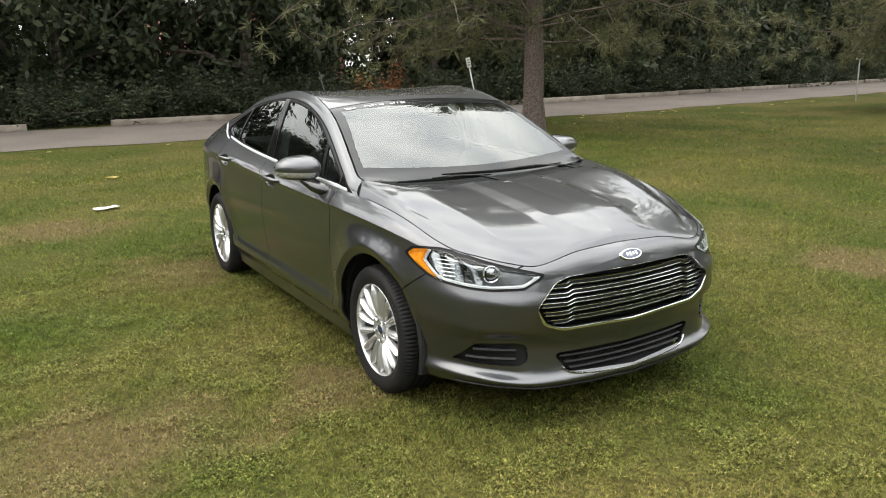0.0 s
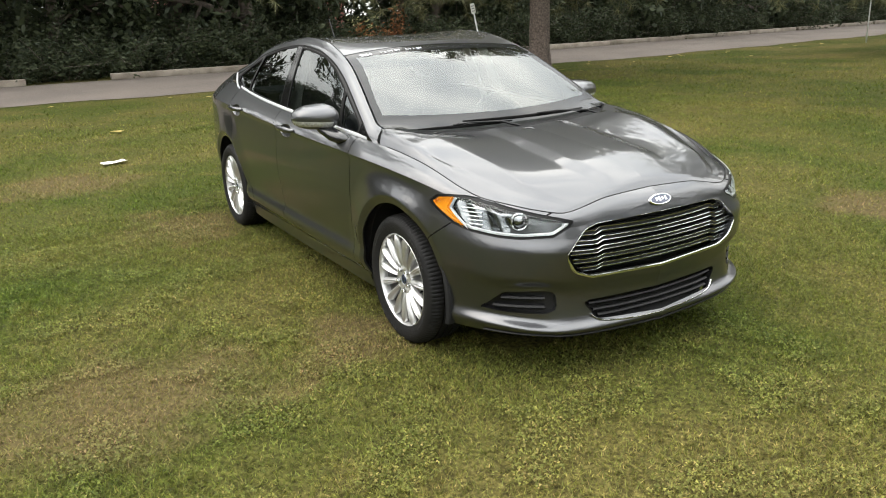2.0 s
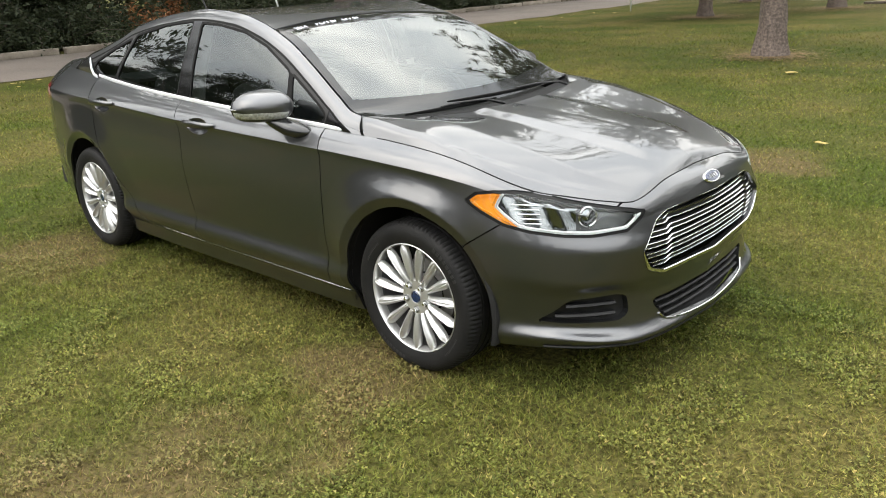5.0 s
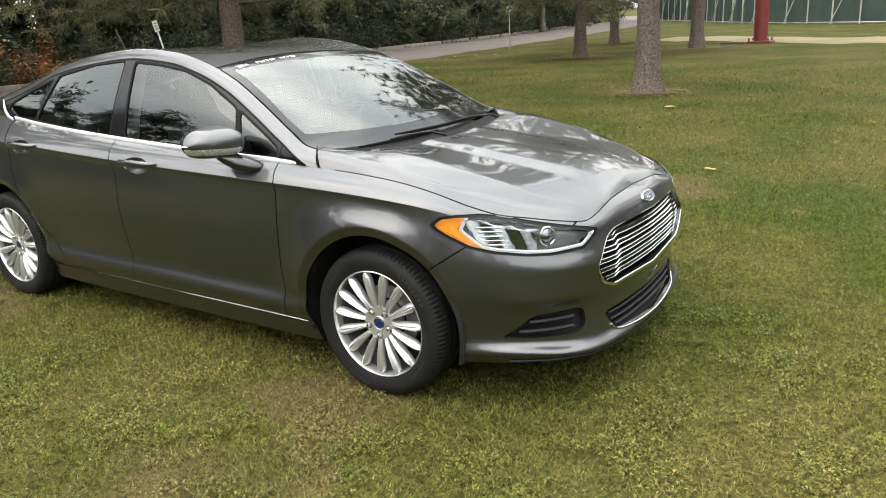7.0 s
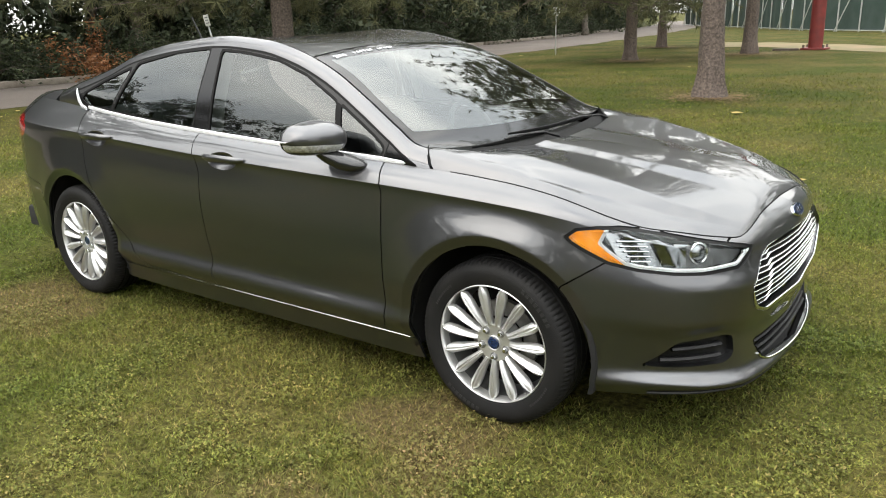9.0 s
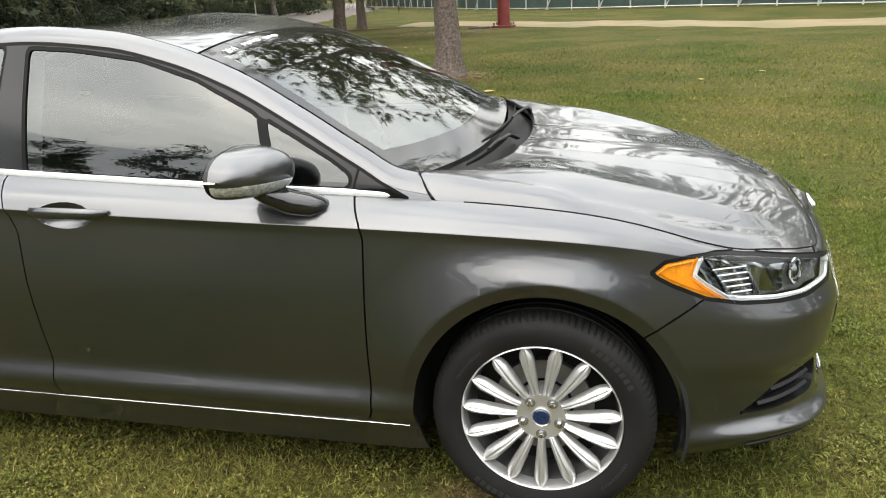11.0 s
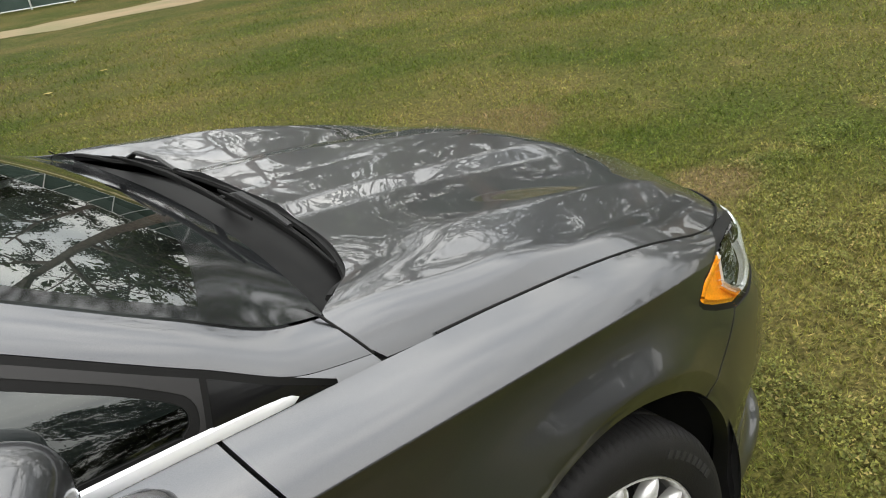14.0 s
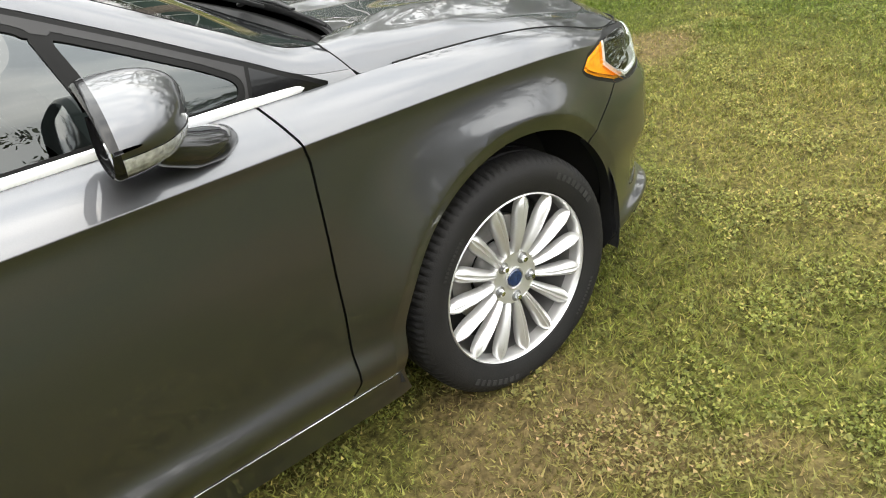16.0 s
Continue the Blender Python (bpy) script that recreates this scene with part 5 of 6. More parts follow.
add_box(bm, .62, 0, 1.20, .02, .22, .06, bevel=.008)
part("rear_view_mirror", bm, M_BLACK, CAR)
bm = bmesh.new()
add_box(bm, -1.45, 0, 1.04, .5, 1.2, .02)
part("parcel_shelf", bm, M_FABRIC, CAR)


# the last fairing of the bodywork: a touch taller glasshouse, fuller nose
def fairing(ob, seen):
    if ob.name.split(".")[0] == "wheel":
        return
    if ob.type == "MESH" and ob.data.name not in seen:
        seen.add(ob.data.name)
        co = np.zeros(len(ob.data.vertices) * 3)
        ob.data.vertices.foreach_get("co", co)
        p = co.reshape(-1, 3)
        x, y, z = p[:, 0].copy(), p[:, 1].copy(), p[:, 2].copy()
        p[:, 0] += 0.008 * smooth(x, 0.3, 1.0) + 0.005 * smooth(x, 1.6, 2.2) + 0.013 * smooth(x, 2.0, 2.28) * np.clip(1 - np.abs(y) / 0.55, 0, 1)
        p[:, 1] += np.sign(y) * (0.005 * smooth(np.abs(y), 0.3, 0.6) * (1 - smooth(z, 0.95, 1.05)) - 0.008 * smooth(z, 1.05, 1.35) * smooth(np.abs(y), 0.2, 0.6))
        p[:, 2] += 0.0155 * np.clip(z - 0.28, 0, None) * (1 - 0.75 * smooth(x, 1.2, 1.4) * (1 - smooth(np.abs(y), 0.4, 0.72)))
        ob.data.vertices.foreach_set("co", p.reshape(-1))
        ob.data.update()
    for kid in ob.children:
        fairing(kid, seen)


fairing(CAR, set())

# ---- ground and lawn ----
def lawn_colour(nt, darker):
    """The lawn's patchwork: green, olive and dry straw by noise at three scales; returns the colour socket."""
    co = nt.nodes.new("ShaderNodeTexCoord")
    def noise_node(scale, detail):
        n = nt.nodes.new("ShaderNodeTexNoise")
        n.inputs["Scale"].default_value, n.inputs["Detail"].default_value = scale, detail
        nt.links.new(co.outputs["Object"], n.inputs["Vector"])
        return n
    big, mid = noise_node(0.45, 4), noise_node(2.3, 5)
    r1 = nt.nodes.new("ShaderNodeValToRGB")
    cr = r1.color_ramp
    cr.elements[0].position, cr.elements[1].position = 0.38, 0.64
    cr.elements[0].color, cr.elements[1].color = (0.074 * darker, 0.092 * darker, 0.0150 * darker, 1), (0.148 * darker, 0.128 * darker, 0.038 * darker, 1)
    nt.links.new(big.outputs["Fac"], r1.inputs["Fac"])
    r2 = nt.nodes.new("ShaderNodeValToRGB")
    c2 = r2.color_ramp
    c2.elements[0].position, c2.elements[1].position = 0.58, 0.80
    c2.elements[0].color, c2.elements[1].color = (0, 0, 0, 1), (1, 1, 1, 1)
    nt.links.new(mid.outputs["Fac"], r2.inputs["Fac"])
    mx = nt.nodes.new("ShaderNodeMix")
    mx.data_type = "RGBA"
    nt.links.new(r2.outputs["Color"], mx.inputs[0])
    nt.links.new(r1.outputs["Color"], mx.inputs[6])
    mx.inputs[7].default_value = (0.19 * darker, 0.155 * darker, 0.052 * darker, 1)
    last = mx.outputs[2]
    # tufts: shaded gaps and lit tops painted into the colour at two scales
    for sc_, lo_, hi_ in ((11.0, 0.80, 1.20), (45.0, 0.62, 1.38), (120.0, 0.66, 1.34)):
        tn = noise_node(sc_, 3)
        tm = nt.nodes.new("ShaderNodeMapRange")
        tm.inputs["From Min"].default_value, tm.inputs["From Max"].default_value = 0.33, 0.67
        tm.inputs["To Min"].default_value, tm.inputs["To Max"].default_value = lo_, hi_
        nt.links.new(tn.outputs["Fac"], tm.inputs["Value"])
        tx = nt.nodes.new("ShaderNodeMix")
        tx.data_type, tx.blend_type = "RGBA", "MULTIPLY"
        tx.inputs[0].default_value = 1
        nt.links.new(last, tx.inputs[6])
        nt.links.new(tm.outputs["Result"], tx.inputs[7])
        last = tx.outputs[2]
    # bare, straw-brown patches
    for px_, py_, r_ in ((1.30, -2.18, 0.62), (-1.65, -1.25, 0.55), (1.30, -1.12, 0.30), (1.25, 3.55, 0.5), (3.85, 0.65, 0.26), (4.3, 2.6, 0.5), (-4.2, -1.9, 0.7)):
        d = nt.nodes.new("ShaderNodeVectorMath")
        d.operation = "DISTANCE"
        d.inputs[1].default_value = (px_, py_, 0)
        nt.links.new(co.outputs["Object"], d.inputs[0])
        add = nt.nodes.new("ShaderNodeMath")
        add.operation = "MULTIPLY_ADD"
        nt.links.new(mid.outputs["Fac"], add.inputs[0])
        add.inputs[1].default_value = -1.1
        nt.links.new(d.outputs["Value"], add.inputs[2])
        mr = nt.nodes.new("ShaderNodeMapRange")
        mr.inputs["From Min"].default_value, mr.inputs["From Max"].default_value = r_ * 0.5 - 0.55, r_ - 0.45
        mr.inputs["To Min"].default_value, mr.inputs["To Max"].default_value = 0.75, 0.0
        nt.links.new(add.outputs["Value"], mr.inputs["Value"])
        mp = nt.nodes.new("ShaderNodeMix")
        mp.data_type = "RGBA"
        nt.links.new(mr.outputs["Result"], mp.inputs[0])
        nt.links.new(last, mp.inputs[6])
        mp.inputs[7].default_value = (0.175 * darker, 0.126 * darker, 0.060 * darker, 1)
        last = mp.outputs[2]
    return last


def lawn_mat(name, darker, blades):
    m = bpy.data.materials.new(name)
    m.use_nodes = True
    nt = m.node_tree
    b = nt.nodes["Principled BSDF"]
    b.inputs["Roughness"].default_value = 0.6 if blades else 0.95
    b.inputs["Specular IOR Level"].default_value = 0.25 if blades else 0.1
    colour = lawn_colour(nt, darker)
    mul = nt.nodes.new("ShaderNodeMix")
    mul.data_type, mul.blend_type = "RGBA", "MULTIPLY"
    mul.inputs[0].default_value = 1
    nt.links.new(colour, mul.inputs[6])
    if blades:
        g = nt.nodes.new("ShaderNodeNewGeometry")
        r = nt.nodes.new("ShaderNodeValToRGB")
        e = r.color_ramp.elements
        e[0].color, e[1].color = (0.52, 0.66, 0.46, 1), (1.32, 1.30, 1.20, 1)
        k = e.new(0.86)
        k.color = (1.0, 1.1, 0.85, 1)
        k2 = e.new(0.93)
        k2.color = (1.5, 1.3, 1.7, 1)
        nt.links.new(g.outputs["Random Per Island"], r.inputs["Fac"])
        nt.links.new(r.outputs["Color"], mul.inputs[7])
        t = nt.nodes.new("ShaderNodeBsdfTranslucent")
        nt.links.new(mul.outputs[2], t.inputs["Color"])
        ms = nt.nodes.new("ShaderNodeMixShader")
        ms.inputs[0].default_value = 0.3
        nt.links.new(b.outputs["BSDF"], ms.inputs[1])
        nt.links.new(t.outputs["BSDF"], ms.inputs[2])
        nt.links.new(ms.outputs["Shader"], nt.nodes["Material Output"].inputs["Surface"])
    else:
        co = nt.nodes.new("ShaderNodeTexCoord")
        n = nt.nodes.new("ShaderNodeTexNoise")
        n.inputs["Scale"].default_value, n.inputs["Detail"].default_value = 38, 6
        nt.links.new(co.outputs["Object"], n.inputs["Vector"])
        # turf hollows darkened and tops lightened in the colour, following the bump
        mr = nt.nodes.new("ShaderNodeMapRange")
        mr.inputs["From Min"].default_value, mr.inputs["From Max"].default_value = 0.3, 0.7
        mr.inputs["To Min"].default_value, mr.inputs["To Max"].default_value = 0.45, 1.5
        nt.links.new(n.outputs["Fac"], mr.inputs["Value"])
        nt.links.new(mr.outputs["Result"], mul.inputs[7])
        bp = nt.nodes.new("ShaderNodeBump")
        bp.inputs["Strength"].default_value, bp.inputs["Distance"].default_value = 0.8, 0.03
        nt.links.new(n.outputs["Fac"], bp.inputs["Height"])
        nt.links.new(bp.outputs["Normal"], b.inputs["Normal"])
    nt.links.new(mul.outputs[2], b.inputs["Base Color"])
    return m


# one lawn colour twice: turf darkened as shade under the blades, blades lifted
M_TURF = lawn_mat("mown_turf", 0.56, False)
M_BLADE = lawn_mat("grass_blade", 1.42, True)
M_ASPHALT = mat("worn_asphalt", (0.136, 0.113, 0.095), rough=0.9, noise_scale=0.5, color2=(0.104, 0.087, 0.074), fine=0.3, fine_scale=40, bump=0.3, bump_scale=60)
M_DIRT = mat("dry_dirt", (0.235, 0.168, 0.095), rough=0.95, noise_scale=0.6, color2=(0.15, 0.135, 0.06), fine=0.3, fine_scale=25)
M_KERB = mat("weathered_beam", (0.29, 0.255, 0.21), rough=0.9, noise_scale=3, color2=(0.18, 0.15, 0.12), fine=0.3, fine_scale=50, bump=0.5, bump_scale=25, object_random=0.15)
M_BARK = mat("pine_bark", (0.185, 0.145, 0.122), rough=0.95, noise_scale=24, color2=(0.070, 0.055, 0.048), fine=0.4, fine_scale=60, bump=1.0, bump_scale=22)
M_BRANCH = mat("grey_branch", (0.17, 0.14, 0.115), rough=0.9, noise_scale=9, color2=(0.08, 0.065, 0.055), bump=0.4, bump_scale=40)
M_LITTER = mat("needle_litter", (0.22, 0.135, 0.06), rough=0.95, noise_scale=3, color2=(0.14, 0.11, 0.04), fine=0.4, fine_scale=60)
M_WOODLEAF = leaf_mat("wood_leaf", (0.023, 0.033, 0.018), (0.074, 0.090, 0.043), 0.3)
M_TREELEAF = leaf_mat("tree_leaf", (0.030, 0.045, 0.014), (0.085, 0.115, 0.035), 0.3)
M_NEEDLE = leaf_mat("pine_needle", (0.070, 0.078, 0.038), (0.195, 0.190, 0.095), 0.45)
M_DEADWOOD = mat("dead_wood", (0.26, 0.22, 0.185), rough=0.9, noise_scale=6, color2=(0.13, 0.11, 0.09), bump=0.4, bump_scale=30)
M_DRYLEAF = leaf_mat("dry_leaf", (0.20, 0.08, 0.03), (0.34, 0.16, 0.07), 0.2)
M_YELLOWLEAF = leaf_mat("yellow_leaf", (0.42, 0.30, 0.08), (0.62, 0.52, 0.25), 0.2)
M_REDPOST = mat("red_painted_steel", (0.22, 0.035, 0.032), rough=0.5, noise_scale=4, color2=(0.15, 0.03, 0.028), fine=0.15, fine_scale=60)
M_GALV = mat("galvanised_pipe", (0.62, 0.63, 0.62), rough=0.45, metal=0.5, noise_scale=12, noise_amt=0.15)
M_SCREEN = mat("green_windscreen", (0.030, 0.055, 0.045), rough=0.8, noise_scale=1.5, color2=(0.045, 0.07, 0.06), fine=0.2, fine_scale=30)
M_SIGN = mat("white_sign", (0.72, 0.72, 0.68), rough=0.5, noise_scale=8, noise_amt=0.12)
M_PAPER = mat("white_paper", (0.80, 0.79, 0.75), rough=0.8, noise_scale=14, noise_amt=0.1)
M_INK = mat("grey_print", (0.25, 0.25, 0.26), rough=0.7, noise_scale=20, noise_amt=0.2)
M_PINK = mat("pink_wall", (0.42, 0.17, 0.15), rough=0.8, noise_scale=2, color2=(0.34, 0.13, 0.12))
M_ROOFING = mat("grey_roofing", (0.25, 0.24, 0.23), rough=0.9, noise_scale=3, noise_amt=0.2)

bm = bmesh.new()
bmesh.ops.create_grid(bm, x_segments=60, y_segments=60, size=900)
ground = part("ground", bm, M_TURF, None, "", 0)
tagged(ground, "mown grass with dry patches, clover and fallen leaves", "ground", kind="structure")
XS_ROAD = (-13.75, -14.7, -16.8, -18.8, -20.05)
ROAD_BEND = lambda y: -0.10 * max(0.0, y - 16) - 0.0018 * max(0.0, y - 30) ** 2
P = np.array([[(x + (0.14 * math.sin(y * .9) + 0.10 * math.sin(y * 2.3)) * (i == 0) + ROAD_BEND(y), y, 0.012 + 0.035 * math.sin(math.pi * i / 4))
               for i, x in enumerate(XS_ROAD)] for y in np.linspace(-70, 125, 290)])
road = part("road", grid_bm(P), M_ASPHALT, None)
tagged(road, "grey asphalt lane with worn edges", "road", kind="structure")
P = np.array([[(x, 27.2 + 4.4 * v + 0.35 * math.sin(x * .8) + (0.5 - v) * (0.7 * math.sin(x * 1.9 + 4 * v) + 0.5 * math.sin(x * 4.3 + 9 * v)) + (-0.62 * x if x < 6 else -3.72 - 0.35 * (x - 6)), 0.010 + 0.012 * math.sin(math.pi * v)) for v in np.linspace(0, 1, 5)]
              for x in np.linspace(-9, 60, 90)])
path = part("dirt_path", grid_bm(P), M_DIRT, None)
tagged(path, "pale dry dirt path across the grass", "path", kind="structure")


def quads(name, pts, material, parent=None, label="", sides=4):
    """One mesh of many small leaves: pts is n x sides x 3."""
    n = len(pts)
    me = bpy.data.meshes.new(name)
    me.vertices.add(n * sides)
    me.vertices.foreach_set("co", np.asarray(pts, np.float32).reshape(-1))
    me.loops.add(n * sides)
    me.loops.foreach_set("vertex_index", np.arange(n * sides, dtype=np.int32))
    me.polygons.add(n)
    me.polygons.foreach_set("loop_start", np.arange(0, n * sides, sides, dtype=np.int32))
    me.update(calc_edges=True)
    me.materials.append(material)
    ob = new(name, me)
    if parent:
        ob.parent = parent
    return tagged(ob, label)


def leaves(rng, centres, size, spread, per, flat=0.5):
    """Leaf quads scattered round centres."""
    c = np.repeat(np.asarray(centres, float), per, axis=0)
    c = c + rng.normal(0, 1, c.shape) * spread
    n = len(c)
    a = rng.normal(0, 1, (n, 3))
    a[:, 2] *= flat
    a /= np.linalg.norm(a, axis=1)[:, None] + 1e-9
    b = rng.normal(0, 1, (n, 3))
    b -= a * (a * b).sum(1)[:, None]
    b /= np.linalg.norm(b, axis=1)[:, None] + 1e-9
    s = size * (0.6 + 0.8 * rng.random((n, 1)))
    return np.stack([c - a * s, c - b * s * 0.42, c + a * s, c + b * s * 0.42], axis=1)


def needles(rng, centres, dirs, length, per):
    """Long thin needles in brushes about twig ends."""
    c = np.repeat(np.asarray(centres, float), per, axis=0)
    d = np.repeat(np.asarray(dirs, float), per, axis=0) * 0.55 + rng.normal(0, 0.55, c.shape)
    d /= np.linalg.norm(d, axis=1)[:, None] + 1e-9
    w = np.cross(d, rng.normal(0, 1, c.shape))
    w /= np.linalg.norm(w, axis=1)[:, None] + 1e-9
    ln = length * (0.6 + 0.7 * rng.random((len(c), 1)))
    return np.stack([c - w * 0.012, c + w * 0.012, c + d * ln], axis=1)


def limb(bm, rng, p, d, length, r, depth, tips, droop=0.0, kids=3, floor=-9.0):
    """A branching limb; gathers the twig ends."""
    pts, rad = [Vector(p)], [r]
    d = Vector(d).normalized()
    for k in range(4):
        d = (d + Vector(rng.normal(0, 0.16, 3)) + Vector((0, 0, -droop * (k + 1) / 4))).normalized()
        pts.append(pts[-1] + d * length / 4)
        pts[-1].z = max(pts[-1].z, floor + 0.25 * rng.random())
        rad.append(max(r * (1 - 0.17 * (k + 1)), 0.006))
        if depth <= 1:
            tips.append((tuple(pts[-1]), tuple(d)))
    add_tube(bm, pts, rad, 6 if r > 0.05 else 3, cap=False)
    if depth > 0:
        for k in range(kids):
            q = pts[1 + (k * 3) // max(kids - 1, 1)]
            side = Vector(rng.normal(0, 1, 3))
            side = (side - d * side.dot(d)).normalized()
            limb(bm, rng, q, d * 0.75 + side * 0.85, length * (0.52 + 0.2 * rng.random()), r * 0.5, depth - 1, tips, droop, kids, floor)


def broadleaf(seed, height, clear, reach, leaf, per, label, material=None, sparse=1.0, group=""):
    """A leafy tree: tapered trunk, limbs, crown of many small leaves with gaps."""
    rng = np.random.default_rng(seed)
    t = thing("tree", label, "tree", group=group)
    bm = bmesh.new()
    pts, x, y = [], 0.0, 0.0
    for k, z in enumerate(np.linspace(-0.1, height * 0.86, 12)):
        pts.append((x, y, z))
        x, y = x + rng.normal(0, 0.07), y + rng.normal(0, 0.07)
    r0 = height * 0.022
    add_tube(bm, pts, [r0 * (1.35 if k == 0 else 1 - 0.075 * k) for k in range(12)], 10)
    tips = []
    for k in range(int(12 * sparse) + 4):
        z = clear + (height * 0.84 - clear) * ((k + rng.random()) / (int(12 * sparse) + 4))
        i = min(int(z / (height * 0.86) * 11), 10)
        a = rng.random() * 2 * math.pi
        ln = reach * (1.0 - 0.55 * abs((z - clear) / (height - clear) - 0.35)) * (0.75 + 0.4 * rng.random())
        limb(bm, rng, (pts[i][0], pts[i][1], z), (math.cos(a), math.sin(a), 0.25 + 0.5 * (z / height)), ln, r0 * 0.36, 2, tips, 0.05)
    part("trunk", bm, M_BRANCH, t, "grey-brown trunk and limbs")
    c = np.array([q[0] for q in tips])
    if sparse < 1:
        c = c[rng.random(len(c)) < sparse]
    quads("crown", leaves(rng, c, leaf, 0.22, per), material or M_TREELEAF, t, "leafy crown")
    return t


def pine(seed, height, clear, reach, radius, label, lean=(0, 0), group="", bare=0, droop=0.07, boughs=5):
    """A long-needled pine: barked trunk, tiers of boughs, brushes of needles."""
    rng = np.random.default_rng(seed)
    t = thing("pine_tree", label, "tree", group=group)
    bm = bmesh.new()
    n, sides = 26, 22
    rings = []
    for k in range(n):
        f = (k / (n - 1)) ** 1.5
        z = -0.05 + height * f
        r = radius * (1 - 0.85 * f) * (1 + 0.42 * math.exp(-z / 0.28))
        ring = []
        for j in range(sides):
            a = 2 * math.pi * j / sides
            rr = r * (1 + 0.055 * rng.normal() + 0.05 * math.sin(a * 5 + k * 0.7))
            ring.append(bm.verts.new((lean[0] * z + rr * math.cos(a), lean[1] * z + rr * math.sin(a), z)))
        rings.append(ring)
    for r0, r1 in zip(rings, rings[1:]):
        for j in range(sides):
            bm.faces.new((r0[j], r0[(j + 1) % sides], r1[(j + 1) % sides], r1[j]))
    part("trunk", bm, M_BARK, t, "rough plated bark trunk", 30)
    bm = bmesh.new()
    tips = []
    tiers = int((height - clear) / 0.75)
    for k in range(tiers):
        z = clear + (height - clear) * k / tiers
        ln = reach * (1 - 0.75 * (k / tiers)) * (0.85 + 0.3 * rng.random())
        a0 = rng.random() * 6.28
        for j in range(boughs):
            a = a0 + j * 6.283 / boughs + rng.normal(0, 0.2)
            limb(bm, rng, (lean[0] * z, lean[1] * z, z + rng.normal(0, 0.15)), (math.cos(a), math.sin(a), 0.18), ln * (0.8 + 0.35 * rng.random()), 0.042 * (1 - 0.6 * k / tiers), 1,
                 tips, droop, 5, clear - 0.45)
    part("branchwork", bm, M_BARK, t, "bare lower boughs and twigs")
    if bare:
        bm = bmesh.new()
        for k in range(bare):
            a = rng.random() * 6.28
            limb(bm, rng, (0, 0, clear * (0.75 + 0.2 * rng.random())), (math.cos(a), math.sin(a), 0.0), reach * 0.8, 0.03, 1, [], 0.02, 4)
        part("dead_branches", bm, M_GALV, t, "pale dead branches")
    c = np.array([q[0] for q in tips])
    d = np.array([q[1] for q in tips])
    c = np.concatenate([c, c + rng.normal(0, 0.2, c.shape), c + rng.normal(0, 0.34, c.shape)])
    d = np.concatenate([d, d, d])
    quads("needles", needles(rng, c, d, 0.27, 22), M_NEEDLE, t, "long olive-green needle brushes", 3)
    return t


PINES = "pines on the lawn"
p_big = pine(11, 12.5, 2.35, 4.5, 0.25, "large long-needled pine with low boughs beside the road", group=PINES, droop=0.03, boughs=7)
p_big.location = (-10.5, 9.2, 0)
p_a = pine(12, 8.2, 3.7, 3.3, 0.235, "tall pine with thick plated bark trunk on the lawn", (-0.012, 0.0), group=PINES, boughs=4)
p_a.location = (-1.60, 11.15, 0)
p_b = pine(13, 9.0, 1.95, 3.0, 0.195, "slimmer pine with drooping side boughs on the lawn", group=PINES)
p_b.location = (-7.55, 21.6, 0)
p_c = copy_thing(p_a, pose(-4.95, 25.9, 0, 0, 0, 140))
p_d = copy_thing(p_b, pose(-10.15, 31.2, 0, 0, 0, 75))
p_c.scale, p_d.scale = (1.0, 1.0, 1.2), (1.0, 1.0, 1.2)
for px_, py_, r_ in ((-1.6, 11.15, .8), (-7.55, 21.6, 1.5), (-4.95, 25.9, 1.9), (-10.15, 31.2, 1.3)):
    rng = np.random.default_rng(int(py_))
    n_ = int(2600 * r_)
    q_, w_ = np.abs(rng.normal(0, 0.5, n_)) * r_ + 0.15, rng.random(n_) * 6.283
    c_ = np.stack([px_ + q_ * np.cos(w_), py_ + q_ * np.sin(w_), 0.025 + 0.02 * rng.random(n_)], axis=1)
    d_ = np.stack([np.cos(w_ * 7), np.sin(w_ * 7), 0 * w_], axis=1) * 0.05
    e_ = np.stack([-d_[:, 1], d_[:, 0], 0 * w_], axis=1) * 0.22
    o_ = quads("needle_litter", np.stack([c_ - d_, c_ + e_, c_ + d_, c_ - e_], axis=1), M_LITTER)
    tagged(o_, "reddish fallen needles round a pine trunk", "leaf litter", kind="stuff")

# the wood beyond the road
WOOD = "trees of the wood"
w1 = broadleaf(21, 10.5, 0.5, 3.0, 0.125, 20, "dark leafy tree at the edge of the wood", M_WOODLEAF, group=WOOD)
w2 = broadleaf(22, 12.0, 0.7, 3.3, 0.12, 20, "dark leafy tree at the edge of the wood", M_WOODLEAF, group=WOOD)
w3 = broadleaf(23, 9.0, 0.4, 2.8, 0.125, 20, "dark leafy tree at the edge of the wood", M_WOODLEAF, group=WOOD)
rng_w = np.random.default_rng(5)
k = 0
for row, x0 in enumerate((-23.0, -26.4, -31.0)):
    for y in np.arange(-26 - row * 6, 88 + row * 5, (3.3, 3.8, 6.0)[row]):
        if (row < 2 and 8.0 < y < 10.4) or (row > 0 and y < -5):
            continue
        src = (w1, w2, w3)[k % 3]
        sc = (0.85 + 0.35 * rng_w.random()) * (0.5 if y < -6 else 1.0)
        m = pose(x0 + rng_w.normal(0, 0.5) + ROAD_BEND(y), y + rng_w.normal(0, 0.5), 0, 0, 0, rng_w.random() * 360) @ Matrix.Scale(sc, 4)
        o = src if k < 3 else copy_thing(src, m)
        if k < 3:
            src.matrix_basis = m
        o.scale = (sc, sc, sc * (1.0 if y < -6 else 1.5))
        k += 1
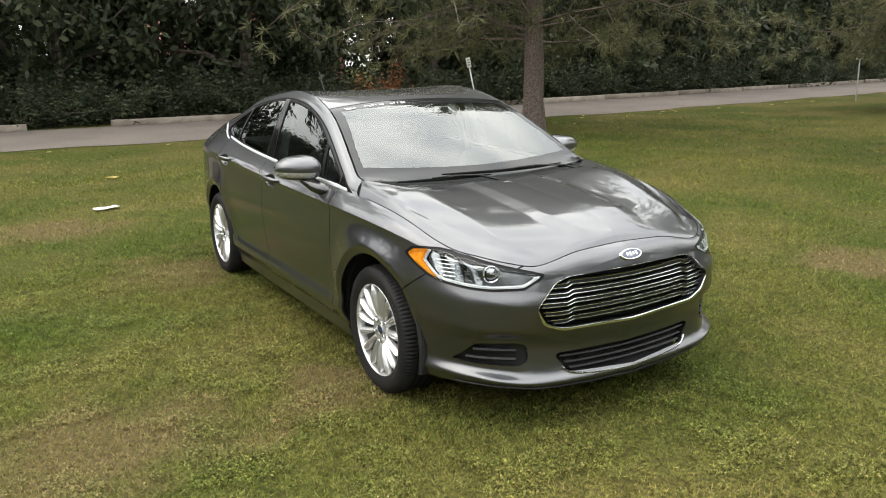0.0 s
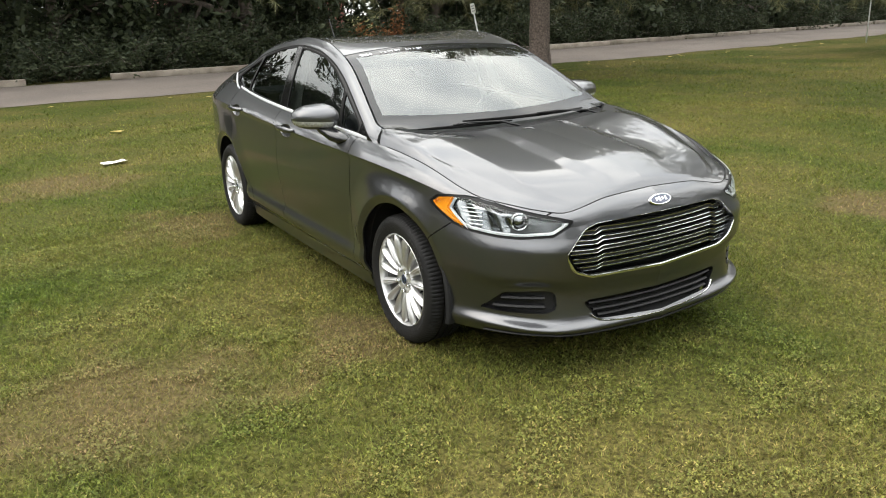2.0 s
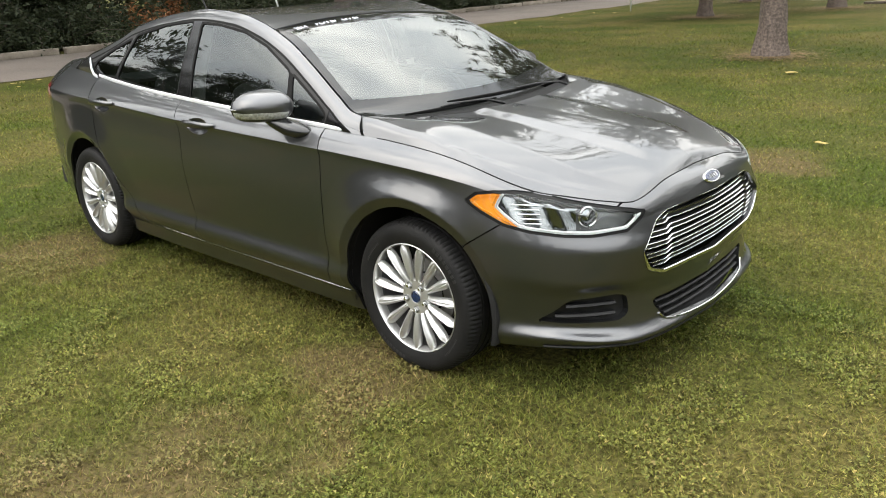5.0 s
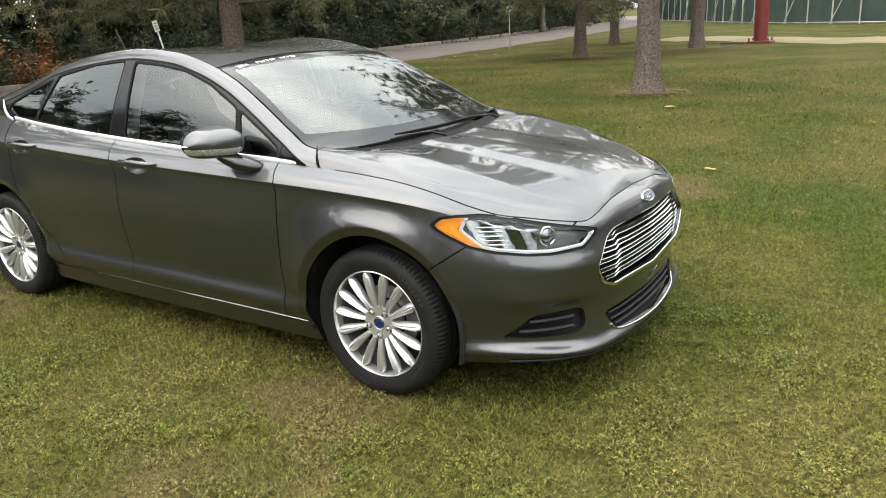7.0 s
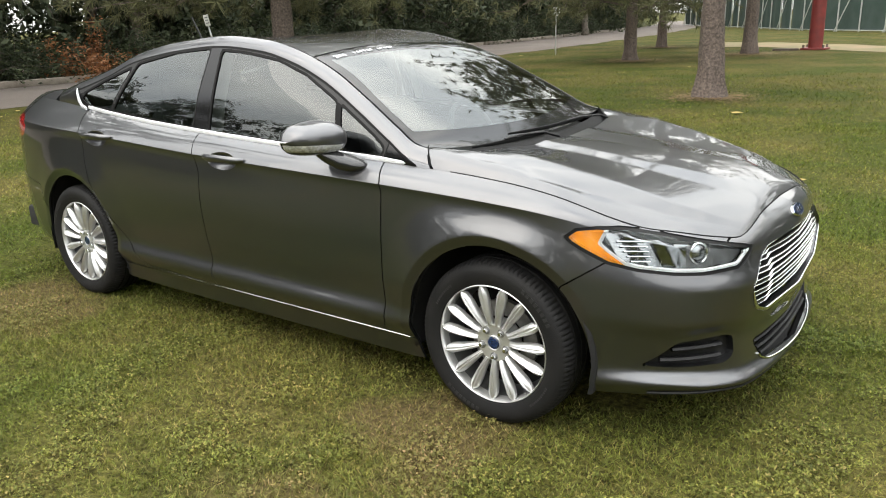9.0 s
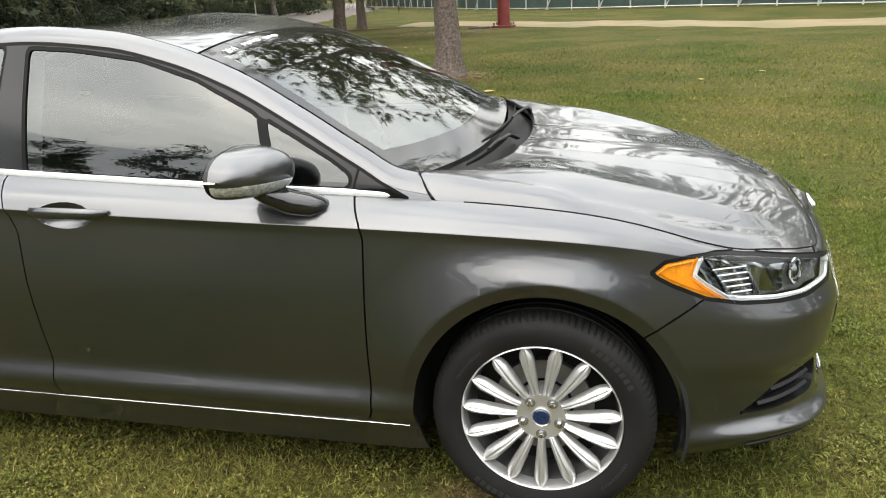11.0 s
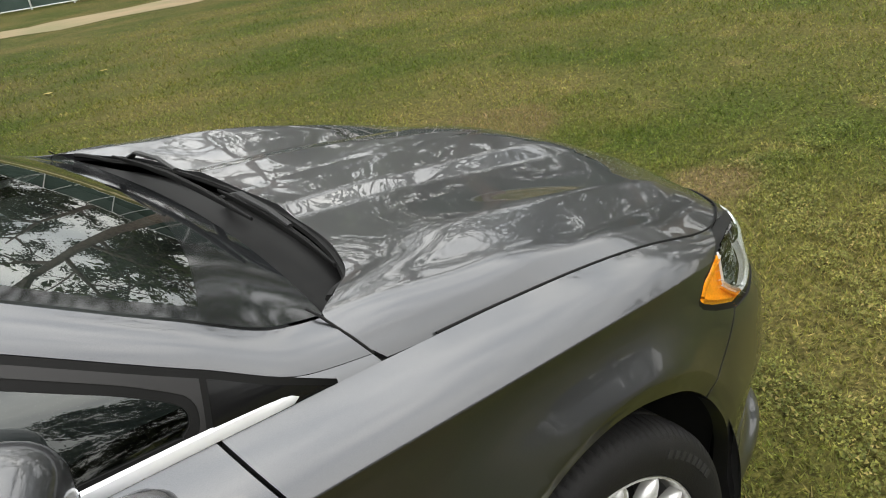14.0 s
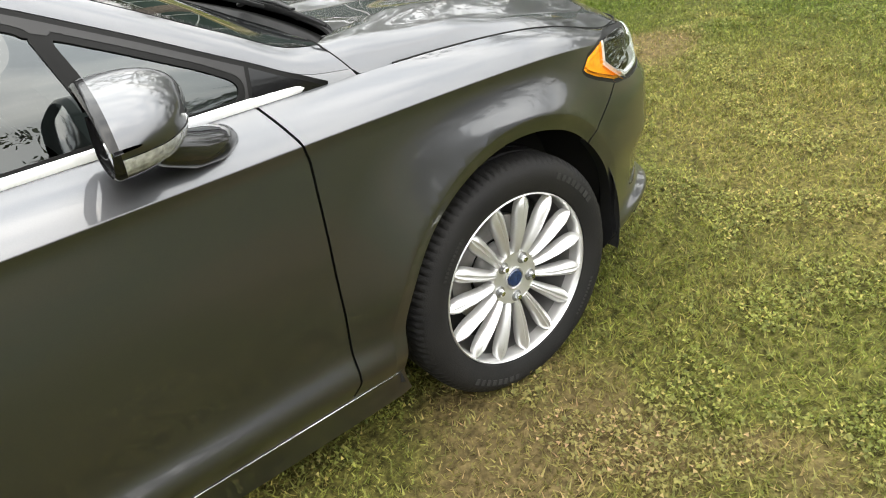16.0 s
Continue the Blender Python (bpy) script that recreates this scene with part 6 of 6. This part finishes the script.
# a bare grey tree whose dead limbs hang before the wood
dead = thing("bare_tree", "bare tree with pale dead limbs before the dark wood", "tree", group=WOOD)
bm = bmesh.new()
add_tube(bm, [(-21.4, -3.6, -0.05), (-21.4, -3.5, 2.5), (-21.2, -3.2, 5.2), (-21.2, -2.8, 8.0)], [.16, .13, .10, .05], 10)
part("trunk", bm, M_BRANCH, dead, "slim grey trunk")
for pts_, r_ in ((((-21.2, -2.9, 6.9), (-21.0, -1.0, 6.9), (-20.8, 0.9, 6.3), (-20.8, 1.46, 5.31), (-20.8, 1.07, 4.65), (-20.8, .71, 4.24), (-20.8, .14, 3.91), (-20.8, -.22, 3.70)), .085),
                 (((-21.2, -3.2, 5.4), (-21.0, -2.4, 5.0), (-20.8, -1.97, 4.51), (-20.8, -1.89, 4.05), (-20.8, -1.65, 3.74), (-20.8, -1.19, 3.40)), .09)):
    bm = bmesh.new()
    add_tube(bm, pts_, [r_ * (1 - 0.6 * i / len(pts_)) for i in range(len(pts_))], 8)
    part("limb", bm, M_DEADWOOD, dead, "pale dead limb")
BUSH = "bushes under the wood"


def bush(seed, size, material, label):
    rng = np.random.default_rng(seed)
    t = thing("bush", label, "bush", group=BUSH)
    bm = bmesh.new()
    tips = []
    for k in range(9):
        a = rng.random() * 6.28
        limb(bm, rng, (0.15 * math.cos(a), 0.15 * math.sin(a), -0.03), (math.cos(a) * 0.8, math.sin(a) * 0.8, 0.9), size * (0.7 + 0.5 * rng.random()), 0.018, 1, tips, 0.06, 4)
    part("stem", bm, M_BRANCH, t, "thin bare stem")
    quads("leaves", leaves(rng, np.array([q[0] for q in tips]), 0.062, 0.15, 24), material, t, "small dense leaves")
    return t


b1 = bush(31, 1.5, M_WOODLEAF, "low dark green bush along the kerb")
b2 = bush(32, 1.9, M_WOODLEAF, "low green bush along the kerb")
b3 = bush(33, 1.2, M_DRYLEAF, "dry rust-orange bush among the trees")
b3.matrix_basis = pose(-20.75, 10.3, 0)
k = 0
for y in np.arange(-22, 78, 1.55):
    src = (b1, b2, b1)[k % 3]
    m = pose(-21.6 + rng_w.normal(0, 0.35) + ROAD_BEND(y), y + rng_w.normal(0, 0.3), 0, 0, 0, rng_w.random() * 360)
    if k < 2:
        src.matrix_basis = m
    elif abs(y - 10.3) > 1.2:
        copy_thing(src, m)
    k += 1
# undergrowth deeper in the wood
for x0 in (-25.0, -29.0):
    for y in np.arange(-7, 60, 2.6):
        if abs(y - 12.5) < 2.0:
            continue
        q_ = 1.5 + 0.6 * rng_w.random()
        o = copy_thing(b1, pose(x0 + rng_w.normal(0, 0.5) + ROAD_BEND(y), y + rng_w.normal(0, 0.5), 0, 0, 0, rng_w.random() * 360))
        o.scale = (q_, q_, q_)
# a pink building glimpsed through the wood
house = thing("house", "pink-walled house half hidden behind the wood", "house", (-46, 13, 0))
bm = bmesh.new()
add_box(bm, 0, 0, 2.6, 7, 11, 5.2, bevel=.05)
part("wall", bm, M_PINK, house, "pink stucco wall")
bm = bmesh.new()
for s in (-1, 1):
    add_box(bm, s * 1.95, 0, 6.1, 4.6, 12, .18, m=Matrix.Rotation(s * radians(25), 4, "Y"))
part("roof", bm, M_ROOFING, house, "grey pitched roof")
for yy in (-3.4, 0, 3.4):
    bm = bmesh.new()
    add_box(bm, 3.52, yy, 3.3, .1, 1.1, 1.4, bevel=.01)
    part("window", bm, M_SIGN, house, "white window")

# kerb beams along the far side of the road
KERB = "kerb beams along the road"
def beam(y0, y1, tilt=0.0):
    bm = bmesh.new()
    add_box(bm, 0, 0, 0.09, 0.24, y1 - y0, 0.20, bevel=0.02)
    for v in bm.verts:
        v.co += Vector((noise.noise(v.co * 3) * 0.02, 0, noise.noise(v.co * 2 + Vector((5, y0, 0))) * 0.02))
    o = part("kerb_beam", bm, M_KERB)
    o.matrix_basis = pose(-20.2 + ROAD_BEND((y0 + y1) / 2), (y0 + y1) / 2, 0, 0, 0, tilt)
    tagged(o, "weathered grey kerb beam lying along the road", "kerb", KERB)


for a, b_ in ((-20, -13.5), (-13.3, -7.6), (-7.3, -1.25), (0.98, 6.6), (6.8, 12.4), (12.6, 16.6), (16.7, 20.5), (20.8, 25.4), (25.6, 30.4)):
    beam(a, b_, 0.4 * math.sin(a))
for y in np.arange(30.8, 72, 4.4):
    dxy = ROAD_BEND(y + 4.2) - ROAD_BEND(y)
    beam(y, y + 4.2, math.degrees(math.atan2(-dxy, 4.2)))

# signs
def sign(at, height, w, h, lean, turn, label):
    s = thing("road_sign", label, "sign", at)
    bm = bmesh.new()
    add_box(bm, 0, 0, height / 2 - 0.05, 0.05, 0.035, height + 0.1, bevel=0.006)
    part("post", bm, M_GALV, s, "grey metal post")
    bm = bmesh.new()
    add_box(bm, 0.035, 0, height - h / 2, 0.012, w, h, bevel=0.004)
    plate = part("plate", bm, M_SIGN, s, "white sign plate")
    for k in range(3):
        bm = bmesh.new()
        add_box(bm, 0.044, 0, height - h * (0.25 + 0.25 * k), 0.004, w * 0.6, h * 0.09)
        part("print_bar", bm, M_INK, plate)
    s.rotation_euler = (radians(lean[0]), radians(lean[1]), radians(turn))


sign((-12.43, 25.6, 0), 1.82, 0.30, 0.34, (0, 0), -40, "small white sign on a grey post by the road")
sign((-11.4, 8.3, 0), 1.80, 0.11, 0.24, (11, -7), -35, "leaning white sign on a slim post")

# red mast with base plate
mast = thing("light_mast", "thick red painted steel mast on a bolted base plate", "mast", (-3.45, 29.1, 0))
bm = bmesh.new()
add_tube(bm, [(0, 0, 0.06), (0, 0, 4), (0, 0, 9)], [0.25, 0.24, 0.22], 28)
part("column", bm, M_REDPOST, mast, "dark red steel column")
bm = bmesh.new()
add_box(bm, 0, 0, 0.045, 0.86, 0.86, 0.07, bevel=0.008)
part("base_plate", bm, M_REDPOST, mast)
for sx in (-1, 1):
    for sy in (-1, 1):
        bm = bmesh.new()
        bmesh.ops.create_cone(bm, cap_ends=True, segments=6, radius1=0.04, radius2=0.04, depth=0.12)
        o = part("anchor_bolt", bm, M_BRANCH, mast)
        o.location = (sx * 0.34, sy * 0.34, 0.13)
bm = bmesh.new()
add_box(bm, 0, 0, 0.04, 0.9, 0.16, 0.08, m=Matrix.Rotation(0.3, 4, "Z"), bevel=0.01)
tb = part("timber_block", bm, M_BARK)
tb.location = (-4.35, 28.5, 0)
tagged(tb, "dark timber lying on the grass beside the mast", "timber")

# ball-field fence
fence = thing("fence", "tall green screened fence with pale pipe posts and braces", "fence")
FX = curve((-30, 88), (-21.4, 74.7), (-15.5, 65.1), (-8.8, 54.8), (-4.7, 50.6), (-.8, 47.6), (4.0, 45.2), (11.5, 39.8), (24, 31), (44, 20))
fx = [-28.0]
while fx[-1] < 38:
    s = float((FX(fx[-1] + .1) - FX(fx[-1])) / .1)
    fx.append(fx[-1] + 2.15 / math.hypot(1, s))
FENCE_H = 3.0
for k, (x0, x1) in enumerate(zip(fx, fx[1:])):
    a, b_ = Vector((x0, float(FX(x0)), 0)), Vector((x1, float(FX(x1)), 0))
    bm = bmesh.new()
    add_tube(bm, [a, a + Vector((0, 0, FENCE_H))], 0.045, 8)
    part("post", bm, M_GALV, fence)
    bm = bmesh.new()
    add_tube(bm, [a + Vector((0, 0, .10)), b_ + Vector((0, 0, .10))], 0.03, 6)
    part("rail", bm, M_GALV, fence)
    bm = bmesh.new()
    add_tube(bm, [a + Vector((0, 0, FENCE_H)), b_ + Vector((0, 0, FENCE_H))], 0.03, 6)
    part("rail", bm, M_GALV, fence)
    if k % 2 == 0:
        out = Vector((b_ - a)).normalized().cross(Vector((0, 0, 1)))
        bm = bmesh.new()
        add_tube(bm, [a.lerp(b_, 0.05) + out * 0.25, b_.lerp(a, 0.25) + Vector((0, 0, FENCE_H - 0.1))], 0.035, 6)
        part("brace", bm, M_GALV, fence)
    back = (b_ - a).normalized().cross(Vector((0, 0, 1))) * -0.06
    P = np.array([[tuple(a.lerp(b_, u) + back * (1 + 0.8 * math.sin(u * 9 + k)) + Vector((0, 0, .12 + (FENCE_H - .2) * v))) for v in np.linspace(0, 1, 4)] for u in np.linspace(0, 1, 7)])
    part("screen_panel", grid_bm(P), M_SCREEN, fence, "dark green screen cloth")

# trees round the rest of the park, mirrored in paint and glass
FAR = "trees round the park"
f1 = broadleaf(41, 11.0, 2.6, 3.6, 0.15, 9, "tall leafy park tree with open crown", M_TREELEAF, 0.75, FAR)
f2 = broadleaf(42, 12.5, 3.2, 4.2, 0.15, 7, "tall park tree with thin crown and bare boughs", M_TREELEAF, 0.5, FAR)
spots = [(-24, 52), (46, 30), (20, -26), (27, -14), (29, -2), (24, 8), (27, 17), (19, 20), (34, 6), (14, 30), (32, -24), (25, 27)]
for k, (x, y) in enumerate(spots):
    src = (f1, f2)[k % 2]
    m = pose(x, y, 0, 0, 0, 77 * k)
    if k > 1 and y < -20:
        copy_thing(w3, m).scale = (0.75, 0.75, 0.75)
        continue
    o = src if k < 2 else copy_thing(src, m)
    if k < 2:
        src.matrix_basis = m
    if 10 < x < 40 and y > 0:
        o.scale = (1.5, 1.5, 1.6)

for k, (x, y) in enumerate(((4, 58), (11, 53), (18, 49), (24, 44), (30, 39), (35, 33), (39, 26), (42, 18), (44, 9), (45, 0), (15, 60), (27, 52), (37, 42), (-4, 64))):
    copy_thing((w2, w1)[k % 2], pose(x, y, 0, 0, 0, 61 * k)).scale = (1.35, 1.35, 1.35)

# the line of low trees that the flank and the side windows mirror
rng_m = np.random.default_rng(15)
for k, x in enumerate(np.arange(-40, 20, 3.4)):
    sc = (0.60 if x > -15 else 0.46) * (0.8 + 0.45 * rng_m.random())
    copy_thing((w1, w3, w2)[k % 3], pose(x, -17.5 - 0.16 * max(0, -x - 10) + rng_m.normal(0, 0.8), 0, 0, 0, 360 * rng_m.random())).scale = (sc * 1.4, sc * 1.4, sc)

for k, (x, y, sc) in enumerate(((-13, -10.5, .56), (-16.5, -9, .6), (-20, -8, .62), (-15.5, -13.5, .62), (-20.5, -12.5, .66), (-24, -9, .62))):
    copy_thing((w1, w2, w3)[k % 3], pose(x, y, 0, 0, 0, 83 * k)).scale = (sc * 1.2, sc * 1.2, sc)

# ---- litter on the lawn ----
def scrap(at, sx, sy, turn, material, label, cat):
    bm = bmesh.new()
    bmesh.ops.create_grid(bm, x_segments=5, y_segments=4, size=0.5)
    for v in bm.verts:
        v.co = Vector((v.co.x * sx, v.co.y * sy, 0.030 + 0.09 * min(sx, sy) * noise.noise(Vector((v.co.x * 3, v.co.y * 3, at[0])))))
    ex = bmesh.ops.extrude_face_region(bm, geom=bm.faces[:])
    bmesh.ops.translate(bm, vec=(0, 0, 0.004), verts=[g for g in ex["geom"] if isinstance(g, bmesh.types.BMVert)])
    o = part("paper" if cat == "litter" else "fallen_leaf", bm, material)
    o.matrix_basis = pose(at[0], at[1], 0, 0, 0, turn)
    tagged(o, label, cat, "fallen leaves on the lawn" if cat == "leaf" else "")


scrap((-5.12, -1.28), 0.13, 0.28, 20, M_PAPER, "crumpled white paper lying on the grass", "litter")
scrap((-7.95, -0.80), 0.16, 0.12, 50, M_YELLOWLEAF, "large pale tan fallen leaf on the grass", "leaf")
rng_l = np.random.default_rng(9)
for k in range(54):
    if k < 46:
        x, y = -13.3 + abs(rng_l.normal(0, 1.2)), -8 + 34 * rng_l.random()
    else:
        x, y = -8 + 14 * rng_l.random(), 2 + 18 * rng_l.random()
    if -3 < x < 3 and -1.2 < y < 1.2:
        continue
    scrap((x, y), 0.07 + 0.05 * rng_l.random(), 0.05 + 0.03 * rng_l.random(), 360 * rng_l.random(), M_YELLOWLEAF, "fallen yellow leaf on the grass", "leaf")
scrap((-0.49, 9.0), 0.16, 0.12, 30, M_YELLOWLEAF, "pale fallen leaf near the pine", "leaf")

# ---- grass blades round the car, finer towards the walk ----
def blades(seed, n, x0, x1, y0, y1, length, width, skip, fade=1.0):
    rng = np.random.default_rng(seed)
    p = np.stack([x0 + (x1 - x0) * rng.random(n), y0 + (y1 - y0) * rng.random(n)], axis=1)
    clump = np.array([noise.noise(Vector((a * 1.7, b * 1.7, 3.0))) for a, b in p])
    keep = rng.random(n) < 0.75 + 0.5 * clump
    p, clump = p[keep], clump[keep]
    if skip is not None:
        inside = (p[:, 0] > skip[0]) & (p[:, 0] < skip[1]) & (p[:, 1] > skip[2]) & (p[:, 1] < skip[3])
        p, clump = p[~inside], clump[~inside]
    rim = np.minimum(np.minimum(p[:, 0] - x0, x1 - p[:, 0]), np.minimum(p[:, 1] - y0, y1 - p[:, 1]))
    keep = rng.random(len(p)) < np.clip(rim / fade, 0, 1)
    p, clump = p[keep], clump[keep]
    m = len(p)
    a = rng.random(m) * 2 * math.pi
    ln = length * (0.5 + 0.9 * rng.random(m)) * (1 + 0.5 * clump)
    up = 0.35 + 0.6 * rng.random(m)
    tilt = np.sqrt(1 - up ** 2)
    base = np.stack([p[:, 0], p[:, 1], np.zeros(m)], axis=1)
    d = np.stack([np.cos(a) * tilt, np.sin(a) * tilt, up], axis=1)
    b2_ = rng.random(m) * 2 * math.pi
    w = np.stack([np.cos(b2_), np.sin(b2_), np.zeros(m)], axis=1) * (width * (0.6 + 0.8 * rng.random(m)))[:, None]
    return np.stack([base - w, base + w, base + d * ln[:, None]], axis=1)


near = [blades(61, 700000, -2.5, 5.2, -3.6, 3.2, 0.0235, 0.0027, (-1.9, 1.9, -0.55, 0.75)),
        blades(62, 380000, -9.0, 9.0, -5.5, 9.0, 0.036, 0.0048, (-1.7, 4.4, -2.8, 2.4)),
        blades(63, 220000, -13.6, 14.0, -9.0, 19.0, 0.050, 0.0080, (-7.5, 7.5, -4.5, 7.5), 5.0)]
rng_c = np.random.default_rng(64)
cc = np.stack([-2.3 + 7.3 * rng_c.random(240000), -3.5 + 4.2 * rng_c.random(240000)], axis=1)
patch = np.array([noise.noise(Vector((a * 2.6, b * 2.6, 8.0))) + 0.5 * noise.noise(Vector((a * 7, b * 7, 1.0))) for a, b in cc])
cc = cc[(patch > 0.10) & ~((cc[:, 0] > -1.9) & (cc[:, 0] < 1.9) & (cc[:, 1] > -0.6))]
ca = rng_c.random(len(cc)) * 2 * math.pi
cs = 0.0045 + 0.0035 * rng_c.random(len(cc))
cz = 0.014 + 0.020 * rng_c.random(len(cc))
near.append(np.stack([np.stack([cc[:, 0] + cs * np.cos(ca + q), cc[:, 1] + cs * np.sin(ca + q), cz + 0.004 * rng_c.normal(size=len(cc))], axis=1)
                      for q in (0.0, 2.0, 4.2)], axis=1))
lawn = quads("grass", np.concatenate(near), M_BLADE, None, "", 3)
tagged(lawn, "short mown grass with clover and dry stalks", "grass", kind="stuff")
